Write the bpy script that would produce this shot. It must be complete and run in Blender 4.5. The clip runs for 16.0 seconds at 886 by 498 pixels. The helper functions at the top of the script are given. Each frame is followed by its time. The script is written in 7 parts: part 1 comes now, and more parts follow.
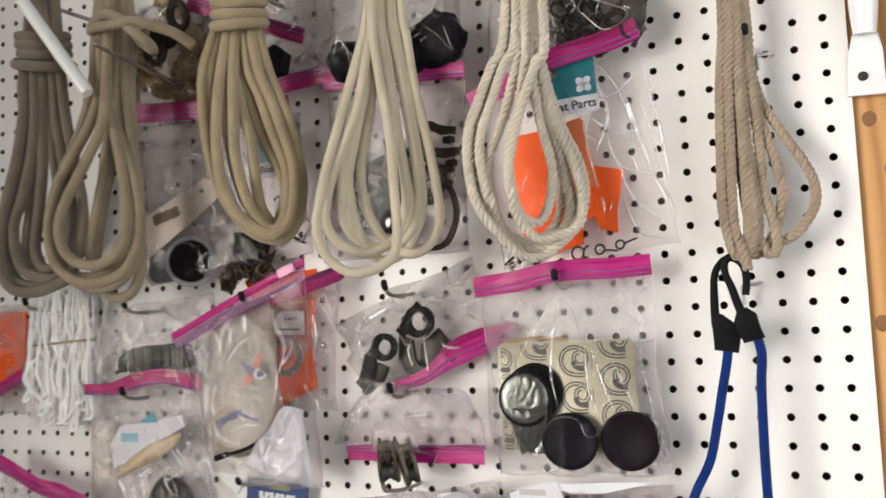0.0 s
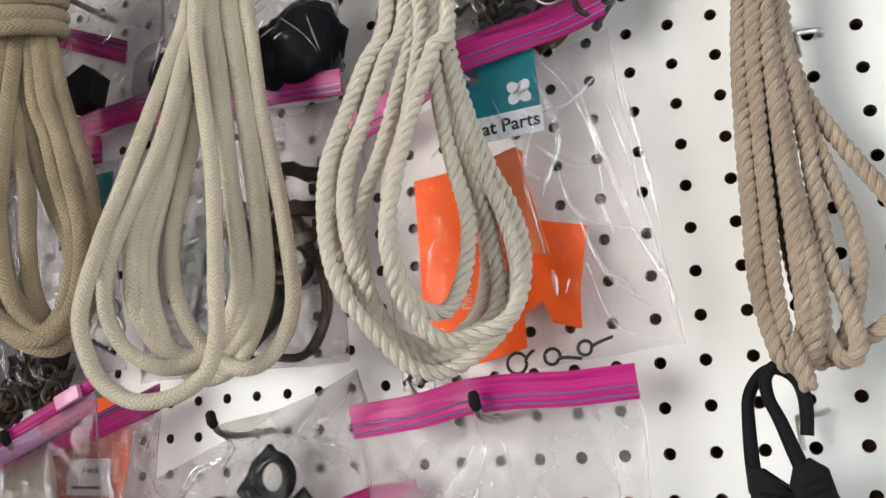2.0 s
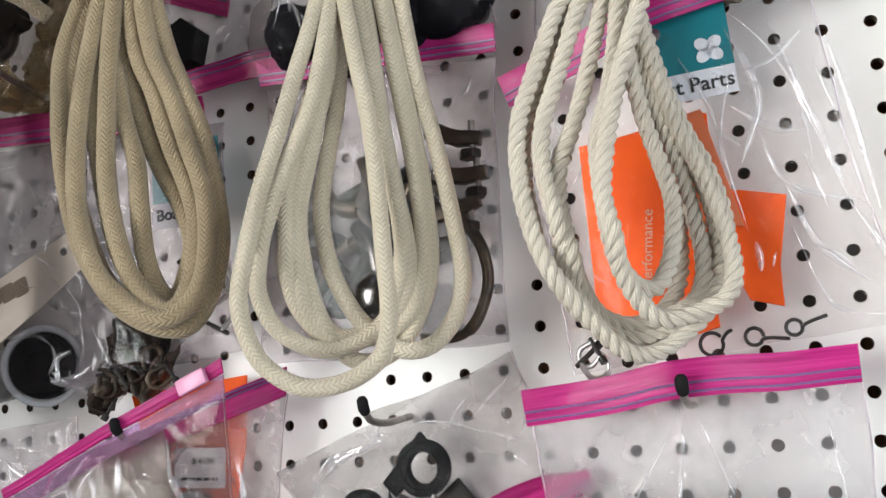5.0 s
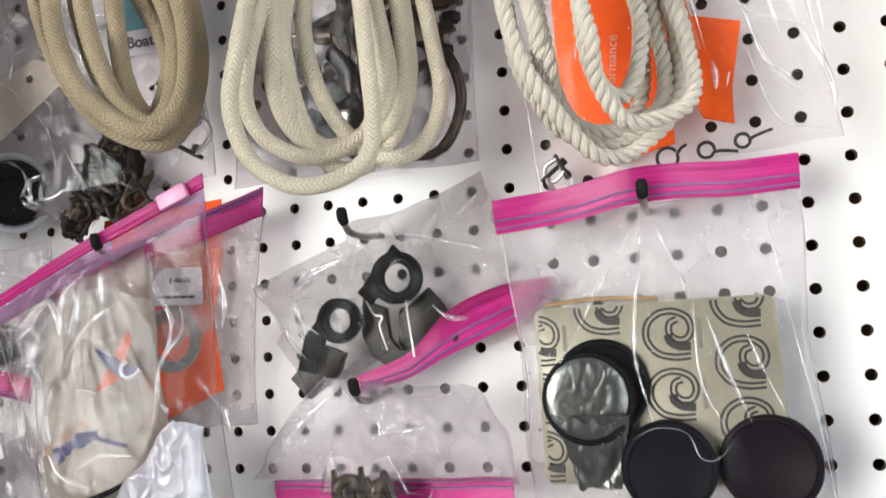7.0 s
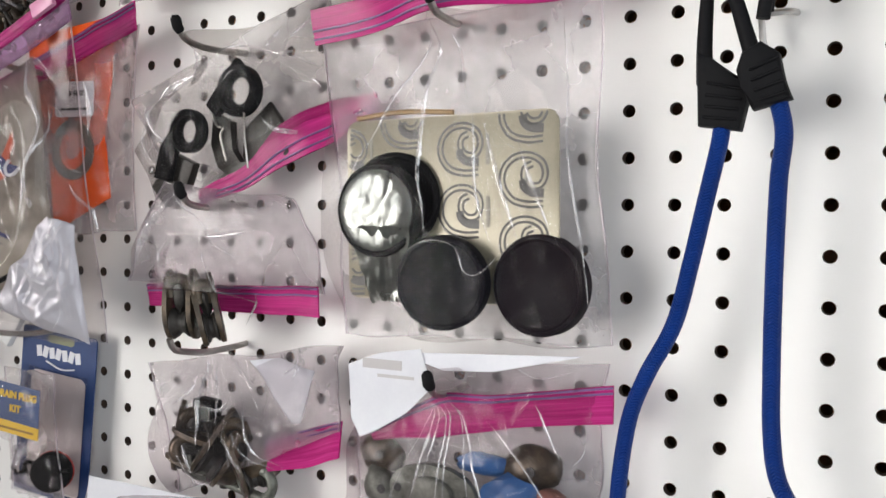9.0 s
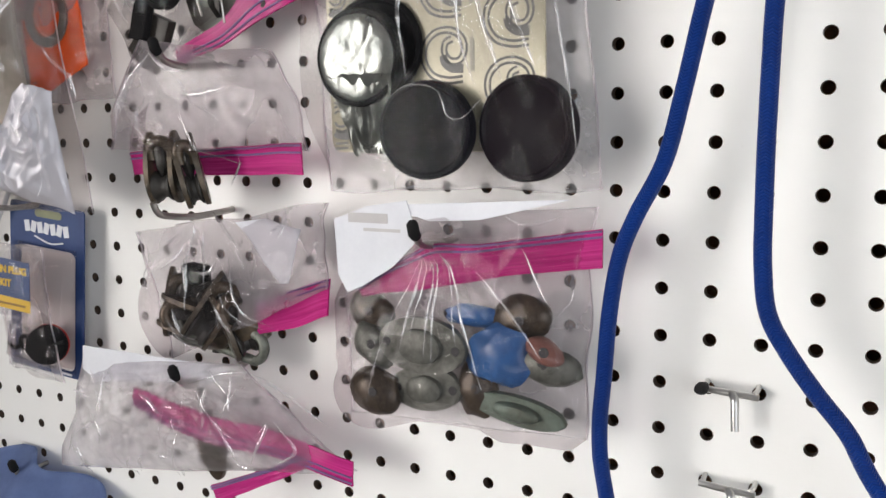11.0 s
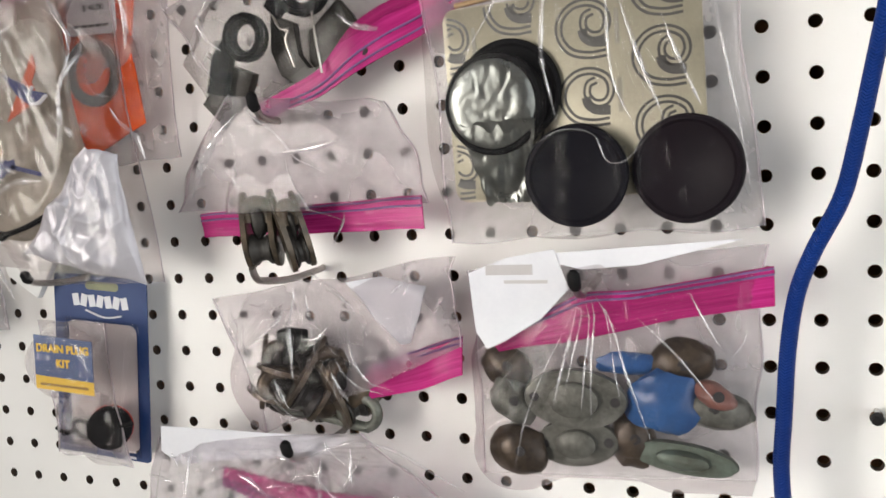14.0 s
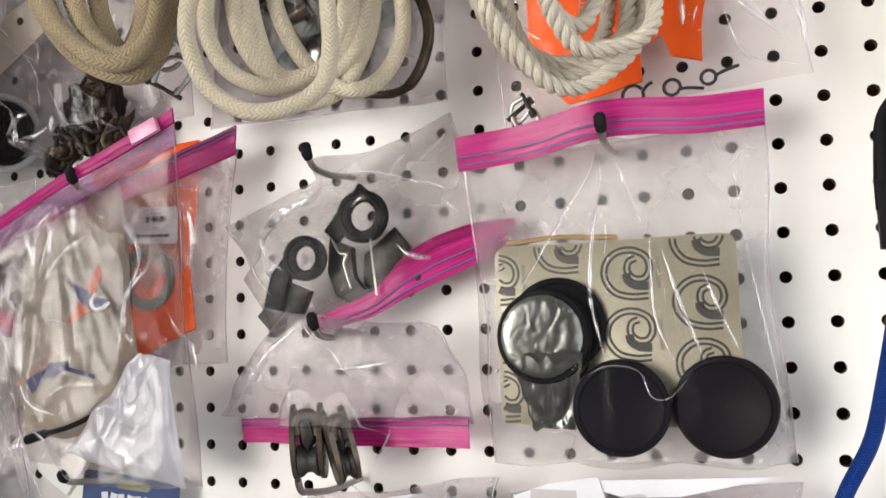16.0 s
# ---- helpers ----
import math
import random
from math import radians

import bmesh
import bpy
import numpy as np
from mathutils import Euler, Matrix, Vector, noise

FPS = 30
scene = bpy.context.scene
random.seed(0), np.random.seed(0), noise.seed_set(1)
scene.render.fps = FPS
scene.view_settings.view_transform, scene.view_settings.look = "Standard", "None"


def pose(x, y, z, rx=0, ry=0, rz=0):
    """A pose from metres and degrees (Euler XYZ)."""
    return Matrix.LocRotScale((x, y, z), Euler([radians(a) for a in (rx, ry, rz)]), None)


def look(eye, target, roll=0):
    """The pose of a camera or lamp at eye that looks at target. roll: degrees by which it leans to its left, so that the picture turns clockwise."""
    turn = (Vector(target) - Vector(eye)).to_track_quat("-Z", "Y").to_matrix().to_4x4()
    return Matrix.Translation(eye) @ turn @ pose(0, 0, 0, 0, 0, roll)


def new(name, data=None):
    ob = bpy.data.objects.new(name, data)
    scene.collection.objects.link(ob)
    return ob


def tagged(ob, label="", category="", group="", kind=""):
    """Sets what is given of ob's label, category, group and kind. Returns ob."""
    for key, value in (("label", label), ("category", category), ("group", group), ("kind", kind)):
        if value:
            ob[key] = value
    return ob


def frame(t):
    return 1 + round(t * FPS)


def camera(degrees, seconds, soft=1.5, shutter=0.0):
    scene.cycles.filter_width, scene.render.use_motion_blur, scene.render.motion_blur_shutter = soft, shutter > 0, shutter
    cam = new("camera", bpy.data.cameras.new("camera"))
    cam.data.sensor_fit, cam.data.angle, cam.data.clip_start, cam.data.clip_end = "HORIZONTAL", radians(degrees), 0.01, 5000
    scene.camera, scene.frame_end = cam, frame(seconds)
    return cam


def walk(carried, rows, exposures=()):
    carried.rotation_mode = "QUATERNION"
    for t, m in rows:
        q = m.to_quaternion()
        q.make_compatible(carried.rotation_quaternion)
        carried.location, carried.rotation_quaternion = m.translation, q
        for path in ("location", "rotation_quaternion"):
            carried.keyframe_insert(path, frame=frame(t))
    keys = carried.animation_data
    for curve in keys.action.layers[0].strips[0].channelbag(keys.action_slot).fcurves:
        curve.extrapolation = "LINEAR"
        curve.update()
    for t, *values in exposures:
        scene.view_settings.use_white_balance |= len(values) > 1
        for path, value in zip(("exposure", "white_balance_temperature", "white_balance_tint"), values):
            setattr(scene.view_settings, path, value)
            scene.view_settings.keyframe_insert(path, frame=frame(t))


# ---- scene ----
cam = camera(53.50, 16.0, shutter=0.25)
ROWS = [
    (0.0, 0.5281, -0.847, -0.0571, 94.86, 2.33, 24.21),
    (0.5, 0.4468, -0.7745, -0.0605, 96.71, 2.18, 16.45),
    (1.0, 0.3826, -0.7224, -0.0589, 97.24, 4.22, 11.47),
    (1.5, 0.4201, -0.6148, -0.0503, 100.94, 4.14, 17.85),
    (2.0, 0.4737, -0.5135, -0.0322, 101.83, 3.16, 24.26),
    (2.5, 0.4955, -0.4792, -0.0174, 100.23, 3.76, 27.08),
    (3.0, 0.4741, -0.4879, -0.0044, 99.85, 3.78, 25.0),
    (3.5, 0.4183, -0.4976, -0.0119, 101.15, 3.7, 22.89),
    (6.0, 0.3254, -0.5448, -0.0288, 98.2, 3.15, 19.83),
    (6.5, 0.314, -0.5568, -0.0506, 96.44, 3.38, 17.43),
    (7.0, 0.3179, -0.5539, -0.0769, 94.06, 3.3, 16.5),
    (7.5, 0.3485, -0.532, -0.1015, 92.33, 2.03, 18.68),
    (8.0, 0.4212, -0.4898, -0.1182, 89.84, 0.54, 24.37),
    (8.5, 0.4886, -0.4733, -0.1306, 88.43, -0.57, 27.14),
    (9.0, 0.5167, -0.4701, -0.1358, 88.08, -0.5, 27.95),
    (9.5, 0.5216, -0.4676, -0.1436, 86.75, -0.62, 28.2),
    (10.0, 0.5243, -0.4608, -0.1685, 83.39, -0.39, 28.05),
    (12.5, 0.5096, -0.4523, -0.1634, 81.73, 2.41, 28.3),
    (13.0, 0.5013, -0.4507, -0.1615, 81.46, 2.48, 27.92),
    (13.5, 0.4705, -0.4633, -0.159, 81.99, 2.31, 26.76),
    (14.0, 0.3957, -0.4873, -0.1507, 83.31, 3.98, 21.65),
    (14.5, 0.3504, -0.5237, -0.1402, 86.5, 3.9, 18.46),
    (15.0, 0.3314, -0.5426, -0.1239, 90.17, 3.12, 17.76),
    (15.5, 0.3287, -0.5448, -0.1216, 91.98, 2.1, 16.26),
    (16.0, 0.3635, -0.5329, -0.1157, 94.11, 1.66, 19.48),
]
walk(cam, [(t, pose(x, y, z, rx, ry, rz)) for t, x, y, z, rx, ry, rz in ROWS],
     [(0.0, -0.34, 6720, 10), (1.5, -0.33, 6450, 8), (3.5, -0.24, 6150, 7), (6.0, 0.03, 6150, 7), (7.0, 0.07, 6200, 7), (8.0, -0.29, 6220, 9), (9.0, -0.38, 6350, 10), (13.0, -0.44, 6450, 10),
      (14.0, -0.27, 6620, 9), (15.0, -0.18, 6680, 9), (16.0, -0.14, 6600, 9)])

# ---- world and light ----
world = bpy.data.worlds.new("room_air")
scene.world = world
world.use_nodes = True
wn = world.node_tree.nodes
sky = wn.new("ShaderNodeTexSky")
sky.sky_type, sky.sun_disc = 'NISHITA', False
sky.sun_elevation, sky.sun_rotation = radians(38), radians(200)
world.node_tree.links.new(sky.outputs[0], wn["Background"].inputs[0])
wn["Background"].inputs[1].default_value = 0.05


def area(name, eye, target, w, h, watts, colour):
    data = bpy.data.lights.new(name, 'AREA')
    data.shape, data.size, data.size_y, data.energy, data.color = 'RECTANGLE', w, h, watts, colour
    ob = new(name, data)
    ob.matrix_world = look(eye, target)
    return ob


# daylight in a window to the left; the right-hand and overhead lamps are unseen added fill
window = area("window_daylight", (-1.15, -2.60, 0.05), (1.25, 0, -0.15), 1.7, 2.0, 24, (1.0, 0.965, 0.92))
window.data.spread = radians(56)
area("right_fill_light", (2.42, -1.55, -0.05), (0.3, 0, -0.05), 2.4, 2.4, 66, (0.95, 0.98, 1.0))
area("overhead_fill_light", (0.5, -1.15, 1.56), (0.5, -1.0, 0), 2.4, 1.3, 2, (0.95, 0.97, 1.0))


# ---- small tools ----
def V(x, y, z):
    """A point from millimetres."""
    return Vector((x, y, z)) / 1000


def put(name, bm, material, smooth=True):
    """Links a bmesh as one mesh object."""
    me = bpy.data.meshes.new(name)
    bm.to_mesh(me)
    bm.free()
    for m in material if isinstance(material, (list, tuple)) else [material]:
        me.materials.append(m)
    if smooth:
        me.polygons.foreach_set("use_smooth", [True] * len(me.polygons))
        if smooth != "all":
            me.set_sharp_from_angle(angle=radians(40))
    return new(name, me)


def part(name, bm, material, parent, label="", smooth=True):
    ob = put(name, bm, material, smooth)
    ob.parent = parent
    ob.matrix_parent_inverse = parent.matrix_basis.inverted()
    return tagged(ob, label)


def thing(name, label, category, at=(0, 0, 0), group=""):
    ob = new(name)
    ob.empty_display_size = 0.01
    ob.location = at
    return tagged(ob, label, category, group)


def glide(pts, n=10, closed=False):
    """A smooth line through the points."""
    pts = [Vector(p) for p in pts]
    k, out = len(pts), []
    for i in range(k if closed else k - 1):
        a = pts[(i - 1) % k] if closed or i else pts[0] * 2 - pts[1]
        b, c = pts[i], pts[(i + 1) % k]
        d = pts[(i + 2) % k] if closed or i + 2 < k else c * 2 - b
        for j in range(n):
            s = j / n
            out.append(0.5 * (2 * b + (c - a) * s + (2 * a - 5 * b + 4 * c - d) * s * s + (3 * b - a - 3 * c + d) * s ** 3))
    if not closed:
        out.append(pts[-1])
    return out


def even(pts, step):
    """The line again, in equal steps."""
    out, left = [pts[0].copy()], step
    for a, b in zip(pts, pts[1:]):
        way, gone = b - a, 0.0
        while way.length - gone >= left:
            gone += left
            out.append(a + way.normalized() * gone)
            left = step
        left -= way.length - gone
    return out


def frames(pts, closed=False):
    """Two cross directions for each point of a line."""
    out, up = [], None
    for i, p in enumerate(pts):
        a = pts[i - 1] if i or closed else p
        b = pts[(i + 1) % len(pts)] if i + 1 < len(pts) or closed else p
        t = (b - a).normalized()
        if up is None:
            up = t.orthogonal().normalized()
        up = (up - t * up.dot(t)).normalized()
        out.append((up.copy(), t.cross(up)))
    return out


def tube(bm, pts, radius, sides=8, closed=False, caps=True):
    """A tube along a line, with u along it in metres and v round it; radius may be a list."""
    uv = bm.loops.layers.uv.verify()
    fr, rings, length = frames(pts, closed), [], [0.0]
    for a, b in zip(pts, pts[1:]):
        length.append(length[-1] + (b - a).length)
    for i, (p, (x, y)) in enumerate(zip(pts, fr)):
        r = radius[i] if isinstance(radius, (list, tuple)) else radius
        rings.append([bm.verts.new(p + (x * math.cos(q) + y * math.sin(q)) * r) for q in [2 * math.pi * j / sides for j in range(sides)]])
    n = len(rings)
    for i in range(n if closed else n - 1):
        a, b = rings[i], rings[(i + 1) % n]
        la, lb = length[i], length[i + 1] if i + 1 < n else length[i] + (pts[0] - pts[-1]).length
        for j in range(sides):
            k = (j + 1) % sides
            f = bm.faces.new((a[j], a[k], b[k], b[j]))
            for loop, (u, v) in zip(f.loops, ((la, j), (la, j + 1), (lb, j + 1), (lb, j))):
                loop[uv].uv = (u, v / sides)
    if caps and not closed:
        bm.faces.new(rings[0][::-1])
        bm.faces.new(rings[-1])
    return bm


def laid(bm, pts, radius, pitch, sides=6, strands=(0, 1, 2)):
    """Three-strand rope: tubes twisted about a line."""
    pts = even(pts, pitch / 11)
    fr = frames(pts)
    for s in strands:
        line = []
        for i, (p, (x, y)) in enumerate(zip(pts, fr)):
            q = 2 * math.pi * (i / 11 + s / 3)
            line.append(p + (x * math.cos(q) + y * math.sin(q)) * radius * 0.535)
        tube(bm, line, radius * 0.505, sides)
    return bm


def box(bm, size, m=Matrix(), bevel=0.0, segs=2):
    made = bmesh.ops.create_cube(bm, size=1.0, matrix=m @ Matrix.Diagonal((*size, 1)))
    if bevel:
        edges = list({e for v in made["verts"] for e in v.link_edges})
        bmesh.ops.bevel(bm, geom=edges, offset=bevel, segments=segs, affect='EDGES', profile=0.5)
    return bm


def lathe(bm, profile, m=Matrix(), sides=40):
    """A turned form about z from (radius, height) pairs."""
    rings = [[bm.verts.new(m @ Vector((r * math.cos(q), r * math.sin(q), h))) for q in [2 * math.pi * j / sides for j in range(sides)]]
             for r, h in profile]
    for a, b in zip(rings, rings[1:]):
        for j in range(sides):
            k = (j + 1) % sides
            bm.faces.new((a[j], a[k], b[k], b[j]))
    bm.faces.new(rings[0][::-1])
    bm.faces.new(rings[-1])
    return bm


def plate(bm, outline, thick, m=Matrix(), bevel=0.0, holes=()):
    """A plate: an outline in x and y, thick along z."""
    start = len(bm.verts)
    low = [bm.verts.new(m @ Vector((x, y, 0))) for x, y in outline]
    high = [bm.verts.new(m @ Vector((x, y, thick))) for x, y in outline]
    n = len(outline)
    f1, f2 = bm.faces.new(low[::-1]), bm.faces.new(high)
    for i in range(n):
        bm.faces.new((low[i], low[(i + 1) % n], high[(i + 1) % n], high[i]))
    if bevel:
        bmesh.ops.bevel(bm, geom=list({e for f in (f1, f2) for e in f.edges}), offset=bevel, segments=2, affect='EDGES', profile=0.5)
    return bm


def rounded(w, h, r, n=5):
    """A rectangle's outline with round corners."""
    out = []
    for cx, cy, q in ((w / 2 - r, h / 2 - r, 0), (r - w / 2, h / 2 - r, 90), (r - w / 2, r - h / 2, 180), (w / 2 - r, r - h / 2, 270)):
        out += [(cx + r * math.cos(radians(q + 90 * j / n)), cy + r * math.sin(radians(q + 90 * j / n))) for j in range(n + 1)]
    return out


def oval(a, b, n=32):
    return [(a * math.cos(2 * math.pi * j / n), b * math.sin(2 * math.pi * j / n)) for j in range(n)]


def lump(bm, size, m=Matrix(), seed=0, rough=0.12, detail=3):
    """An uneven rounded lump."""
    made = bmesh.ops.create_icosphere(bm, subdivisions=detail, radius=1.0)
    for v in made["verts"]:
        k = 1 + rough * noise.noise(v.co * 1.7 + Vector((seed * 7.1, seed, 3))) + rough * 0.4 * noise.noise(v.co * 5 + Vector((0, seed * 3.3, 1)))
        v.co = m @ Vector((v.co.x * size[0] * k, v.co.y * size[1] * k, v.co.z * size[2] * k))
    return bm


def words(text, size, material, parent, m, name="lettering", label="", thick=0.0002, bold=0.0):
    """Lettering as a thin mesh."""
    cu = bpy.data.curves.new("lettering", 'FONT')
    cu.body, cu.size, cu.extrude, cu.align_x, cu.align_y, cu.resolution_u = text, size, thick, 'CENTER', 'CENTER', 3
    cu.offset = bold
    ob = bpy.data.objects.new("lettering", cu)
    scene.collection.objects.link(ob)
    me = bpy.data.meshes.new_from_object(ob.evaluated_get(bpy.context.evaluated_depsgraph_get()))
    bpy.data.objects.remove(ob)
    bm = bmesh.new()
    bm.from_mesh(me)
    bm.transform(m)
    return part(name, bm, material, parent, label, smooth=False)


FRONT = pose(0, 0, 0, 90, 0, 0)      # turns a form made in x and y so that it faces the room


def at(x, y, z, turn=0, tilt=0, yaw=0):
    """A place in millimetres for a form made in x and y that faces the room; turn goes anticlockwise."""
    return Matrix.Translation(V(x, y, z)) @ pose(0, 0, 0, 0, 0, yaw) @ pose(0, 0, 0, 90 + tilt, 0, 0) @ pose(0, 0, 0, 0, 0, turn)


# ---- materials ----
class Nodes:
    def __init__(self, name):
        self.m = bpy.data.materials.new(name)
        self.m.use_nodes = True
        self.t = self.m.node_tree
        self.b = self.t.nodes["Principled BSDF"]
        self.out = self.t.nodes["Material Output"]

    def n(self, kind, **sets):
        node = self.t.nodes.new("ShaderNode" + kind)
        for k, v in sets.items():
            if k in node.inputs:
                self.to(v, node.inputs[k])
            elif k == "operation":
                node.operation = v
            elif k == "data_type":
                node.data_type = v
            elif k == "wave_type":
                node.wave_type = v
            elif k == "bands_direction":
                node.bands_direction = v
        return node

    def to(self, value, socket):
        if isinstance(value, bpy.types.NodeSocket):
            self.t.links.new(value, socket)
        elif isinstance(value, bpy.types.Node):
            self.t.links.new(value.outputs[0], socket)
        else:
            socket.default_value = (*value, 1) if isinstance(value, (tuple, list)) and len(value) == 3 and socket.type == 'RGBA' else value

    def set(self, **sets):
        names = dict(colour="Base Color", rough="Roughness", metal="Metallic", normal="Normal", coat="Coat Weight", sheen="Sheen Weight",
                     spec="Specular IOR Level", trans="Transmission Weight", sss="Subsurface Weight", alpha="Alpha")
        for k, v in sets.items():
            self.to(v, self.b.inputs[names[k]])
        return self.m

    def math(self, op, a, b=0.0):
        node = self.n("Math", operation=op)
        self.to(a, node.inputs[0])
        self.to(b, node.inputs[1])
        return node.outputs[0]

    def coords(self, kind="Object", scale=(1, 1, 1)):
        c = self.n("TexCoord")
        mp = self.n("Mapping")
        self.to(c.outputs[kind], mp.inputs[0])
        mp.inputs["Scale"].default_value = scale
        return mp.outputs[0]

    def noise(self, vec, scale, detail=4, rough=0.55):
        node = self.n("TexNoise", Scale=scale, Detail=detail, Roughness=rough)
        self.to(vec, node.inputs["Vector"])
        return node.outputs["Fac"]

    def mix(self, fac, a, b):
        node = self.n("Mix", data_type='RGBA')
        self.to(fac, node.inputs[0])
        self.to(a, node.inputs[6])
        self.to(b, node.inputs[7])
        return node.outputs[2]

    def ramp(self, fac, lo, hi):
        node = self.n("MapRange")
        self.to(fac, node.inputs[0])
        node.inputs[1].default_value, node.inputs[2].default_value = lo, hi
        return node.outputs[0]

    def bump(self, height, strength=0.3, distance=0.001):
        return self.n("Bump", Strength=strength, Distance=distance, Height=height).outputs[0]


def plain(name, a, b=None, rough=0.5, metal=0.0, scale=40, bump=0.15, dist=0.0005, coat=0.0, fine=400, spec=0.5):
    """A surface that varies between two colours at two scales, with fine relief."""
    k = Nodes(name)
    v = k.coords()
    big, small = k.noise(v, scale), k.noise(v, fine, 2)
    both = k.math('ADD', k.math('MULTIPLY', big, 0.75), k.math('MULTIPLY', small, 0.25))
    b = b or tuple(c * 0.75 for c in a)
    r = k.math('ADD', k.math('MULTIPLY', big, 0.22), rough - 0.1)
    return k.set(colour=k.mix(k.ramp(both, 0.32, 0.68), a, b), rough=r, metal=metal, normal=k.bump(both, bump, dist), coat=coat, spec=spec)


def film(name, haze, tint=(0.885, 0.878, 0.876), rough=0.07, white=(0.86, 0.82, 0.85), crease=1.0, gloss=1.3, share=0.05, most=0.22, rays_up=1.0):
    """Thin clear plastic: mostly see-through, a little milky, creased in rays from where it hangs, with a sharp sheen."""
    k = Nodes(name)
    v = k.coords()

    def ridge(value, power):
        return k.math('POWER', k.math('SUBTRACT', 1.0, k.math('ABSOLUTE', k.math('SUBTRACT', k.math('MULTIPLY', value, 2.0), 1.0))), power)
    sep = k.n("SeparateXYZ")
    k.to(k.coords("UV"), sep.inputs[0])
    rays = ridge(k.noise(k.coords("UV", (2.3, 1.6, 1)), 1.0, 1, 0.4), 11.0)
    fade = k.math('SUBTRACT', 1.0, k.ramp(sep.outputs[1], 0.02, 0.16))
    cracks = ridge(k.noise(v, 9, 1.0, 0.5), 24.0)
    wrinkle = k.noise(v, 22, 1, 0.5)
    fine = k.noise(v, 300, 2, 0.5)
    relief = k.math('ADD', k.math('ADD', k.math('MULTIPLY', wrinkle, 0.12), k.math('MULTIPLY', fine, 0.03)),
                    k.math('ADD', k.math('MULTIPLY', k.math('MULTIPLY', rays, fade), 1.1 * rays_up), k.math('MULTIPLY', cracks, 0.26)))
    normal = k.bump(relief, 0.42 * crease, 0.004)
    clear = k.n("BsdfTransparent", Color=(*tint, 1))
    milk = k.n("BsdfRefraction", Color=(*tint, 1), Roughness=0.3, IOR=1.04)
    face = k.n("BsdfDiffuse", Color=(*white, 1))
    body = k.n("MixShader")
    body.inputs[0].default_value = share
    k.to(milk, body.inputs[1]), k.to(face, body.inputs[2])
    soft = k.n("MixShader")
    k.to(k.math('MULTIPLY', k.math('ADD', k.ramp(k.noise(v, 22, 4), 0.25, 0.75), 0.5), haze), soft.inputs[0])
    k.to(clear, soft.inputs[1]), k.to(body, soft.inputs[2])
    fres = k.n("Fresnel", IOR=1.5)
    k.to(normal, fres.inputs["Normal"])
    shine = k.n("BsdfGlossy", Color=k.math('MINIMUM', k.math('MULTIPLY', fres, gloss), most), Roughness=rough)
    k.to(normal, shine.inputs["Normal"])
    last = k.n("AddShader")
    k.to(soft, last.inputs[0]), k.to(shine, last.inputs[1])
    k.to(last, k.out.inputs[0])
    return k.m


def glint_film(name):
    """Ridge of creased film, whitened and glossed to stand in for bright glints."""
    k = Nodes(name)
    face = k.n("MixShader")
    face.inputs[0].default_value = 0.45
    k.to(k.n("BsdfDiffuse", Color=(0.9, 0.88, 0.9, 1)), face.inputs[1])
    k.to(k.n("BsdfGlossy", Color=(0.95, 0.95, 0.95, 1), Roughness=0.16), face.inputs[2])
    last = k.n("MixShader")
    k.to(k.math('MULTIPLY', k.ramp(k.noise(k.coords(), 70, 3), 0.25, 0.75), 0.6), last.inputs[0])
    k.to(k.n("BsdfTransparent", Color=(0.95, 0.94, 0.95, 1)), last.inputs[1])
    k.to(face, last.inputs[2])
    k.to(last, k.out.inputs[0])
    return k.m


def zip_plastic(name, colour, clear=0.25):
    """Coloured see-through zipper plastic with streaks along it."""
    k = Nodes(name)
    uv = k.coords("UV", (9, 420, 1))
    streak = k.noise(uv, 1.0, 4, 0.7)
    k.set(colour=k.mix(k.ramp(streak, 0.3, 0.7), tuple(c * 0.6 for c in colour), tuple(min(1, c * 1.3 + 0.03) for c in colour)), rough=0.22,
          normal=k.bump(streak, 0.5, 0.0012), spec=0.4)
    clear_b = k.n("BsdfTransparent", Color=(min(1, colour[0] * 1.3), colour[1] + 0.16, colour[2] + 0.25, 1))
    last = k.n("MixShader")
    last.inputs[0].default_value = 1 - clear
    k.to(clear_b, last.inputs[1]), k.to(k.b, last.inputs[2])
    k.to(last, k.out.inputs[0])
    return k.m


def braid(name, a, b, pitch=0.0024, columns=10, depth=0.0007, rough=0.85, sheen=0.2):
    """Braided cord: chevrons running round and along it."""
    k = Nodes(name)
    sep = k.n("SeparateXYZ")
    k.to(k.coords("UV"), sep.inputs[0])
    wave = k.math('ABSOLUTE', k.math('SUBTRACT', k.math('FRACT', k.math('MULTIPLY', sep.outputs[1], columns)), 0.5))
    phase = k.math('ADD', k.math('DIVIDE', sep.outputs[0], pitch), k.math('MULTIPLY', wave, 2.0))
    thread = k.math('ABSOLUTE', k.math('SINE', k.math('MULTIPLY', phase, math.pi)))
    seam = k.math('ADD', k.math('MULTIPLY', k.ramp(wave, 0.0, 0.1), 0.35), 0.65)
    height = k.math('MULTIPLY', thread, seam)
    v = k.coords()
    dirt, fluff = k.noise(v, 28, 4), k.noise(v, 1500, 2)
    col = k.mix(k.ramp(dirt, 0.3, 0.75), a, b)
    # grooves between the threads are mixed darker
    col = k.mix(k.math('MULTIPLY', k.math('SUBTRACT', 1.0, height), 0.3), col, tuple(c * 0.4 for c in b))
    col = k.mix(k.math('MULTIPLY', k.ramp(k.noise(v, 700, 2), 0.55, 0.75), 0.3), col, tuple(min(1, c * 1.25) for c in a))
    return k.set(colour=col, rough=rough, sheen=sheen, normal=k.bump(k.math('ADD', height, k.math('MULTIPLY', fluff, 0.25)), 0.9, depth))


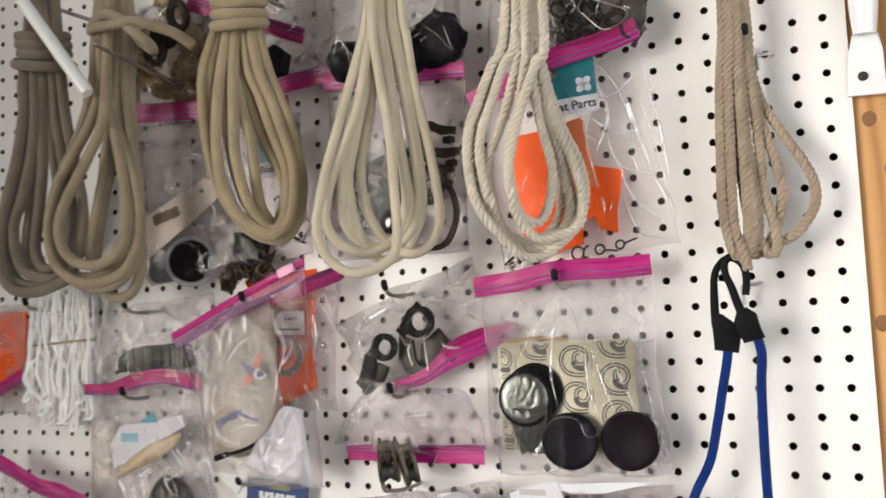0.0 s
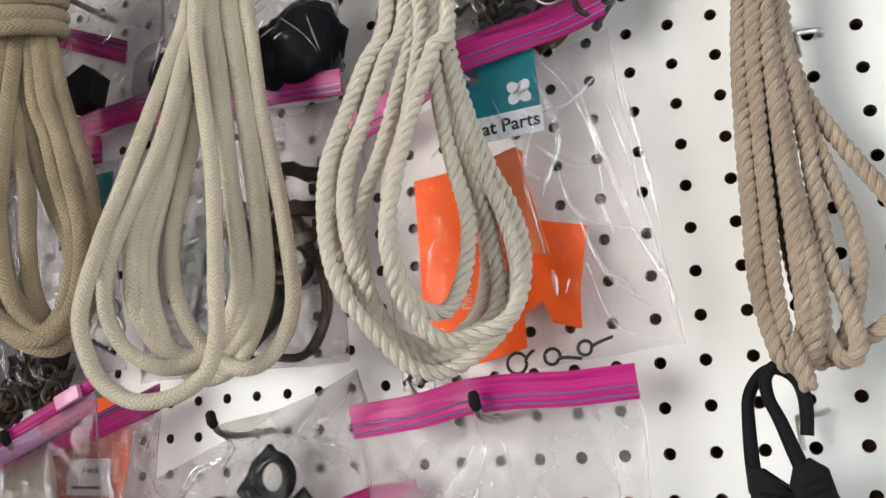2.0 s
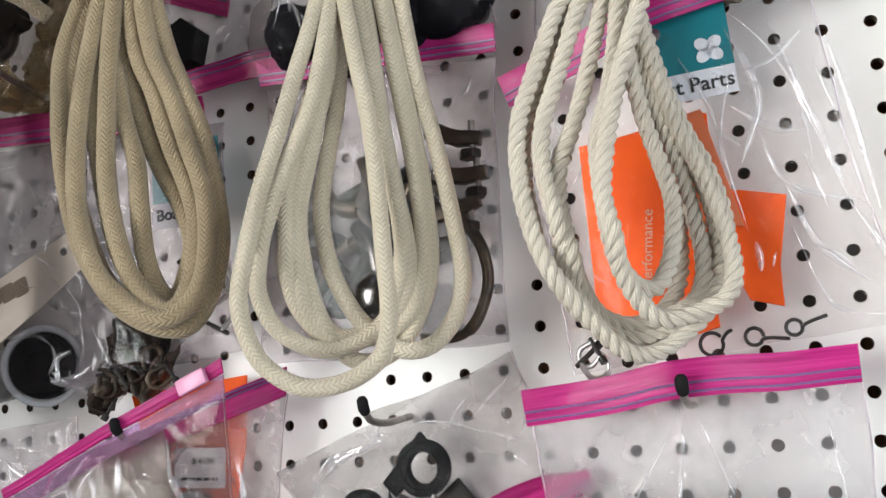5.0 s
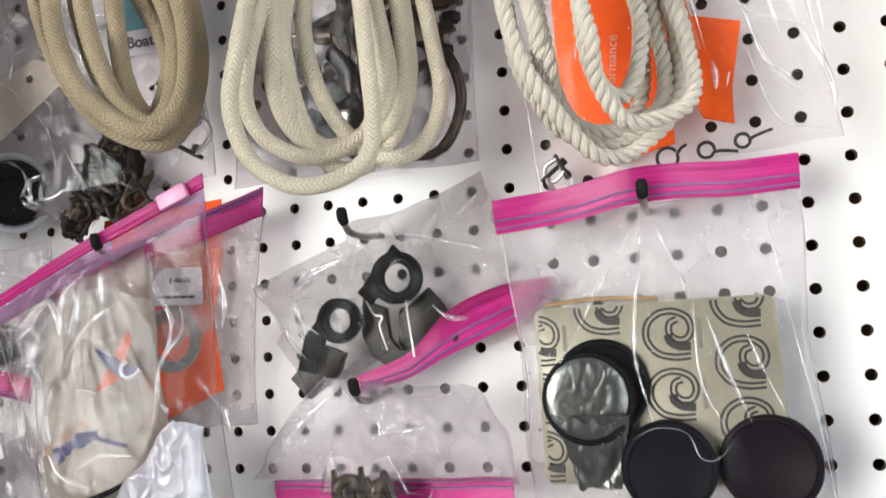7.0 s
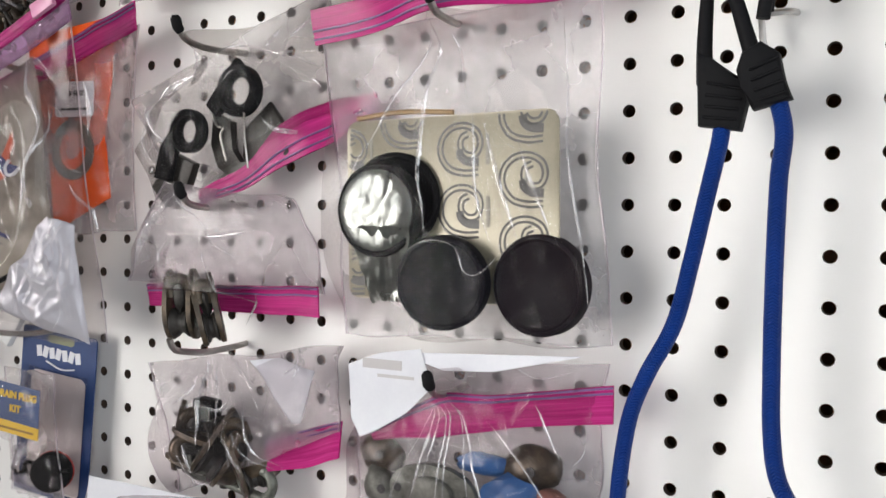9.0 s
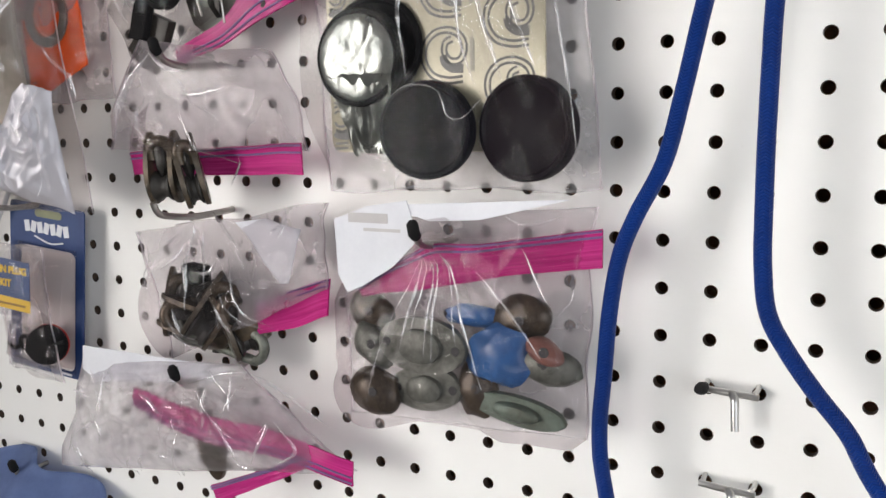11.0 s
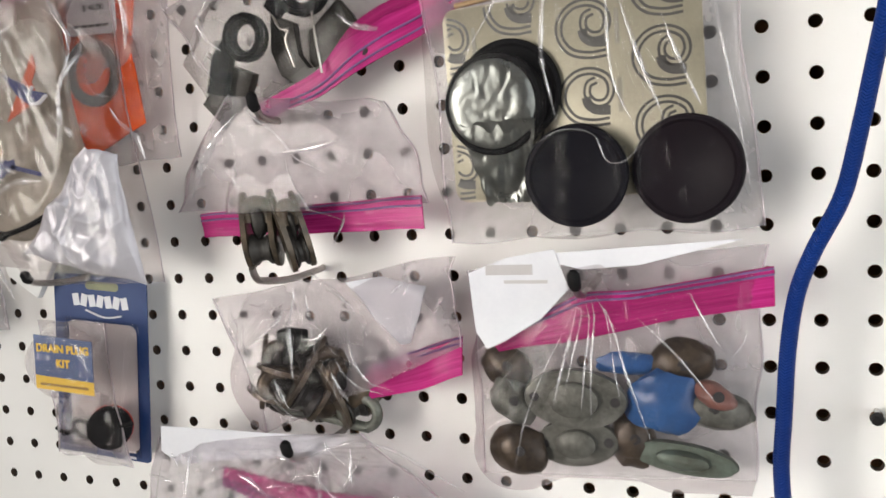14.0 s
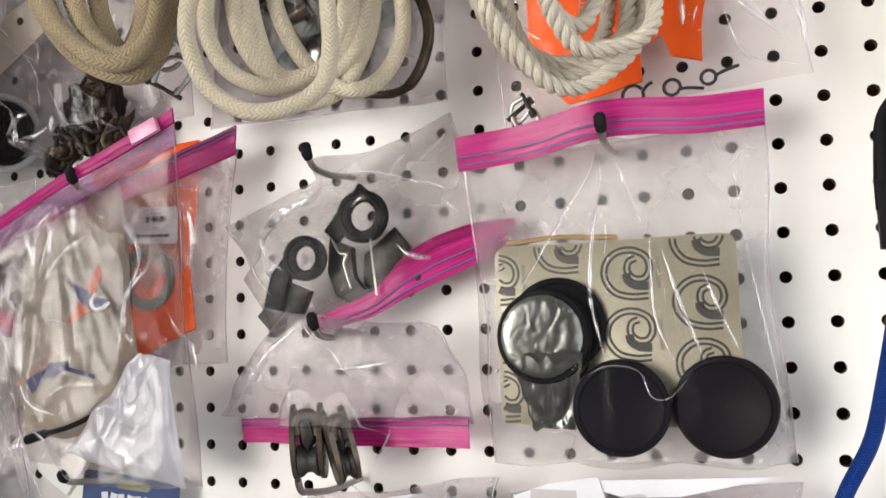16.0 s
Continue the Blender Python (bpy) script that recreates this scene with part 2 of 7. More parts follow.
def fibre(name, a, b):
    """Twisted cotton or hemp: yarns along each strand, a little fluff."""
    k = Nodes(name)
    sep = k.n("SeparateXYZ")
    k.to(k.coords("UV"), sep.inputs[0])
    yarn = k.math('ABSOLUTE', k.math('SINE', k.math('MULTIPLY', k.math('ADD', k.math('MULTIPLY', sep.outputs[1], 9.0), k.math('MULTIPLY', sep.outputs[0], 90.0)), math.pi)))
    threads = k.noise(k.coords("UV", (420, 34, 1)), 1.0, 4, 0.7)
    v = k.coords()
    dirt, fluff = k.noise(v, 30, 4), k.noise(v, 1100, 4, 0.7)
    col = k.mix(k.ramp(dirt, 0.3, 0.72), a, b)
    col = k.mix(k.math('MULTIPLY', k.ramp(threads, 0.35, 0.7), 0.35), col, tuple(c * 0.55 for c in b))
    # gaps between the yarns are mixed darker
    col = k.mix(k.math('MULTIPLY', k.math('SUBTRACT', 1.0, yarn), 0.3), col, tuple(c * 0.5 for c in b))
    col = k.mix(k.math('MULTIPLY', k.ramp(fluff, 0.55, 0.75), 0.35), col, tuple(min(1, c * 1.2) for c in a))
    high = k.math('ADD', k.math('MULTIPLY', yarn, 0.8), k.math('ADD', threads, k.math('MULTIPLY', fluff, 1.0)))
    return k.set(colour=col, rough=0.95, sheen=0.2, spec=0.2, normal=k.bump(high, 0.9, 0.0007))


def timber(name, a, b, scale=1.0):
    k = Nodes(name)
    v = k.coords("Object", (14 * scale, 14 * scale, 0.9 * scale))
    rings = k.n("TexWave", wave_type='BANDS', bands_direction='X', Scale=1.6, Distortion=7.0, Detail=3.0)
    k.to(v, rings.inputs["Vector"])
    grain = k.noise(k.coords("Object", (160, 160, 5)), 1.0, 5, 0.6)
    blotch = k.noise(k.coords(), 6, 3)
    f = k.math('ADD', k.math('MULTIPLY', rings.outputs["Fac"], 0.45), k.math('ADD', k.math('MULTIPLY', grain, 0.35), k.math('MULTIPLY', blotch, 0.3)))
    return k.set(colour=k.mix(k.ramp(f, 0.25, 0.85), a, b), rough=0.6, normal=k.bump(grain, 0.25, 0.0008))


def board_paint():
    k = Nodes("white_board_paint")
    v = k.coords()
    cloud, speck = k.noise(v, 7, 4), k.noise(v, 130, 3, 0.7)
    dirt = k.ramp(speck, 0.70, 0.78)
    col = k.mix(k.ramp(cloud, 0.3, 0.7), (0.80, 0.785, 0.765), (0.74, 0.725, 0.70))
    col = k.mix(k.math('MULTIPLY', dirt, 0.25), col, (0.42, 0.38, 0.33))
    return k.set(colour=col, rough=0.38, spec=0.4, normal=k.bump(k.noise(v, 500, 3), 0.12, 0.0004))


WHITE_BOARD = board_paint()
HARDBOARD = plain("brown_hardboard", (0.075, 0.048, 0.032), (0.04, 0.026, 0.018), 0.85)
PINE = timber("pine", (0.56, 0.30, 0.115), (0.36, 0.17, 0.055))
PLYWOOD = timber("plywood", (0.34, 0.16, 0.065), (0.20, 0.085, 0.032), 0.6)
DARK_WALL = plain("dark_rear_wall", (0.16, 0.13, 0.11), (0.11, 0.09, 0.075), 0.8, scale=4)
WALL_PAINT = plain("wall_paint", (0.40, 0.385, 0.365), (0.33, 0.32, 0.30), 0.8, scale=3)
CONCRETE = plain("concrete", (0.30, 0.29, 0.28), (0.22, 0.21, 0.2), 0.8, scale=5)
FILM = film("clear_bag_film", 0.07, crease=0.5, gloss=0.07, share=0.03, most=0.12, rays_up=0.3)
FILM_RAYS = film("gathered_bag_film", 0.12, (0.80, 0.775, 0.785), crease=0.6, gloss=0.25, share=0.06, most=0.2, rays_up=0.0)
FILM_OPEN = film("bright_bag_film", 0.1, (0.965, 0.955, 0.955), crease=0.9, gloss=0.2, share=0.05, most=0.2, rays_up=0.3)
FILM_CLEAR = film("clear_thin_film", 0.08, (0.86, 0.845, 0.845), gloss=0.4, share=0.08, crease=0.6, rays_up=0.6)
FILM_PINK = film("pinkish_bag_film", 0.1, (0.81, 0.785, 0.79), 0.08, (0.90, 0.86, 0.89), gloss=0.3, share=0.04, crease=0.7, rays_up=0.5)
CRINKLE = film("crinkly_clear_film", 0.1, (0.77, 0.755, 0.75), rough=0.06, crease=1.0, gloss=0.09, share=0.06, most=0.14, rays_up=0.0)
FILM_LIGHT = film("light_bag_film", 0.06, (0.965, 0.96, 0.96), crease=2.0, gloss=0.8, share=0.1)
CRISP = film("crisp_clear_film", 0.14, (0.90, 0.885, 0.885), rough=0.08, crease=1.1, gloss=0.35, share=0.12, most=0.35, rays_up=0.0)
FILM_BACK = film("bag_back_film", 0.28, (0.89, 0.88, 0.886), crease=0.6, gloss=0.3, white=(0.85, 0.82, 0.84), share=0.6)
FILM_SEAM = film("bag_seam_film", 0.6, (0.84, 0.80, 0.83), crease=0.3, gloss=0.6)
MILKY = film("milky_lilac_film", 0.34, (0.80, 0.78, 0.79), crease=0.9, gloss=0.3, white=(0.80, 0.77, 0.80), share=0.2, rays_up=0.0)
CREAM_FILM = film("cream_printed_film", 0.6, (0.80, 0.765, 0.71), 0.25, (0.44, 0.405, 0.355), 0.3, 0.4, 0.6, rays_up=0.0)
FOLD_GLINT = glint_film("fold_glint_film")
PINK = zip_plastic("pink_zip_plastic", (0.56, 0.02, 0.225), 0.33)
DARK_PINK = zip_plastic("deep_pink_zip_plastic", (0.42, 0.014, 0.14), 0.1)
PURPLE = plain("purple_zip_track", (0.20, 0.12, 0.27), (0.12, 0.08, 0.18), 0.3)
STEEL = plain("bright_steel", (0.62, 0.61, 0.59), (0.45, 0.44, 0.43), 0.3, 1.0)
WIRE = plain("zinc_wire", (0.50, 0.48, 0.45), (0.32, 0.30, 0.28), 0.36, 1.0)
TARNISH = plain("tarnished_bronze", (0.12, 0.09, 0.06), (0.026, 0.022, 0.018), 0.36, 0.4, scale=85, bump=0.4, dist=0.0015)
GUNMETAL = plain("dark_gunmetal", (0.05, 0.046, 0.042), (0.014, 0.013, 0.012), 0.42, 0.1, scale=80, bump=0.3, dist=0.001, spec=0.22)
PEWTER = plain("grey_green_metal", (0.21, 0.22, 0.19), (0.06, 0.062, 0.05), 0.45, 0.3, scale=75, bump=0.4, dist=0.0015)
RUBBER = plain("black_rubber", (0.007, 0.007, 0.008), (0.011, 0.010, 0.010), 0.65, spec=0.12)
BLACK = plain("black_plastic", (0.006, 0.006, 0.007), (0.009, 0.009, 0.010), 0.6, spec=0.08)
BLACK_GLOSS = plain("glossy_black_plastic", (0.010, 0.010, 0.014), (0.011, 0.010, 0.013), 0.42, bump=0.05, spec=0.05)
WHITE_METAL = plain("white_enamel", (0.78, 0.79, 0.80), (0.72, 0.73, 0.75), 0.3, coat=0.4)
WHITE_PLASTIC = plain("white_plastic", (0.74, 0.74, 0.73), (0.66, 0.66, 0.64), 0.4)
PAPER = plain("white_paper", (0.68, 0.68, 0.71), (0.61, 0.61, 0.65), 0.75)
OLIVE_PLASTIC = plain("dark_olive_plastic", (0.036, 0.032, 0.026), (0.018, 0.016, 0.013), 0.34, spec=0.3)
CREAM = plain("cream_card", (0.60, 0.555, 0.47), (0.50, 0.45, 0.37), 0.6)
BROWN_PAPER = plain("stained_tag_board", (0.80, 0.74, 0.64), (0.64, 0.56, 0.46), 0.75, scale=25)
ORANGE = plain("orange_plastic", (0.93, 0.13, 0.012), (0.80, 0.095, 0.010), 0.5, spec=0.15)
TEAL = plain("teal_card", (0.01, 0.185, 0.22), (0.012, 0.15, 0.18), 0.4, coat=0.3)
NAVY = plain("navy_card", (0.012, 0.042, 0.15), (0.009, 0.03, 0.115), 0.5, spec=0.3)
DEEP_BLUE = plain("dark_blue_print", (0.014, 0.02, 0.12), (0.01, 0.016, 0.09), 0.5)
SKY_BLUE = plain("blue_plastic", (0.04, 0.13, 0.33), (0.02, 0.07, 0.20), 0.3, scale=60)
LIGHT_BLUE = plain("light_blue_cloth", (0.22, 0.30, 0.55), (0.17, 0.23, 0.45), 0.8)
YELLOW = plain("yellow_print", (0.80, 0.52, 0.03), (0.74, 0.46, 0.03), 0.45)
RED_PRINT = plain("red_orange_print", (0.46, 0.075, 0.02), (0.40, 0.06, 0.018), 0.5)
FADED_RED = plain("faded_red_print", (0.36, 0.20, 0.14), (0.42, 0.26, 0.19), 0.6)
RED = plain("red_plastic", (0.62, 0.06, 0.045), (0.5, 0.045, 0.035), 0.4)
INK = plain("dark_ink", (0.02, 0.019, 0.02), (0.03, 0.03, 0.03), 0.5)
OLIVE_FOIL = plain("olive_gold_foil", (0.37, 0.34, 0.255), (0.26, 0.235, 0.175), 0.38, 0.3, scale=30, bump=0.3, dist=0.002)
FOIL_INK = plain("foil_print", (0.03, 0.028, 0.025), (0.05, 0.045, 0.04), 0.4)
AMBER_PLASTIC = film("amber_plastic", 0.34, (0.76, 0.67, 0.52), 0.2, (0.42, 0.34, 0.23), 0.6, 0.5, 0.6, rays_up=0.0)
BROWN_METAL = plain("dark_brown_metal", (0.035, 0.022, 0.014), (0.012, 0.009, 0.007), 0.45, 0.1, scale=80, bump=0.4, dist=0.0015, spec=0.25)
AMBER = plain("tan_plastic", (0.45, 0.30, 0.15), (0.33, 0.21, 0.10), 0.4)
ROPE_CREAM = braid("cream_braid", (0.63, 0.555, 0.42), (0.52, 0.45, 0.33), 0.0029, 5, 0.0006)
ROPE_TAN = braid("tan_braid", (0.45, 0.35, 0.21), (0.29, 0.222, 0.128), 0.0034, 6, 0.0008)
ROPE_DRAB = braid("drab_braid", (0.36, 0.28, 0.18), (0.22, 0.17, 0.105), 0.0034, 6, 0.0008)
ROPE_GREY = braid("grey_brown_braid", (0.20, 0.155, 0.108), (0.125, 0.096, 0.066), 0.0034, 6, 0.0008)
ROPE_COTTON = fibre("white_cotton", (0.84, 0.765, 0.64), (0.73, 0.65, 0.525))
ROPE_HEMP = fibre("hemp", (0.56, 0.445, 0.335), (0.36, 0.27, 0.19))
ROPE_WHITE = plain("white_nylon", (0.93, 0.93, 0.91), (0.86, 0.86, 0.83), 0.55, scale=60, bump=0.6, dist=0.0008, fine=900)
BLUE_CORD = braid("blue_braid", (0.003, 0.032, 0.20), (0.002, 0.02, 0.13), 0.0015, 5, 0.0005, 0.4, 0.0)
BLUE_CORD.node_tree.nodes["Principled BSDF"].inputs["Specular IOR Level"].default_value = 0.18

# ---- the large structure ----
PEG, HOLE = 0.0254, 0.0033


def pegboard(c0, c1, r0, r1):
    """A hardboard sheet with a round hole at every inch: columns c0 to c1, rows r0 to r1."""
    n, verts, faces, slots = 16, [], [], []
    ang = [2 * math.pi * (j + 0.0) / n for j in range(n)]
    sq = [(math.cos(a) / max(abs(math.cos(a)), abs(math.sin(a))) * PEG / 2, math.sin(a) / max(abs(math.cos(a)), abs(math.sin(a))) * PEG / 2) for a in ang]
    for c in range(c0, c1 + 1):
        for r in range(r0, r1 + 1):
            x, z, o = c * PEG, -r * PEG, len(verts)
            verts += [(x + p, 0, z + q) for p, q in sq]
            verts += [(x + HOLE * math.cos(a) * 1.07, 0, z + HOLE * math.sin(a) * 1.07) for a in ang]
            verts += [(x + HOLE * math.cos(a), 0.0005, z + HOLE * math.sin(a)) for a in ang]
            verts += [(x + HOLE * math.cos(a), 0.0055, z + HOLE * math.sin(a)) for a in ang]
            verts += [(x + p, 0.0055, z + q) for p, q in sq]
            for ring in range(4):
                for j in range(n):
                    k = (j + 1) % n
                    a, b = o + ring * n, o + (ring + 1) * n
                    faces.append((a + j, b + j, b + k, a + k))
                    slots.append(0 if ring < 1 else 1)
    me = bpy.data.meshes.new("wall_pegboard")
    me.from_pydata(verts, [], faces)
    me.materials.append(WHITE_BOARD), me.materials.append(HARDBOARD)
    me.polygons.foreach_set("material_index", slots)
    b = bmesh.new()
    b.from_mesh(me)
    bmesh.ops.remove_doubles(b, verts=b.verts, dist=1e-5)
    b.to_mesh(me)
    b.free()
    return new("wall_pegboard", me)


board = tagged(pegboard(-27, 21, -21, 27), "white painted perforated hardboard panel full of round holes", "pegboard", kind="structure")
right = 21.5 * PEG
bm = bmesh.new()
box(bm, (0.0062, 0.0055, 49 * PEG), Matrix.Translation((right + 0.0031, 0.00275, -3 * PEG)))
part("board_margin", bm, WHITE_BOARD, board, smooth=False)


def slab(name, size, centre, material, label, category, bevel=0.0):
    b = bmesh.new()
    box(b, size, Matrix.Translation(centre), bevel)
    return tagged(put(name, b, material, False), label, category, kind="structure")


slab("stud", (0.040, 0.089, 3.0), (0.571, 0.0505, 0.1), PINE, "bare knotty pine stud beside the white pegboard", "stud", 0.0015)
bm = bmesh.new()
for kx, kz, kr in ((0.5645, 0.108, 0.006), (0.578, 0.062, 0.005), (0.5615, -0.072, 0.006), (0.575, -0.19, 0.004)):
    lump(bm, (kr, 0.0012, kr * 1.25), Matrix.Translation((kx, 0.0061, kz)), kx * 90, 0.2, 2)
tagged(put("stud_knots", bm, plain("pine_knot", (0.24, 0.11, 0.04), (0.14, 0.06, 0.022), 0.6)), "small dark brown knots in the pine stud", "knot", kind="structure")
slab("wall_north", (5.2, 0.02, 3.0), (0, 0.106, 0.1), PLYWOOD, "brown plywood sheathing behind the stud", "wall")
slab("blocking", (0.40, 0.06, 0.038), (0.795, 0.064, -0.076), PINE, "short pine blocking between the studs", "blocking", 0.001)
slab("wall_left", (0.1, 3.0, 3.0), (-2.55, -1.38, 0.1), WALL_PAINT, "plain pale painted side wall", "wall")


def pierced(name, lo, hi, a, b, axis, material, label, category):
    """A slab from corner lo to corner hi with an opening from a to b in its plane; axis is the one it is thin along."""
    u, w = [k for k in range(3) if k != axis]
    bm = bmesh.new()
    for u0, u1, w0, w1 in ((lo[u], a[0], lo[w], hi[w]), (b[0], hi[u], lo[w], hi[w]), (a[0], b[0], lo[w], a[1]), (a[0], b[0], b[1], hi[w])):
        if u1 - u0 > 0.001 and w1 - w0 > 0.001:
            size, mid = [0, 0, 0], [0, 0, 0]
            size[axis], mid[axis] = hi[axis] - lo[axis], (hi[axis] + lo[axis]) / 2
            size[u], mid[u], size[w], mid[w] = u1 - u0, (u0 + u1) / 2, w1 - w0, (w0 + w1) / 2
            box(bm, size, Matrix.Translation(mid))
    wall = tagged(put(name, bm, material, False), label, category, kind="structure")
    return wall


def opening(name, a, b, axis, where, label, category):
    """The frame round an opening: four bars."""
    u, w = [k for k in range(3) if k != axis]
    ob = thing(name, label, category)
    tagged(ob, label, category, kind="structure")
    for u0, u1, w0, w1 in ((a[0], a[0] + 0.05, a[1], b[1]), (b[0] - 0.05, b[0], a[1], b[1]), (a[0] + 0.05, b[0] - 0.05, a[1], a[1] + 0.05), (a[0] + 0.05, b[0] - 0.05, b[1] - 0.05, b[1])):
        size, mid = [0.09, 0.09, 0.09], [where, where, where]
        size[u], mid[u], size[w], mid[w] = u1 - u0, (u0 + u1) / 2, w1 - w0, (w0 + w1) / 2
        bm = bmesh.new()
        box(bm, size, Matrix.Translation(mid), 0.004)
        part("frame_bar", bm, WHITE_METAL, ob)
    return ob


# side doorway and skylight are unseen, cut only to suit the fill lamps
pierced("wall_right", (2.5, -2.88, -1.4), (2.6, 0.116, 1.6), (-2.72, -1.39), (-0.36, 1.12), 0, WALL_PAINT, "plain pale painted side wall with an added unseen doorway", "wall")
opening("added_doorway", (-2.72, -1.39), (-0.36, 1.12), 0, 2.55, "unseen side doorway added for the right fill light", "doorway")
# unseen rear wall, added and kept dark so glossy film mirrors little
pierced("wall_south", (-2.6, -2.88, -1.4), (2.5, -2.78, 1.6), (-2.0, -0.95), (-0.3, 1.05), 1, DARK_WALL, "plain unseen rear wall, kept dark, with a window opening", "wall")
opening("window_1", (-2.0, -0.95), (-0.3, 1.05), 1, -2.83, "large window opening with a white frame", "window")
slab("floor", (5.2, 2.95, 0.1), (0, -1.36, -1.45), CONCRETE, "plain grey concrete floor", "floor")
pierced("ceiling", (-2.6, -2.88, 1.6), (2.6, 0.116, 1.7), (-0.7, -1.8), (1.7, -0.5), 2, WALL_PAINT, "plain pale painted ceiling with an added unseen skylight", "ceiling")
opening("added_skylight", (-0.7, -1.8), (1.7, -0.5), 2, 1.65, "unseen skylight opening added for the overhead fill light", "skylight")


# ---- hooks ----
def peg_hook(x, z, reach, rise=14, tip=True, x0=None, wire=2.2, drop=0):
    """A wire hook in a hole: out from the board, then turned up, with a black rubber tip."""
    x0 = x if x0 is None else x0
    ob = thing("peg_hook", "zinc wire peg hook with a black rubber tip" if tip else "bare zinc wire peg hook", "hook", V(x0, 0, z), "peg hooks")
    base = z - rise * 0.75 + drop
    line = glide([V(x0, 14, base + 4), V(x0, 2, base + 1), V(x0, -8, base), V((x + x0) / 2, -reach * 0.55, base - 2), V(x, -reach * 0.86, base), V(x, -reach + 1, base + rise * 0.4), V(x, -reach - 2, z + (0 if tip else 3))], 6)
    b = bmesh.new()
    tube(b, line, wire / 1000, 8)
    tube(b, [V(x0, 6.4, base + 20), V(x0, 6.6, base + 8), V(x0, 8, base + 4)], wire / 1000, 8)
    part("wire", b, WIRE, ob)
    if tip:
        b = bmesh.new()
        tube(b, [V(x, -reach * 0.97, base + rise * 0.35), V(x, -reach - 0.6, base + rise * 0.5), V(x, -reach - 2.2, z + 1.5), V(x, -reach - 2.6, z + 3.4)], [0.0030, 0.0034, 0.0033, 0.0018], 10)
        part("rubber_tip", b, RUBBER, ob)
    return ob


for hx, hz, x0 in ((290, -14, 292), (112, -14, 114), (114, -117, 114), (292, -220, 292), (115, -319, 120), (-64, 192, -60), (112, 190, 114), (287, 192, 292),
                   (-232, -17, -228), (-236, -118, -230), (-236, 190, -232)):
    peg_hook(hx, hz, 61, x0=x0)
peg_hook(-57, -17, 71, x0=-58)
for hx, hz, x0, reach in ((99, -217, 114, 54), (-78, -217, -62, 55)):
    peg_hook(hx, hz, reach, 8, hz != -217 or hx < 0, x0=x0)


def double_hook(x, z, tip=True, reach=48):
    """A flat double-hole holder with a bent wire pin."""
    ob = thing("double_hook", "shiny two-pronged steel peg holder", "hook", V(x, 0, z), "double peg holders")
    for s in (-12.7, 12.7):
        b = bmesh.new()
        tube(b, glide([V(x + s, 8, z + 2), V(x + s, 0, z + 1), V(x + s * 0.98, -6, z), V(x + s * 0.9, -9, z - 1)], 5), 0.0014, 8)
        part("prong", b, STEEL, ob)
    b = bmesh.new()
    tube(b, [V(x - 14, -9, z - 0.5), V(x, -9.5, z - 1.5), V(x + 14, -9, z - 2.2)], 0.0018, 10)
    part("bar", b, STEEL, ob)
    b = bmesh.new()
    tube(b, glide([V(x + 1, -10, z - 1), V(x + 3, -13, z - 4), V(x + 3.5, -14, z - 10), V(x + 4, -14.5, z - 19)], 5), 0.0021, 10)
    part("pin", b, STEEL, ob)
    if tip:
        b = bmesh.new()
        tube(b, [V(x - 13, -8, z - 0.5), V(x - 13.4, -13, z + 0.2), V(x - 13.8, -18, z + 1)], [0.0030, 0.0034, 0.0024], 10)
        part("rubber_tip", b, RUBBER, ob)
    return ob


double_hook(444.5, -302)
double_hook(444.5, -353, False)


# ---- zip bags ----
def lerp(a, b, s):
    return a + (b - a) * s


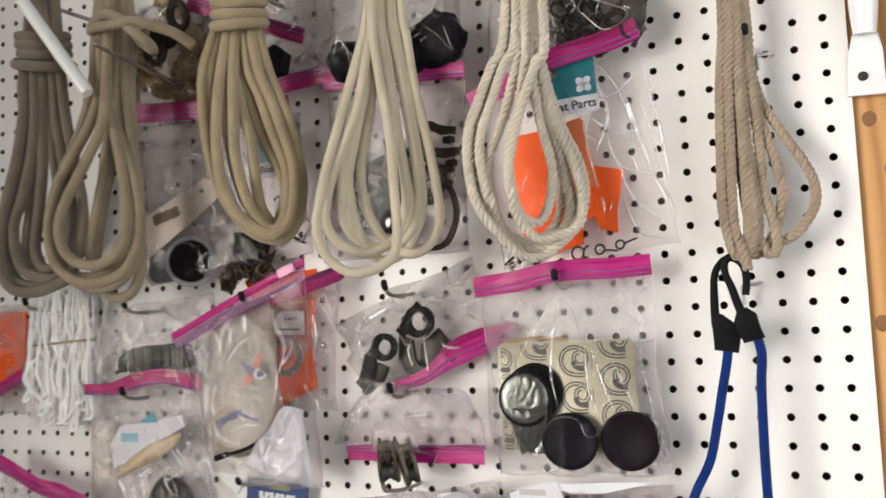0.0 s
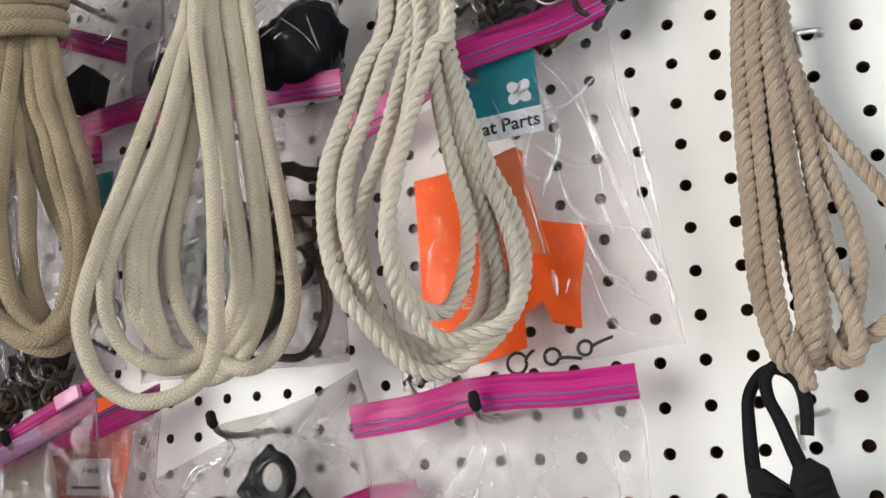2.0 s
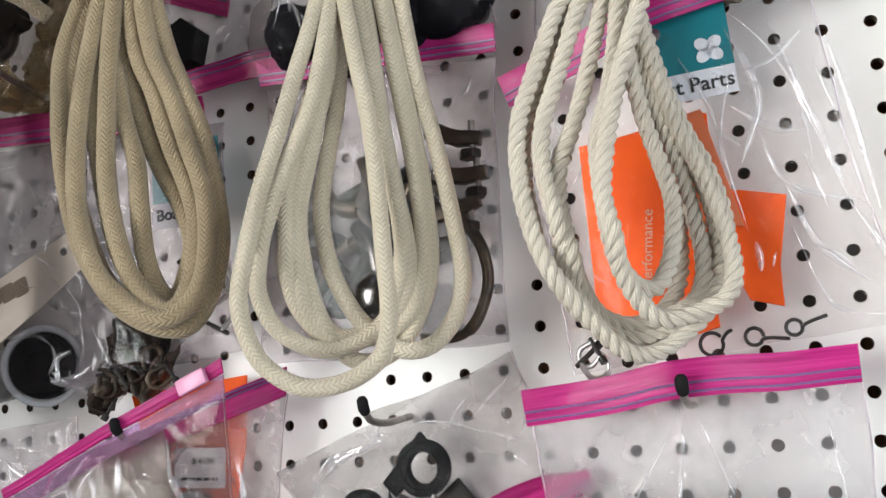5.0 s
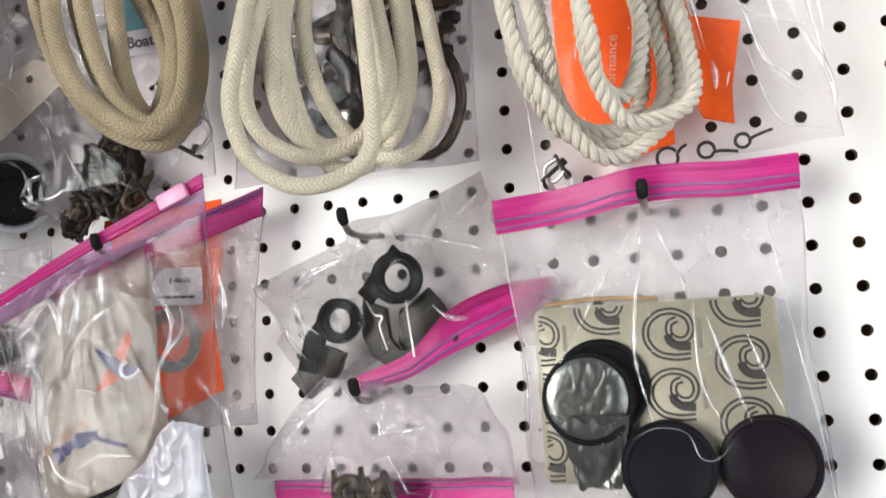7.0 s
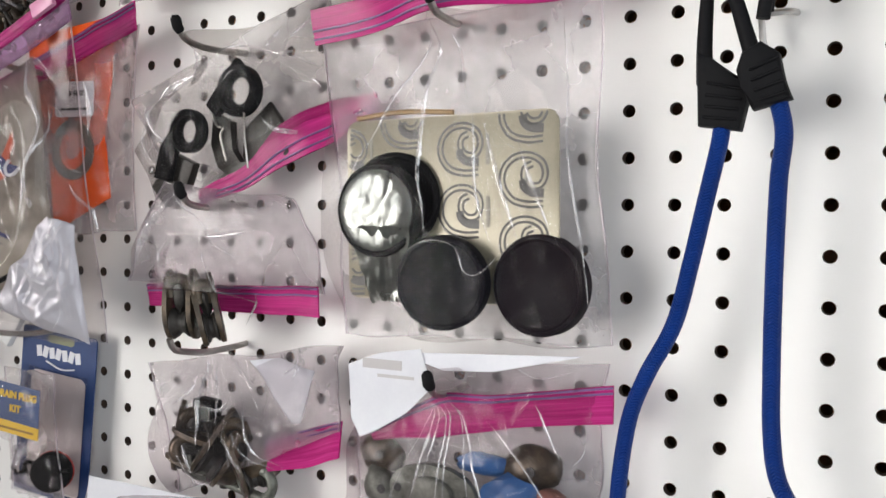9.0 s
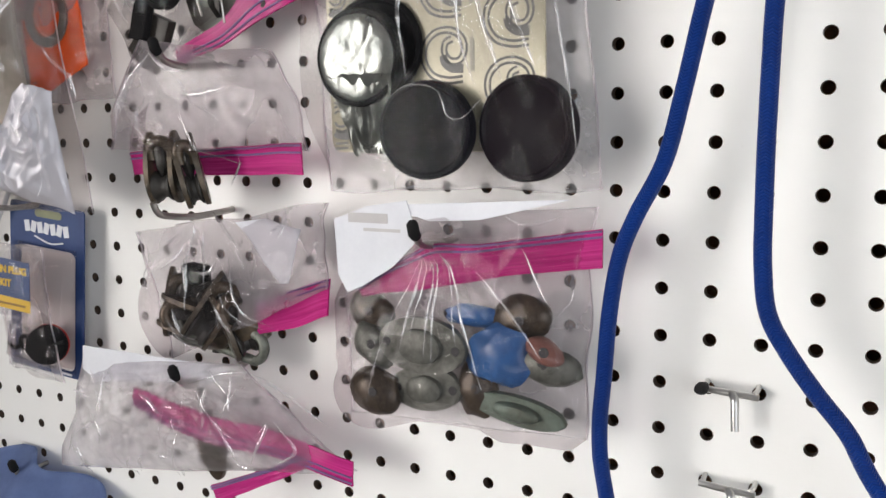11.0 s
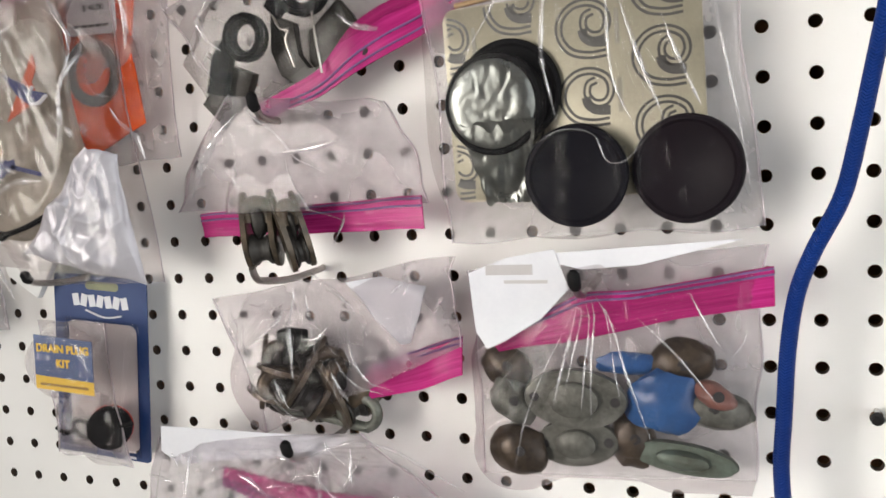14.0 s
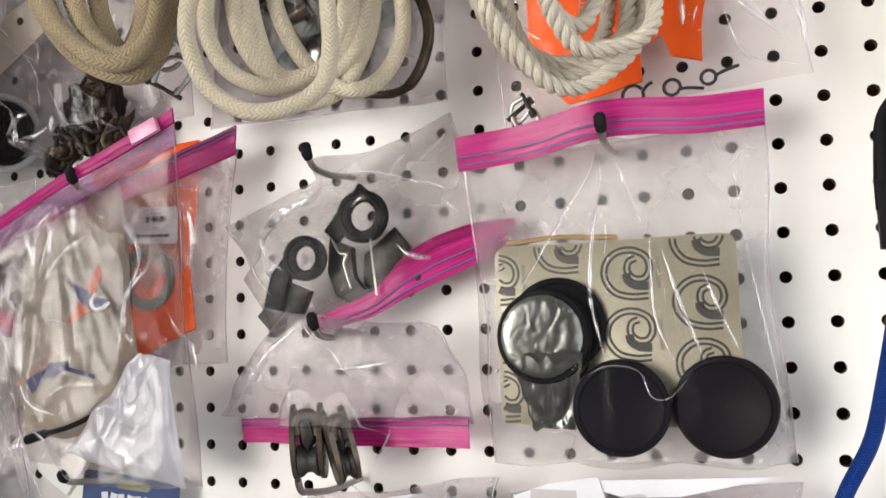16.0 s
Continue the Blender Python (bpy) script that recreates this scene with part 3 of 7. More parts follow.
def pouch(TL, TR, BR, BL, puff=10, seed=1, hook=None, bumps=(), crumple=1.0, folds=1.0, n=84, bow=3.0, back=4.0, heavy=0.65, flare=0.0):
    """The film of a bag as a closed pouch: front sheet swollen and creased, back sheet flatter. Corners and bumps in millimetres.
    bumps: (x, z, half width, half height, front) of what lies inside."""
    TL, TR, BR, BL = (Vector(p) for p in (TL, TR, BR, BL))
    b = bmesh.new()
    uv = b.loops.layers.uv.verify()
    pin = Vector(hook) if hook else (TL + TR) / 2 + Vector((0, 0, 20))
    sheets = []
    for side in (0, 1):
        grid = []
        for j in range(n + 1):
            v, row = j / n, []
            for i in range(n + 1):
                u = i / n
                p = lerp(lerp(TL, TR, u), lerp(BL, BR, u), v)
                e = min(1.0, (math.sin(math.pi * u) * math.sin(math.pi * v)) ** 0.5 * 1.25) if 0 < u < 1 and 0 < v < 1 else 0.0
                q = Vector((p.x / 34 + seed * 9.7, p.z / 34, seed * 1.3))
                wob = noise.noise(Vector((v * 3.1, seed, u * 3.1)))
                p.x += (bow * math.sin(math.pi * v) * (1 - 2 * u)) + wob * 4.5
                p.z += noise.noise(Vector((u * 4, seed + 5, v * 4))) * 3.0 - 2.0 * (1 - abs(1 - 2 * u)) * v * flare
                if side == 0:
                    y = puff * (e ** 0.8) * lerp(1 - heavy, 1.0, v)
                    f1 = noise.voronoi(q * 1.25)[0]
                    y += crumple * e * ((f1[1] - f1[0]) * 3.0 + noise.noise(q * 1.1) * 2.0 + 2.4 * (1 - abs(noise.noise(q * 1.2 + Vector((7, 2, 1))))) ** 9
                                         + 1.3 * (1 - abs(noise.noise(Vector((q.x * 3.4, q.y * 1.3, 5 + seed))))) ** 10)
                    if hook:
                        dx, dz = p.x - hook[0], p.z - hook[1]
                        d = math.hypot(dx, dz) + 1e-4
                        a = math.atan2(dx, -dz)
                        y = max(y, (hook[2] + p.y) * math.exp(-(d / 13) ** 2))
                    for bx, bz, rx, rz, front in bumps:
                        d = math.hypot((p.x - bx) / (rx + 3), (p.z - bz) / (rz + 3))
                        w = min(1, max(0, (1.5 - d) / 0.5))
                        w = w * w * (3 - 2 * w)
                        y = max(y, lerp(y, front + p.y + 2.5 + crumple * 0.9 * abs(noise.noise(q * 1.3 + Vector((1, 8, 2)))), w)) if e > 0 else y
                    if hook:
                        crest = (1 - abs(noise.noise(Vector((a * 4.5 + seed, seed * 2.2, 0))))) ** 6 + 0.6 * (1 - abs(noise.noise(Vector((a * 11 + seed, 4, seed))))) ** 8
                        y += folds * e * math.exp(-d / 120) * min(1, d / 12) * crest * 5.5
                    y += crumple * e * 1.1 * (1 - abs(noise.noise(q * 1.6 + Vector((2, 9, 4))))) ** 10
                    p.y -= y * (1 if e else 0)
                else:
                    p.y += e * (back - 1.5 * noise.noise(q * 2.3 + Vector((3, 3, 3))))
                    p.y = min(p.y, -1.6)
                p.y = min(p.y, -1.2)
                row.append(b.verts.new(p / 1000))
            grid.append(row)
        sheets.append(grid)
    pin_z = hook[1] if hook else pin.z
    for side, g in enumerate(sheets):
        for j in range(n):
            for i in range(n):
                f = b.faces.new((g[j][i], g[j + 1][i], g[j + 1][i + 1], g[j][i + 1]))
                f.material_index = side
                for loop in f.loops:
                    dx, dz = loop.vert.co.x * 1000 - pin.x, loop.vert.co.z * 1000 - pin_z
                    loop[uv].uv = (math.atan2(dx, 1e-3 - dz), math.hypot(dx, dz) / 1000)
    bmesh.ops.remove_doubles(b, verts=b.verts, dist=1e-6)
    return b


def even_count(pts, n):
    """n + 1 points in equal steps along a smooth line."""
    line = glide(pts, 40)
    gone = [0.0]
    for a, b in zip(line, line[1:]):
        gone.append(gone[-1] + (b - a).length)
    out = []
    for i in range(n + 1):
        want = gone[-1] * i / n
        k = min(len(line) - 2, next((j for j in range(len(line) - 1) if gone[j + 1] >= want), len(line) - 2))
        out.append(lerp(line[k], line[k + 1], (want - gone[k]) / max(1e-9, gone[k + 1] - gone[k])))
    return out


def zip_strip(bag, P0, P1, Q0=None, Q1=None, rise=0.0, at_u=0.5, push=0.0, material=None, tracks=(0.62, 0.86), wave=0.8, seed=3, n=48):
    """A zipper along a bag's edge: from P0 to P1 runs its lip, from Q0 to Q1 its inner edge (or two whole lines as P0 and P1). rise lifts it at at_u, push moves it there into the room."""
    lip = even_count([P0, P1] if not isinstance(P0[0], tuple) else P0, n)
    low = even_count([Q0, Q1] if not isinstance(P0[0], tuple) else P1, n)
    b = bmesh.new()
    uv = b.loops.layers.uv.verify()
    rows, cross = [], 7

    def spot(u, s):
        p = lerp(lip[round(u * n)], low[round(u * n)], s)
        hill = math.exp(-((u - at_u) / 0.22) ** 2)
        p.z += rise * hill + wave * noise.noise(Vector((u * 5, seed, 0)))
        p.y -= push * hill + 1.2 * wave * noise.noise(Vector((u * 7, s * 1.5, seed)))
        return p
    for i in range(n + 1):
        u = i / n
        front = [spot(u, s / cross) - Vector((0, 0.7 + 0.5 * (s in (4, 6)), 0)) for s in range(cross + 1)]
        rear = [spot(u, s / cross) + Vector((0, 0.7, 0)) for s in range(cross, -1, -1)]
        rows.append([b.verts.new(p / 1000) for p in front + rear])
    length, m = (lip[-1] - lip[0]).length / 1000, len(rows[0])
    for i in range(n):
        for j in range(m):
            k = (j + 1) % m
            f = b.faces.new((rows[i][j], rows[i][k], rows[i + 1][k], rows[i + 1][j]))
            for loop, (uu, vv) in zip(f.loops, ((i, j), (i, j + 1), (i + 1, j + 1), (i + 1, j))):
                loop[uv].uv = (uu / n * length, vv * 0.0026)
    b.faces.new(rows[0][::-1]), b.faces.new(rows[-1])
    strip = part("zipper", b, material or PINK, bag, "bright pink zipper strip")
    for s in tracks:
        b = bmesh.new()
        tube(b, [(spot(i / n, s) - Vector((0, 1.3, 0))) / 1000 for i in range(n + 1)], 0.00065, 6)
        part("zip_track", b, PURPLE, strip, "thin purple zipper track")
    return strip


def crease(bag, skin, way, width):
    """A sharp crease lying on a bag's film, thin at both ends, whitened as a painted glint: way holds its points in x
    and z.
    """
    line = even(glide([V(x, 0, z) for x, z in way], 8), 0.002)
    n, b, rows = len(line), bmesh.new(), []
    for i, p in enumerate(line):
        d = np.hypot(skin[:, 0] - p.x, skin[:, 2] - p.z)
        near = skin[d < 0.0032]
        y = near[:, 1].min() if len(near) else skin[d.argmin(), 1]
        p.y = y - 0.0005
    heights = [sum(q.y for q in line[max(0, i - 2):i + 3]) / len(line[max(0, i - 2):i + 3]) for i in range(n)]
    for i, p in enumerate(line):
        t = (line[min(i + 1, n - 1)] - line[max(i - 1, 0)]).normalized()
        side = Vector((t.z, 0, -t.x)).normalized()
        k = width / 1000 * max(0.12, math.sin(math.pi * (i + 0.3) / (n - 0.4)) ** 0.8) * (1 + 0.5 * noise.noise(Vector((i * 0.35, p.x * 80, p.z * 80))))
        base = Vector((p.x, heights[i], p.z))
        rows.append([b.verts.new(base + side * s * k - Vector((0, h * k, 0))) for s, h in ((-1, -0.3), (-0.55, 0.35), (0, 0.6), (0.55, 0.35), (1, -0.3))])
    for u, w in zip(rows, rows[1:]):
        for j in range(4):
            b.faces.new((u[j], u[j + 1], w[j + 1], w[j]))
    part("fold_glint", b, FOLD_GLINT, bag, smooth="all")


def crinkles(bag, skin, TL, TR, BR, BL, count, seed):
    """Many short sharp creases strewn over a crumpled bag, whitened as painted glints."""
    rnd = random.Random(seed)
    a, b, c, d = (Vector((p[0], p[2])) for p in (TL, TR, BR, BL))
    for i in range(count):
        u, v, q, long = rnd.uniform(0.08, 0.92), rnd.uniform(0.06, 0.94), rnd.uniform(0, math.pi), rnd.uniform(7, 26)
        mid = lerp(lerp(a, b, u), lerp(d, c, u), v)
        way = Vector((math.cos(q), math.sin(q))) * long / 2
        bend = Vector((-way.y, way.x)) * rnd.uniform(-0.4, 0.4)
        crease(bag, skin, [tuple(mid - way), tuple(mid + bend), tuple(mid + way)], rnd.uniform(0.5, 1.9))


def zip_bag(label, TL, TR, BR, BL, zipper=None, material=None, name="zip_bag", creases=(), crumpled=0, rear=None, **more):
    bag = thing(name, label, "bag", V(*[(TL[i] + TR[i] + BR[i] + BL[i]) / 4 for i in range(3)]), "hanging zip bags" if name == "zip_bag" else "")
    skin = pouch(TL, TR, BR, BL, **more)
    coords = np.array([v.co for v in skin.verts])
    part("film", skin, [material or FILM, rear or FILM_BACK], bag, smooth="all")
    for way, width in creases:
        crease(bag, coords, way, width)
    crinkles(bag, coords, TL, TR, BR, BL, crumpled, more["seed"])
    bow, seed = more["bow"] if "bow" in more else 3.0, more["seed"]
    for u, top, low in ((0, TL, BL), (1, TR, BR)):
        b, line = bmesh.new(), []
        for j in range(25):
            v = j / 24
            p = lerp(Vector(top), Vector(low), v)
            line.append(p + Vector((bow * math.sin(math.pi * v) * (1 - 2 * u) + 4.5 * noise.noise(Vector((v * 3.1, seed, u * 3.1))), -0.4, 3.0 * noise.noise(Vector((u * 4, seed + 5, v * 4))) )))
        tube(b, [p / 1000 for p in line], 0.0006, 5)
        part("side_seam", b, FILM_SEAM, bag)
    if zipper:
        zip_strip(bag, *zipper[:-1], **zipper[-1])
    return bag


# bag with round black covers and a printed foil card
zip_bag("clear zip bag holding black caps and a foil card", (203, -34, -28), (373, -28, -15), (381, -24, -201), (214, -24, -206),
        ((201, -44, -13), (374, -37, -1), (202, -40, -33), (374, -32, -20), dict(rise=4, at_u=0.52, push=16)),
        puff=14, seed=2, hook=(290, -22, 58), bumps=((288, -130, 72, 54, 47), (292, -170, 27, 27, 54), (347, -170, 27, 27, 45), (250, -132, 27, 27, 51)), crumple=0.3, folds=1.0, heavy=0.5, n=110,
        creases=((((287, -26), (282, -70), (279, -108), (287, -145)), 1.5), (((318, -85), (327, -116), (338, -146)), 1.5), (((338, -95), (345, -116), (355, -140)), 1.1), (((312, -78), (313, -121), (324, -148)), 1.0),
                 (((294, -34), (309, -72)), 1.2), (((273, -154), (288, -147), (304, -150), (310, -163), (319, -164), (330, -153)), 0.45), (((355, -30), (362, -90), (372, -150), (377, -190)), 0.9), (((284, -30), (255, -80), (236, -112)), 0.9)))
# bag with rings and clips, hung slanting
zip_bag("crinkled clear zip bag with dark rings hung aslant", (28, -22, -54), (186, -6, 12), (224, -16, -58), (74, -22, -124),
        (((228, -14, -59), (196, -18, -63), (166, -26, -76), (138, -28, -101), (96, -26, -118)), ((230, -14, -68), (209, -18, -84), (165, -26, -104), (134, -28, -118), (98, -26, -128)), dict(wave=1.0, seed=8)),
        puff=16, seed=4, crumpled=10, hook=(114, -22, 58), bumps=((95, -80, 22, 20, 44), (130, -56, 22, 20, 40), (140, -84, 26, 20, 36), (72, -104, 16, 18, 42)), crumple=0.7, folds=0.35, material=CRINKLE, n=110,
        creases=((((118, -28), (105, -37), (67, -47)), 3.0), (((115, -36), (71, -51), (74, -76), (86, -87)), 2.4), (((159, -73), (170, -81), (192, -83)), 1.4), (((164, -26), (187, -1)), 1.6), (((127, -33), (142, -27), (179, -37)), 1.0), (((60, -58), (64, -86), (78, -104)), 1.2)))
# bag with two small pulley blocks
zip_bag("clear zip bag with two pulley blocks over its pink zipper", (90, -50, -113), (184, -38, -124), (204, -34, -182), (20, -16, -182),
        ((32, -8, -200), (202, -36, -196), (32, -10, -184), (202, -37, -177), dict(wave=0.8, seed=5, tracks=(0.7, 0.92))),
        bow=-5, puff=22, seed=6, hook=(114, -122, 60), bumps=((106, -188, 13, 26, 62), (130, -190, 11, 26, 62)), crumple=0.4, folds=0.35, material=FILM_RAYS, n=110,
        creases=((((100, -121), (74, -140), (52, -166), (43, -174)), 2.8), (((104, -120), (121, -138), (130, -148), (152, -162)), 0.9), (((125, -148), (141, -147), (166, -143)), 2.0), (((94, -148), (100, -166)), 1.3),
                 (((130, -150), (147, -187), (138, -204)), 0.8), (((152, -183), (138, -206)), 0.7)))
# bag with a heap of shackles and blocks
zip_bag("clear zip bag with a heap of tarnished metal blocks", (38, -15, -240), (218, -34, -212), (222, -42, -262), (80, -28, -324),
        (((222, -40, -256), (190, -34, -266), (160, -26, -277), (126, -18, -290)), ((221, -42, -278), (190, -34, -290), (160, -26, -298), (126, -18, -308)), dict(wave=0.8, seed=12, tracks=(0.04, 0.18))),
        puff=26, seed=9, crumpled=10, hook=(101, -220, 52), bumps=((104, -288, 30, 26, 44), (130, -290, 20, 20, 38), (96, -270, 14, 18, 36)), crumple=0.6, folds=0.35, material=FILM_RAYS, n=110,
        creases=((((119, -222), (151, -235), (160, -242)), 1.6), (((148, -268), (170, -294)), 0.9), (((151, -246), (164, -273), (177, -293)), 1.0), (((102, -283), (111, -301)), 1.4), (((96, -291), (116, -312)), 0.8),
                 (((112, -228), (114, -262), (118, -282)), 1.6), (((120, -228), (134, -268)), 0.9), (((60, -246), (76, -266), (84, -280)), 1.0)))
# bag with fairleads, a blue piece and a folded white label
zip_bag("clear zip bag with old deck fittings and a white label", (226, -36, -220), (383, -34, -209), (374, -20, -336), (223, -22, -342),
        (((385, -34, -220), (353, -38, -225), (320, -42, -230), (294, -44, -231), (281, -42, -236), (259, -38, -248), (238, -34, -261)),
         ((385, -33, -240), (339, -38, -246), (310, -42, -252), (280, -42, -258), (258, -38, -262), (241, -34, -266)), dict(wave=0.6, seed=15, tracks=(0.06, 0.2))),
        puff=24, seed=13, hook=(296, -228, 60), bumps=((250, -320, 18, 16, 46), (245, -285, 18, 22, 42), (290, -292, 32, 20, 46), (336, -288, 24, 24, 44), (352, -322, 30, 14, 40)), crumple=0.4, folds=0.35, material=FILM_RAYS, n=110,
        creases=((((291, -232), (273, -295)), 0.88), (((297, -230), (289, -295)), 0.55), (((300, -229), (296, -260), (294, -300)), 0.66), (((301, -229), (312, -268), (325, -309)), 0.83), (((302, -231), (310, -288)), 0.50), (((294, -232), (281, -283)), 0.55),
                 (((319, -244), (338, -262), (358, -288)), 0.77), (((345, -231), (354, -250), (364, -265)), 0.72), (((364, -265), (370, -258), (372, -251)), 0.50), (((330, -213), (346, -219), (366, -214)), 0.66), (((290, -234), (262, -290), (250, -330)), 0.39)))
# lowest bag, its zipper folded through it
lowest = zip_bag("crumpled milky zip bag with its pink zipper folded inside", (-2, -34, -330), (156, -46, -314), (230, -30, -376), (-48, -24, -424),
        (((50, -36, -346), (97, -40, -351), (137, -42, -354), (174, -42, -355), (209, -40, -362), (232, -36, -368)), ((46, -34, -360), (91, -38, -370), (136, -40, -373), (173, -40, -373), (208, -40, -378), (231, -36, -384)), dict(wave=1.6, seed=21)),
        puff=24, seed=17, crumpled=26, hook=(116, -324, 60), crumple=0.9, folds=0.4, material=MILKY, n=110,
        creases=((((30, -334), (25, -367), (-3, -384)), 1.5), (((170, -358), (179, -349), (165, -377)), 1.4), (((183, -347), (196, -364), (183, -374)), 1.2), (((133, -330), (128, -350)), 1.4), (((122, -328), (162, -320), (216, -350)), 1.2),
                 (((6, -341), (-9, -385), (-26, -413)), 0.9), (((118, -330), (104, -372), (98, -400)), 0.9), (((124, -332), (150, -366), (156, -392)), 1.0)))
zip_strip(lowest, ((201, -40, -367), (174, -40, -380), (138, -40, -395), (121, -40, -402)), ((201, -38, -376), (176, -38, -389), (140, -38, -407), (125, -38, -415)), wave=1.2, seed=47, tracks=(0.08, 0.2))
# bag with an orange pouch, a teal tag and screw eyes
zip_bag("clear zip bag with an orange pouch and screw eyes", (204, -24, 160), (376, -30, 196), (400, -22, 8), (226, -18, -6),
        ((198, -34, 174), (374, -44, 219), (203, -30, 156), (378, -38, 201), dict(rise=2, at_u=0.5, push=14, wave=1.2, seed=25)),
        rear=FILM_OPEN, puff=13, seed=19, crumpled=8, hook=(288, 182, 58), bumps=((308, 50, 46, 52, 32), (340, 12, 34, 10, 30)), crumple=0.8, folds=0.8, heavy=0.4, material=FILM_OPEN, n=110,
        creases=((((330, 176), (343, 134), (331, 98)), 2.88), (((360, 150), (369, 117), (380, 78)), 1.92), (((329, 130), (350, 114), (369, 112)), 2.16), (((380, 165), (388, 120), (395, 65)), 1.68), (((351, 83), (363, 51), (387, 28)), 1.92), (((336, 149), (351, 152), (368, 167)), 1.92), (((382, 69), (395, 41), (397, 21)), 2.40), (((362, 99), (370, 68)), 1.44), (((319, 119), (332, 107)), 1.92), (((352, 178), (362, 140), (366, 96)), 1.56), (((330, 190), (356, 150), (384, 60)), 1.20), (((340, 120), (352, 84), (392, 70)), 1.44), (((330, 150), (322, 110), (330, 60)), 1.08), (((372, 150), (384, 100), (394, 40)), 0.96),
                 (((300, 172), (318, 130), (322, 90)), 0.96), (((352, 60), (366, 20), (394, 12)), 1.08)))


# ---- rope coils ----
def strand(neck, top, *xyz):
    """One turn of a hanging coil, from its gathering down one side and up the other: x, depth from the board and z by turns, all in millimetres."""
    pts = list(zip(xyz[::3], xyz[1::3], xyz[2::3]))
    line = [V(x, -d + 1.5 * noise.noise(Vector((x * 0.05, z * 0.03, d))), z) for x, d, z in pts]
    ends = [V(neck[0] + (x - neck[0]) * (neck[3] if len(neck) > 3 else 0.62), lerp(neck[2], -d, 0.3), top) for x, d, z in (pts[0], pts[-1])]
    return glide([ends[0]] + line + [ends[1]], 10)


def turn_round(centre, half, deep, tilt):
    """One closed turn of cord bound round a coil's neck, lower on its right and in front."""
    x, z, y = centre
    return [V(x + half * math.cos(q), y - deep * math.sin(q), z - tilt / 2 * math.cos(q) - 7 * math.sin(q)) for q in [2 * math.pi * i / 40 for i in range(40)]]


def rope_coil(label, loops, neck, top, radius, material, twisted=0.0, wrap=None, wraps=4, tail=None, bound=()):
    """A hank of rope hanging from a long hook. neck: x, z and y of its gathering; wrap: z and half width of the turns round it."""
    ob = thing("rope_coil", label, "rope", V(neck[0], neck[2], top), "rope coils")
    for line in loops + ([glide([V(*p) for p in tail], 10)] if tail else []):
        if twisted:
            for s in range(3):
                part("strand", laid(bmesh.new(), line, radius, twisted, 6, (s,)), material, ob, smooth="all")
        else:
            part("turn", tube(bmesh.new(), even(line, 0.004), radius, 14), material, ob, smooth="all")
    if twisted:
        b = bmesh.new()
        for line in loops:
            pts = even(line, 0.0016)
            for i, (p, (x, y)) in enumerate(zip(pts, frames(pts))):
                q, w = 7.3 * i + 40 * line[0].x, noise.noise(Vector((i * 0.77, line[0].x * 90, 2)))
                side = x * math.cos(q) + y * math.sin(q)
                root = p + side * radius * 0.96
                tip = root + (side * (0.9 + w) + (pts[min(i + 1, len(pts) - 1)] - p).normalized() * (1.2 * w + 0.5) - x * w) * 0.0013
                across = side.cross(tip - root).normalized() * 0.00007
                b.faces.new([b.verts.new(root - across), b.verts.new(root + across), b.verts.new(tip)])
        tagged(part("fluff", b, material, ob, smooth=False), kind="stuff")
    if wrap:
        b = bmesh.new()
        z, half, deep = wrap
        line = []
        for i in range(wraps * 24 + 1):
            q = 2 * math.pi * i / 24
            line.append(V(neck[0] + half * math.cos(q), neck[2] + deep * math.sin(q), z + i / 24 * radius * 1900 + 3.0 * math.sin(q * 0.5)))
        laid(b, line, radius, twisted) if twisted else tube(b, line, radius, 14)
        part("wrap", b, material, ob, smooth="all")
    for line in bound:
        part("wrap", tube(bmesh.new(), line, radius, 14, True), material, ob, smooth="all")
    return ob


cotton_neck, cotton = (284, 0, -86), []
cotton.append(strand(cotton_neck, 345, 263, 94, 210, 250, 98, 177, 238, 102, 147, 229, 107, 120, 228, 111, 92, 233, 115, 64, 240, 115, 43, 249, 106, 27, 259, 97, 12, 268, 88, 2, 279, 78, 0, 292, 69, 7, 308, 60, 22, 318, 50, 44, 319, 45, 71, 313, 48, 97, 305, 52, 116, 295, 55, 149, 288, 59, 186, 286, 62, 217))
cotton.append(strand(cotton_neck, 345, 273, 90, 209, 262, 95, 179, 250, 99, 145, 241, 104, 118, 240, 109, 93, 246, 114, 65, 246, 104, 46, 251, 94, 24, 261, 83, 12, 275, 74, 8, 294, 66, 16, 309, 58, 29, 314, 50, 50, 313, 50, 78, 304, 53, 106, 294, 56, 136, 286, 59, 176, 281, 62, 219))
cotton.append(strand(cotton_neck, 345, 277, 88, 208, 267, 93, 156, 256, 97, 120, 247, 102, 96, 246, 106, 75, 250, 108, 51, 251, 97, 35, 257, 87, 21, 270, 76, 15, 290, 69, 19, 303, 62, 28, 307, 56, 48, 304, 53, 72, 300, 55, 97, 291, 58, 133, 283, 60, 177, 278, 62, 220))
cotton.append(strand(cotton_neck, 345, 304, 100, 196, 296, 105, 173, 282, 109, 135, 274, 114, 104, 270, 119, 75, 274, 124, 54, 274, 115, 39, 279, 105, 25, 288, 95, 15, 302, 86, 17, 317, 77, 24, 322, 69, 38, 319, 60, 63, 311, 59, 92, 300, 60, 121, 291, 61, 158, 285, 63, 199, 281, 64, 218))
cotton.append(strand(cotton_neck, 345, 284, 92, 205, 282, 97, 170, 275, 102, 130, 268, 108, 103, 269, 113, 71, 271, 105, 46, 277, 95, 33, 286, 84, 32, 294, 77, 50, 296, 70, 77, 291, 63, 100, 285, 64, 126, 281, 66, 159, 279, 68, 191, 280, 70, 215))
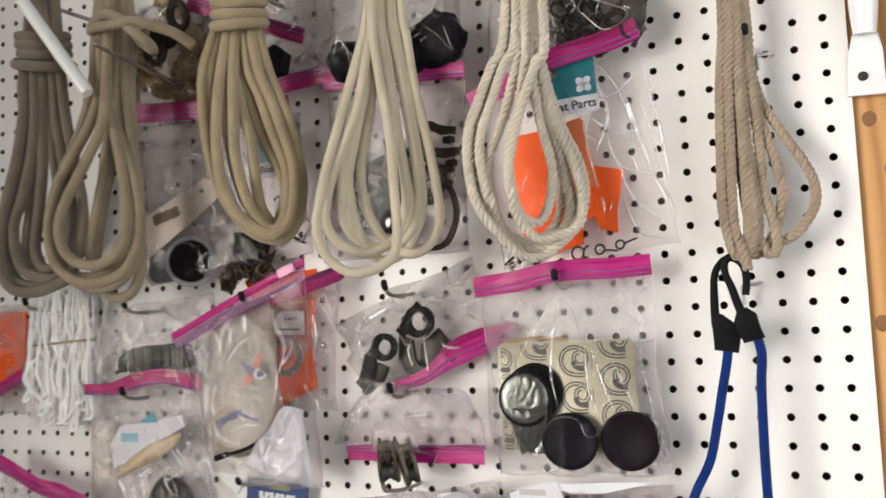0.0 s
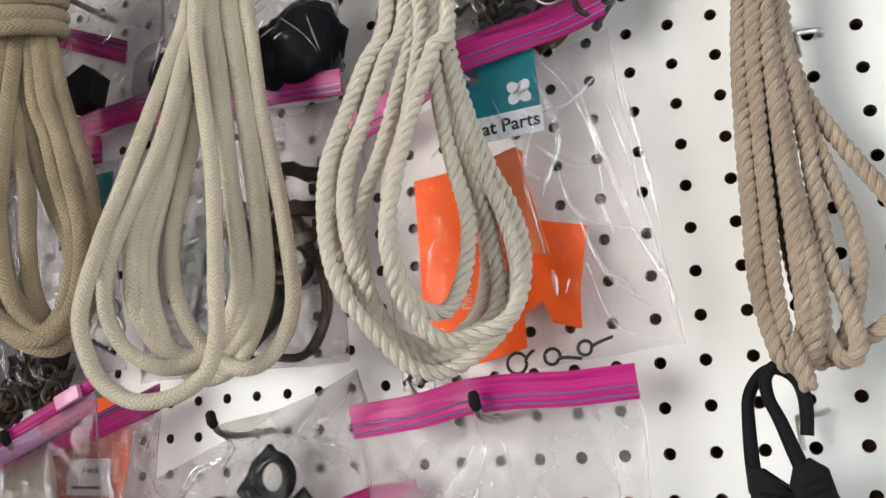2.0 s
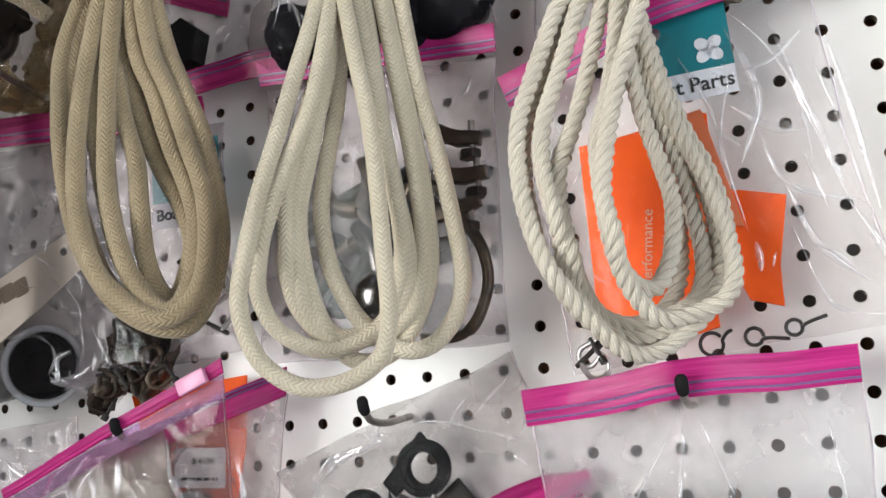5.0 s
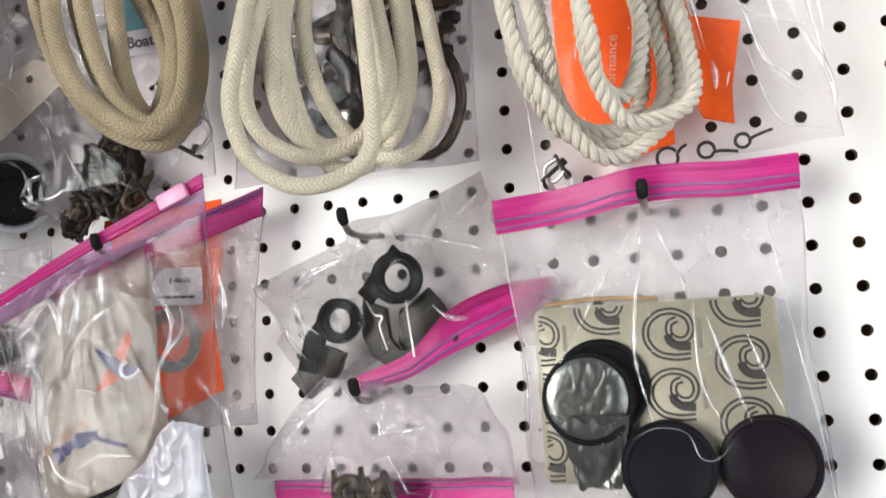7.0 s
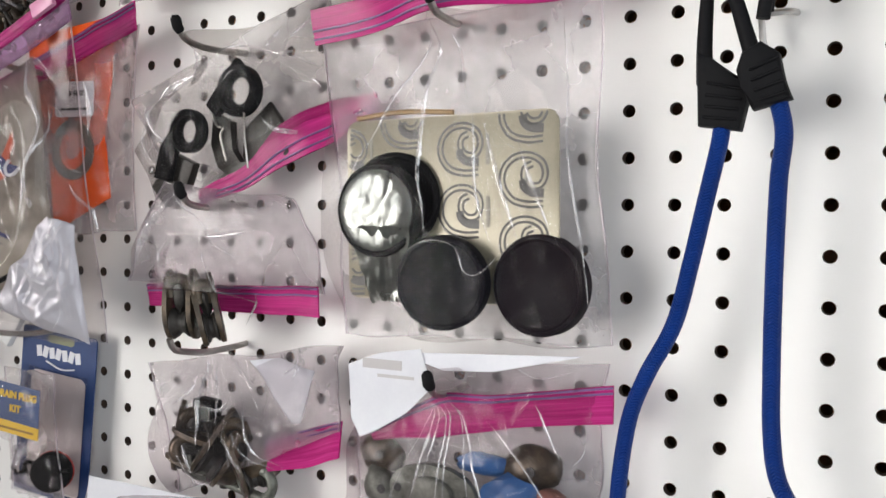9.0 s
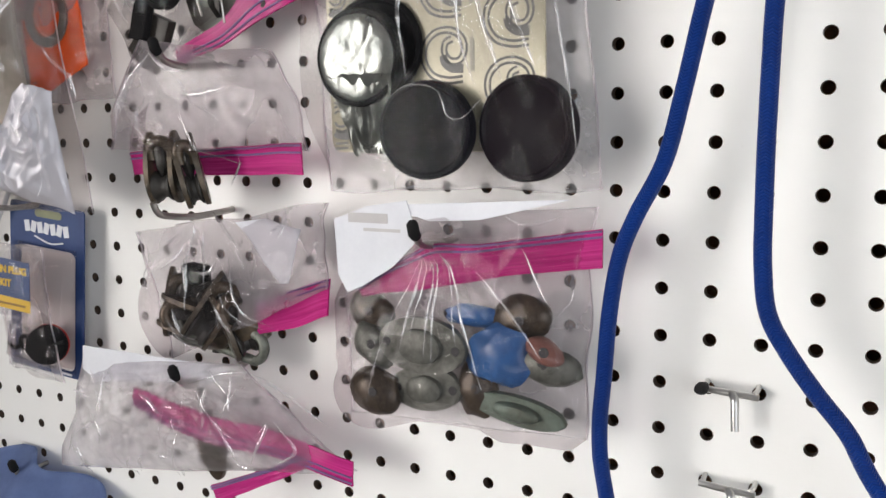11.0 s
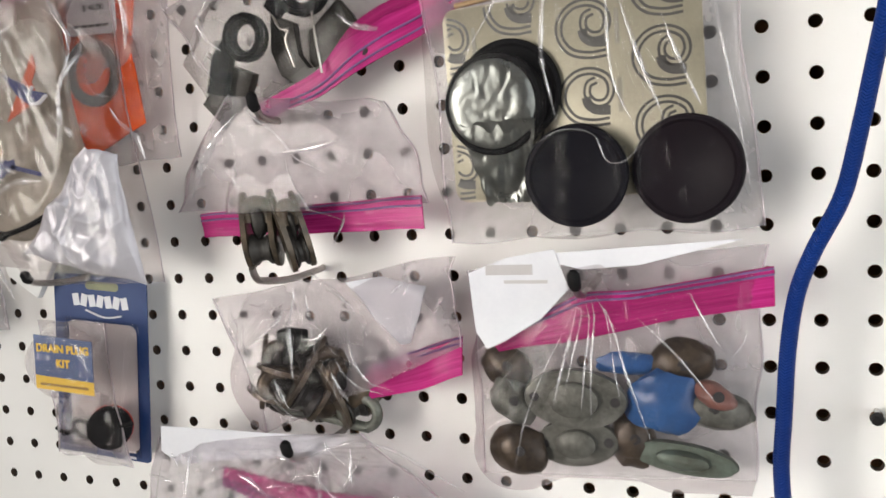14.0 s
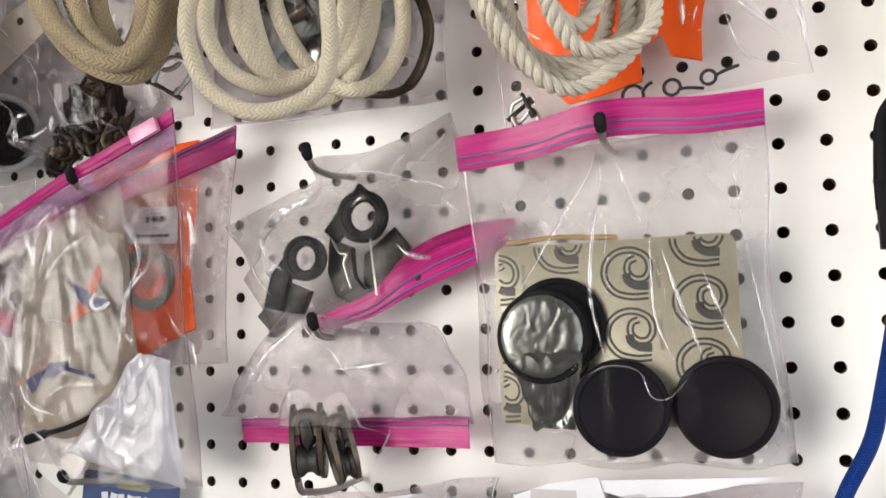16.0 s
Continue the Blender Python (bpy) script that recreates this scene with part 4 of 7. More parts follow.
cotton.append(strand(cotton_neck, 345, 265, 84, 214, 254, 88, 177, 241, 91, 143, 229, 95, 120, 227, 98, 94, 230, 102, 72, 232, 94, 52, 241, 84, 31, 251, 75, 18, 268, 66, 12, 285, 58, 23, 293, 50, 38, 295, 42, 63, 294, 43, 91, 289, 46, 124, 281, 49, 161, 277, 53, 194, 277, 56, 222))
rope_coil("coil of white three-strand cotton rope", cotton, cotton_neck, 345, 0.0047, ROPE_COTTON, 0.0195, (306, 22, 17), 3)
cream_neck, cream = (147, 0, -88), []
cream.append(strand(cream_neck, 345, 119, 94, 249, 113, 104, 208, 104, 114, 165, 97, 124, 126, 92, 134, 96, 90, 144, 63, 86, 145, 42, 86, 141, 25, 93, 136, 8, 109, 132, -4, 124, 126, -6, 140, 119, -1, 151, 113, 11, 152, 107, 33, 150, 105, 58, 146, 102, 97, 142, 100, 138, 133, 97, 188, 126, 95, 247))
cream.append(strand(cream_neck, 345, 121, 92, 250, 120, 102, 200, 114, 112, 150, 101, 121, 113, 95, 131, 83, 89, 130, 65, 81, 119, 45, 87, 108, 26, 107, 100, 15, 126, 96, 17, 142, 91, 28, 151, 88, 53, 152, 87, 79, 144, 85, 131, 134, 84, 192, 127, 83, 252))
cream.append(strand(cream_neck, 345, 121, 90, 238, 114, 98, 185, 104, 105, 143, 97, 113, 109, 100, 120, 75, 96, 114, 57, 97, 104, 38, 107, 94, 23, 127, 90, 22, 148, 87, 34, 155, 83, 59, 149, 82, 97, 142, 81, 142, 135, 80, 208, 130, 79, 253))
cream.append(strand(cream_neck, 345, 122, 88, 242, 116, 94, 179, 106, 100, 134, 99, 107, 100, 101, 113, 76, 100, 107, 47, 105, 99, 31, 120, 90, 20, 144, 86, 24, 159, 83, 40, 162, 79, 66, 160, 79, 105, 152, 78, 158, 144, 78, 214, 137, 77, 252))
cream.append(strand(cream_neck, 345, 119, 80, 246, 116, 84, 168, 110, 89, 125, 107, 93, 94, 113, 98, 63, 123, 97, 39, 134, 92, 23, 150, 87, 12, 166, 82, 14, 178, 78, 29, 182, 74, 51, 178, 71, 78, 171, 71, 122, 159, 71, 177, 152, 71, 230, 149, 71, 251))
cream.append(strand(cream_neck, 345, 118, 84, 241, 115, 89, 195, 104, 94, 135, 97, 100, 94, 101, 105, 63, 106, 100, 36, 115, 93, 15, 127, 86, 7, 144, 82, 13, 157, 79, 31, 164, 75, 59, 163, 75, 96, 157, 74, 141, 147, 74, 204, 140, 73, 253))
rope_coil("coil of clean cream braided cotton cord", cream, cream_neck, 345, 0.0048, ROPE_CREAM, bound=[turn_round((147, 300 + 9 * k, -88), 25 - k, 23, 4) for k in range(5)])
tan_neck, tan = (-44, 0, -80, 0.36), []
tan.append(strand(tan_neck, 304, -89, 86, 238, -89, 90, 191, -81, 94, 149, -66, 98, 105, -47, 102, 74, -28, 98, 51, -5, 94, 38, 13, 89, 38, 25, 83, 58, 27, 76, 89, 23, 74, 119, 13, 73, 158, 0, 73, 190, -17, 72, 229))
tan.append(strand(tan_neck, 304, -61, 92, 230, -64, 98, 190, -62, 103, 150, -54, 109, 110, -36, 114, 74, -22, 110, 57, -3, 106, 43, 12, 101, 42, 23, 94, 57, 25, 87, 82, 21, 83, 117, 8, 82, 151, -7, 81, 189, -23, 80, 227))
tan.append(strand(tan_neck, 304, -49, 88, 229, -47, 92, 183, -43, 97, 137, -33, 101, 101, -18, 103, 68, -1, 99, 48, 11, 96, 48, 16, 90, 66, 15, 84, 95, 8, 80, 119, -8, 79, 157, -21, 79, 192, -37, 78, 231))
tan.append(strand(tan_neck, 304, -57, 78, 235, -50, 80, 209, -41, 83, 176, -30, 85, 147, -24, 88, 113, -22, 86, 85, -16, 83, 65, -6, 80, 54, 1, 77, 67, 4, 74, 90, -6, 70, 115, -24, 70, 147, -38, 71, 185, -48, 71, 218, -53, 72, 236))
tan.append(strand(tan_neck, 304, -63, 82, 234, -61, 86, 173, -50, 89, 125, -35, 93, 85, -20, 91, 62, -6, 88, 50, 7, 84, 57, 14, 79, 82, 9, 74, 112, -5, 74, 152, -19, 74, 196, -31, 74, 231))
tan.append(strand(tan_neck, 304, -83, 80, 239, -85, 83, 190, -80, 87, 145, -65, 90, 104, -47, 91, 70, -26, 87, 50, -6, 84, 43, 9, 78, 52, 17, 72, 77, 16, 68, 106, 8, 69, 139, -6, 69, 177, -24, 70, 231))
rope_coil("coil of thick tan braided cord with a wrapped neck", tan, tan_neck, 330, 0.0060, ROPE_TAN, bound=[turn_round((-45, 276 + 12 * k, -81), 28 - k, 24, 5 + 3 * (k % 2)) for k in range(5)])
hemp_neck, hemp = (455, 0, -40), []
hemp.append(strand(hemp_neck, 330, 452, 46, 202, 448, 47, 160, 445, 48, 118, 443, 49, 72, 442, 50, 34, 445, 49, 9, 450, 48, -8, 458, 47, -7, 462, 46, 20, 462, 46, 64, 462, 46, 109, 462, 46, 158, 464, 46, 200))
hemp.append(strand(hemp_neck, 330, 458, 48, 200, 454, 48, 152, 452, 48, 104, 451, 48, 65, 450, 48, 28, 453, 47, -1, 460, 46, -6, 466, 45, 7, 467, 44, 39, 463, 44, 78, 462, 44, 120, 463, 44, 169, 464, 44, 201))
hemp.append(strand(hemp_neck, 330, 463, 42, 202, 464, 41, 153, 465, 41, 104, 464, 40, 65, 467, 40, 33, 469, 39, 8, 476, 38, -8, 484, 38, -3, 482, 37, 19, 476, 36, 46, 475, 37, 78, 473, 38, 120, 469, 39, 163, 468, 40, 202))
hemp.append(strand(hemp_neck, 330, 456, 38, 204, 451, 37, 140, 447, 37, 75, 448, 36, 23, 456, 35, -3, 469, 34, -7, 481, 32, 7, 490, 31, 38, 489, 30, 64, 483, 31, 88, 476, 32, 115, 471, 34, 154, 470, 36, 203))
hemp.append(strand(hemp_neck, 330, 463, 34, 205, 459, 33, 140, 458, 33, 74, 462, 32, 22, 472, 32, 2, 487, 30, 2, 503, 29, 12, 515, 28, 30, 517, 27, 49, 509, 26, 71, 492, 27, 101, 477, 29, 132, 471, 30, 166, 471, 32, 204))
hemp.append(strand(hemp_neck, 330, 455, 40, 204, 451, 41, 155, 448, 41, 106, 447, 42, 61, 446, 42, 23, 451, 41, -3, 459, 40, -9, 468, 39, 2, 470, 38, 33, 467, 38, 65, 464, 39, 105, 464, 39, 147, 466, 40, 202))
rope_coil("coil of brown hemp three-strand rope", hemp, hemp_neck, 330, 0.0047, ROPE_HEMP, 0.0172, (305, 16, 12), 3, ((454, -50, 5), (457, -51, -9), (460, -52, -21)))
drab_neck, drab = (-204, 0, -96), []
drab.append(strand(drab_neck, 380, -225, 100, 291, -224, 102, 236, -236, 105, 192, -258, 108, 157, -283, 110, 122, -295, 112, 82, -296, 110, 49, -284, 109, 24, -255, 108, 8, -227, 105, 5, -194, 101, 15, -176, 98, 45, -175, 96, 81, -182, 96, 122, -200, 96, 164, -218, 96, 207, -227, 96, 259))
drab.append(strand(drab_neck, 380, -207, 108, 285, -208, 111, 223, -213, 114, 179, -235, 117, 137, -259, 119, 102, -273, 119, 71, -267, 117, 43, -247, 116, 28, -219, 112, 24, -194, 108, 38, -186, 104, 65, -189, 104, 113, -201, 103, 163, -215, 103, 206, -215, 102, 255))
drab.append(strand(drab_neck, 380, -207, 92, 286, -214, 92, 208, -226, 92, 168, -233, 92, 119, -248, 91, 68, -254, 90, 39, -233, 88, 18, -208, 86, 36, -197, 85, 68, -199, 84, 117, -207, 86, 175, -213, 87, 234, -214, 88, 284))
drab.append(strand(drab_neck, 380, -240, 94, 295, -243, 96, 236, -261, 99, 180, -284, 101, 140, -298, 104, 100, -300, 103, 54, -279, 101, 16, -242, 100, 0, -207, 96, 4, -184, 92, 31, -184, 88, 75, -186, 88, 131, -194, 89, 181, -202, 89, 231, -201, 90, 285))
drab.append(strand(drab_neck, 380, -207, 84, 288, -213, 84, 209, -225, 84, 149, -242, 84, 88, -253, 84, 32, -244, 83, 0, -220, 82, -13, -198, 81, -4, -187, 80, 27, -191, 79, 68, -195, 79, 125, -198, 80, 175, -200, 81, 229, -196, 82, 287))
drab.append(strand(drab_neck, 380, -239, 90, 296, -254, 92, 213, -280, 94, 157, -300, 97, 109, -303, 97, 59, -279, 96, 20, -240, 94, 12, -207, 90, 26, -195, 86, 60, -196, 84, 100, -202, 86, 158, -211, 87, 208, -210, 88, 287))
rope_coil("coil of drab braided cord bound with a half hitch", drab, drab_neck, 380, 0.0060, ROPE_DRAB, tail=((-229, -78, 299), (-246, -92, 300), (-226, -110, 296), (-194, -124, 289), (-168, -130, 285), (-151, -128, 285), (-133, -118, 280), (-116, -102, 273), (-104, -84, 261)),
          bound=[glide([V(*p) for p in ((-239, -100, 302), (-215, -116, 303), (-192, -124, 302), (-172, -127, 292), (-153, -126, 275), (-139, -118, 261), (-148, -102, 260), (-181, -84, 280), (-218, -76, 305), (-243, -82, 312))], 8, True)])
grey_neck, grey = (-333, 0, -92), []
grey.append(strand(grey_neck, 370, -341, 108, 255, -342, 107, 214, -354, 106, 161, -372, 105, 115, -385, 104, 68, -384, 103, 27, -366, 102, 5, -332, 102, -1, -296, 101, 6, -271, 100, 21, -256, 99, 78, -267, 98, 139, -283, 97, 194, -293, 96, 250))
grey.append(strand(grey_neck, 370, -328, 104, 254, -328, 103, 213, -335, 102, 159, -351, 101, 113, -366, 100, 81, -364, 99, 47, -350, 98, 25, -323, 97, 16, -297, 96, 19, -283, 95, 74, -291, 94, 142, -304, 93, 198, -309, 92, 254))
grey.append(strand(grey_neck, 370, -320, 98, 254, -325, 97, 214, -323, 96, 159, -327, 96, 112, -335, 95, 65, -336, 94, 45, -325, 93, 27, -310, 92, 30, -300, 91, 63, -303, 90, 110, -312, 90, 159, -320, 89, 215, -324, 88, 257))
grey.append(strand(grey_neck, 370, -347, 96, 259, -348, 95, 203, -363, 94, 150, -383, 94, 97, -391, 93, 56, -383, 92, 21, -348, 91, 8, -312, 90, 12, -286, 89, 28, -278, 88, 74, -287, 88, 129, -302, 87, 185, -310, 86, 256))
grey.append(strand(grey_neck, 370, -337, 90, 259, -338, 89, 189, -346, 89, 128, -358, 88, 67, -359, 88, 40, -343, 87, 23, -314, 86, 25, -302, 86, 63, -302, 85, 124, -311, 85, 180, -319, 84, 257))
grey.append(strand(grey_neck, 370, -353, 88, 261, -351, 87, 198, -362, 87, 144, -381, 86, 90, -394, 86, 49, -379, 85, 17, -345, 85, 7, -313, 84, 16, -290, 84, 49, -288, 83, 109, -301, 83, 172, -312, 82, 257))
bound = [turn_round((-327, 309, -92), 27, 25, 10), turn_round((-326, 298, -92), 28, 25, 12), turn_round((-324, 287, -92), 27, 24, 11), turn_round((-325, 273, -92), 36, 27, 16)]
rope_coil("coil of grey-brown weathered braided cord", grey, grey_neck, 370, 0.0064, ROPE_GREY, bound=bound)
for rx, rz, reach in ((276, 342, 90), (131, 342, 140), (-36, 328, 125), (461, 328, 62), (-198, 376, 120), (-333, 366, 112)):
    peg_hook(rx, rz, reach, wire=2.8)
peg_hook(470, 192, 44, 12)

# ---- small wire pegs in the board's right half ----
for px, pz, drop in ((483, 176, 17), (458, -32, 19)):
    peg = thing("wire_peg", "bright bent wire peg", "hook", V(px, 0, pz), "wire pegs")
    bm = bmesh.new()
    tube(bm, glide([V(px + 7, 9, pz + 1), V(px + 7, -3, pz), V(px + 4, -11, pz - 1), V(px - 6, -15, pz - 2), V(px - 7, -17, pz - 5), V(px - 6, -18, pz - drop)], 6), 0.0017, 8)
    part("wire", bm, STEEL, peg)


# ---- bungee cord ----
def bungee():
    ob = thing("bungee_cord", "blue braided bungee cord with black plastic hooks", "bungee cord", V(447, -20, -10), "")
    b = bmesh.new()
    line = glide([V(437, -36, -84), V(436, -37, -97), V(430, -38, -126), V(424, -38, -154), V(416, -38, -186), V(403, -38, -212), V(395, -38, -233), V(390.5, -38, -260), V(388, -38, -293),
                  V(386, -38, -324), V(389, -38, -352), V(404, -36, -420), V(440, -32, -470), V(500, -30, -478), V(545, -30, -440), V(538, -34, -375), V(510, -38, -324), V(501, -38, -307), V(487, -38, -290), V(474, -38, -272),
                  V(465, -38, -255), V(462, -38, -233), V(461.5, -38, -207), V(461.5, -38, -178), V(462, -38, -146), V(463, -39, -116), V(465, -40, -95), V(462, -42, -78)], 8)
    tube(b, line, 0.0041, 12)
    part("cord", b, BLUE_CORD, ob, smooth="all")
    # two open hooks with ribbed sockets, one before the other
    for y, sock, arm, ribs in (
            (-32, ((425, -54), (431, -60), (450, -71), (448.5, -78), (445.5, -93), (426, -90)), ((428.5, -70), (428, -54), (428.5, -37), (429.5, -25), (433, -17), (439, -11), (446, -10), (453, -15), (456, -24), (456, -38)),
             ((439, -72, 18, -14), (438, -77, 17, -10), (437, -82, 16, -8), (436.5, -87, 16, -7))),
            (-40, ((447, -58), (455, -53.5), (463, -59), (465.5, -71), (469, -80), (452, -84.5), (447, -74), (444.5, -66)), ((453.5, -66), (448.5, -50), (444, -35), (440, -24), (440, -14), (446, -8.5), (452.5, -12), (456, -20), (457, -30), (455.5, -43)),
             ((457, -64, 14, 22), (458, -69, 14, 20), (459.5, -74, 14, 18), (460.5, -79, 14, 16)))):
        b = bmesh.new()
        pts = glide([V(px, y - 5, pz) for px, pz in arm], 7)
        tube(b, pts, [0.0041 - 0.0009 * min(1, i / 18) for i in range(len(pts))], 12)
        hook = part("hook", b, BLACK, ob, "black plastic open hook")
        b = bmesh.new()
        plate(b, [(px / 1000, pz / 1000) for px, pz in sock][::-1], 0.012, Matrix.Translation(V(0, y + 2, 0)) @ FRONT, 0.0022)
        part("socket", b, BLACK, hook, "flat black socket")
        for rx, rz, long, lean in ribs:
            b = bmesh.new()
            box(b, (long / 1000, 0.0015, 0.0016), Matrix.Translation(V(rx, y - 10.4, rz)) @ pose(0, 0, 0, 0, -lean, 0), 0.0005, 1)
            part("rib", b, BLACK, hook)
    return ob


bungee()


# ---- white bracket on the stud ----
def bracket():
    ob = thing("wall_bracket", "white enamelled tube bracket screwed to the stud", "bracket", V(570, -4, 140))
    b = bmesh.new()
    line = glide([V(566, -9, 180), V(566.5, -12, 204), V(567, -15, 244), V(568, -18, 424)], 8)
    n = len(line)
    tube(b, line, [0.0095 + 0.0025 * min(1, i / 8) for i in range(n)], 20)
    part("arm", b, WHITE_METAL, ob)
    b = bmesh.new()
    out = [(-0.0155, -0.018), (0.0155, -0.0185), (0.0145, 0.0), (0.0135, 0.022), (0.0105, 0.036), (-0.0105, 0.036), (-0.0135, 0.022), (-0.0145, 0.0)]
    plate(b, out, 0.0045, at(565, -1.0, 145, -2), 0.0014)
    part("flattened_end", b, WHITE_METAL, ob)
    b = bmesh.new()
    lathe(b, ((0.0003, 0.0), (0.0042, 0.0), (0.0042, 0.0010), (0.0030, 0.0022), (0.0006, 0.0026)), at(562, -5.5, 143.5), 20)
    screw = part("screw", b, GUNMETAL, ob, "dark flat screw head")
    return ob


bracket()

# things that stand behind the stud, low down
bm = bmesh.new()
lump(bm, (0.06, 0.03, 0.07), Matrix.Translation((0.665, 0.05, -0.175)), 3, 0.05)
red = tagged(put("red_bundle", bm, RED), "bright red bundle leaning behind the pine stud", "bundle")
slab("sill_block", (0.3, 0.085, 0.04), (0.745, 0.052, -0.27), PINE, "short pine sill block under the red bundle", "blocking", 0.001)


# ---- what the bags hold ----
def cap(x, y, z, r, material, tilt=0, yaw=0):
    ob = thing("port_cover", "round black plastic port cover inside the clear bag" if x != 251 else "round cover wrapped in dark crinkled foil", "cover", V(x, y, z), "black port covers")
    b = bmesh.new()
    k = r / 1000
    lathe(b, ((k * 0.96, 0), (k, 0.001), (k, 0.009), (k * 0.97, 0.0102), (k * 0.90, 0.0106), (k * 0.86, 0.0092), (k * 0.84, 0.0088), (k * 0.02, 0.0086)), at(x, y, z, 0, tilt, yaw), 56)
    part("cover", b, material, ob)
    return ob


cap(292, -42, -170, 26, BLACK_GLOSS, 2, 8)
# faint plum in this cover's black stands in for a reddish reflection
cap(347, -33, -170, 27, plain("black_plastic_red_sheen", (0.013, 0.009, 0.012), (0.010, 0.008, 0.011), 0.42, bump=0.05, spec=0.05), 0, -6)
CRUSHED = plain("crinkled_dark_foil", (0.28, 0.29, 0.27), (0.13, 0.14, 0.135), 0.3, 0.9, scale=60, bump=0.16, dist=0.0022, fine=220)
wrapped = cap(251, -40, -131, 26.5, BLACK, 0, 1)
bm = bmesh.new()
grid = []
for jj in range(37):
    line = []
    for ii in range(37):
        u, v = ii / 18 - 1, jj / 18 - 1
        k = max(abs(u), abs(v)) / max(1e-6, math.hypot(u, v)) * 0.0236
        q = Vector((u * 2.2, v * 1.3, 4))
        line.append(bm.verts.new(at(250, -40, -131, 0, 1, 3) @ Vector((u * k, v * k, 0.0112 + 0.0007 * abs(noise.noise(q)) + 0.0004 * abs(noise.noise(q * 3.1)) - 0.002 * max(abs(u), abs(v)) ** 8))))
    grid.append(line)
for g, h in zip(grid, grid[1:]):
    for ii in range(36):
        bm.faces.new((g[ii], g[ii + 1], h[ii + 1], h[ii]))
part("foil_face", bm, CRUSHED, wrapped, "dull silvery crinkled foil face")
bm = bmesh.new()
cols, rows_n, grid = 30, 34, []
for jj in range(rows_n + 1):
    vv, line = jj / rows_n, []
    for ii in range(cols + 1):
        uu = ii / cols
        px = lerp(lerp(233, 241, vv), lerp(274, 266, vv), uu) + 2.5 * noise.noise(Vector((vv * 5, 3, uu * 2)))
        pz = lerp(-140, -183, vv) + 3 * noise.noise(Vector((uu * 5, 9, 1)))
        q = Vector((px / 11, pz / 24, 2))
        line.append(bm.verts.new(V(px, lerp(-51.5, -39.5, vv ** 0.8) - 3.2 * abs(noise.noise(q)) - 1.5 * abs(noise.noise(q * 2.3)), pz)))
    grid.append(line)
for g, h in zip(grid, grid[1:]):
    for ii in range(cols):
        bm.faces.new((g[ii], h[ii], h[ii + 1], g[ii + 1]))
part("foil_skirt", bm, CRUSHED, wrapped, "crumpled silvery foil hanging below")
cap(257, -34, -125, 27, BLACK, 0, 10)


def ribbon(b, m, pts, left, right):
    """A flat printed band along a line, from left to right of it."""
    pts = glide([Vector((*p, 0)) for p in pts], 7)
    rows = []
    for i, p in enumerate(pts):
        t = (pts[min(i + 1, len(pts) - 1)] - pts[max(i - 1, 0)]).normalized()
        side = Vector((-t.y, t.x, 0))
        rows.append((b.verts.new(m @ (p + side * left)), b.verts.new(m @ (p + side * right))))
    for (a, c), (d, e) in zip(rows, rows[1:]):
        b.faces.new((a, c, e, d))


def swirl(b, m, s):
    """A printed curl: a double line that comes round from below, turns in to a ring, and a solid foot under it."""
    way = [(0.85, -0.88), (0.2, -0.90), (-0.45, -0.70), (-0.82, -0.15), (-0.75, 0.45), (-0.3, 0.86), (0.3, 0.92), (0.80, 0.66), (0.94, 0.20), (0.74, -0.18), (0.34, -0.20), (0.08, 0.10), (0.14, 0.46), (0.42, 0.60)]
    way = [(x * s, y * s) for x, y in way]
    ribbon(b, m, way, -0.15 * s, -0.05 * s)
    ribbon(b, m, way, 0.05 * s, 0.15 * s)
    ribbon(b, m, [(x * s, y * s) for x, y in ((0.02, 0.02), (0.10, -0.26), (0.40, -0.46), (0.88, -0.50))], -0.17 * s, 0.17 * s)


def foil_card():
    ob = thing("foil_card", "olive gold foil card printed with dark double-line curls", "card", V(290, -38, -130))
    m = at(288.5, -35, -130, 0.5, 1, -3)
    b = bmesh.new()
    plate(b, rounded(0.136, 0.104, 0.007), 0.0012, m, 0.0003)
    part("card", b, OLIVE_FOIL, ob)
    b = bmesh.new()
    for ix in range(4):
        for iz in range(4):
            x, z = -0.0685 + ix * 0.0385, 0.049 - iz * 0.034 - (0 if ix % 2 else 0.0165)
            if -0.060 < z < 0.06:
                swirl(b, m @ Matrix.Translation((x, z, 0.00135)), 0.0142)
    back = m.inverted()
    bmesh.ops.delete(b, geom=[f for f in b.faces if not (abs((back @ f.calc_center_median()).x) < 0.0655 and abs((back @ f.calc_center_median()).y) < 0.0505)], context='FACES')
    part("printed_curls", b, FOIL_INK, ob, "dark printed double-line curls", smooth=False)
    for ix in range(4):
        for iz in range(4):
            x, z = -0.0505 + ix * 0.0385, 0.049 - iz * 0.034 - (0 if ix % 2 else 0.0165)
            if abs(z) < 0.040 and x < 0.06:
                b = bmesh.new()
                box(b, (0.0022, 0.017, 0.0003), m @ Matrix.Translation((x, z, 0.0014)))
                part("print_bar", b, plain("faint_foil_print", (0.19, 0.175, 0.14), (0.24, 0.22, 0.17), 0.4), ob, smooth=False)
    b = bmesh.new()
    tube(b, glide([m @ Vector((-0.060, 0.0535, 0.001)), m @ Vector((-0.03, 0.0555, 0.002)), m @ Vector((0.005, 0.0535, 0.001))], 6), 0.0014, 6)
    part("tan_edge", b, AMBER, ob, "tan paper edge")
    return ob


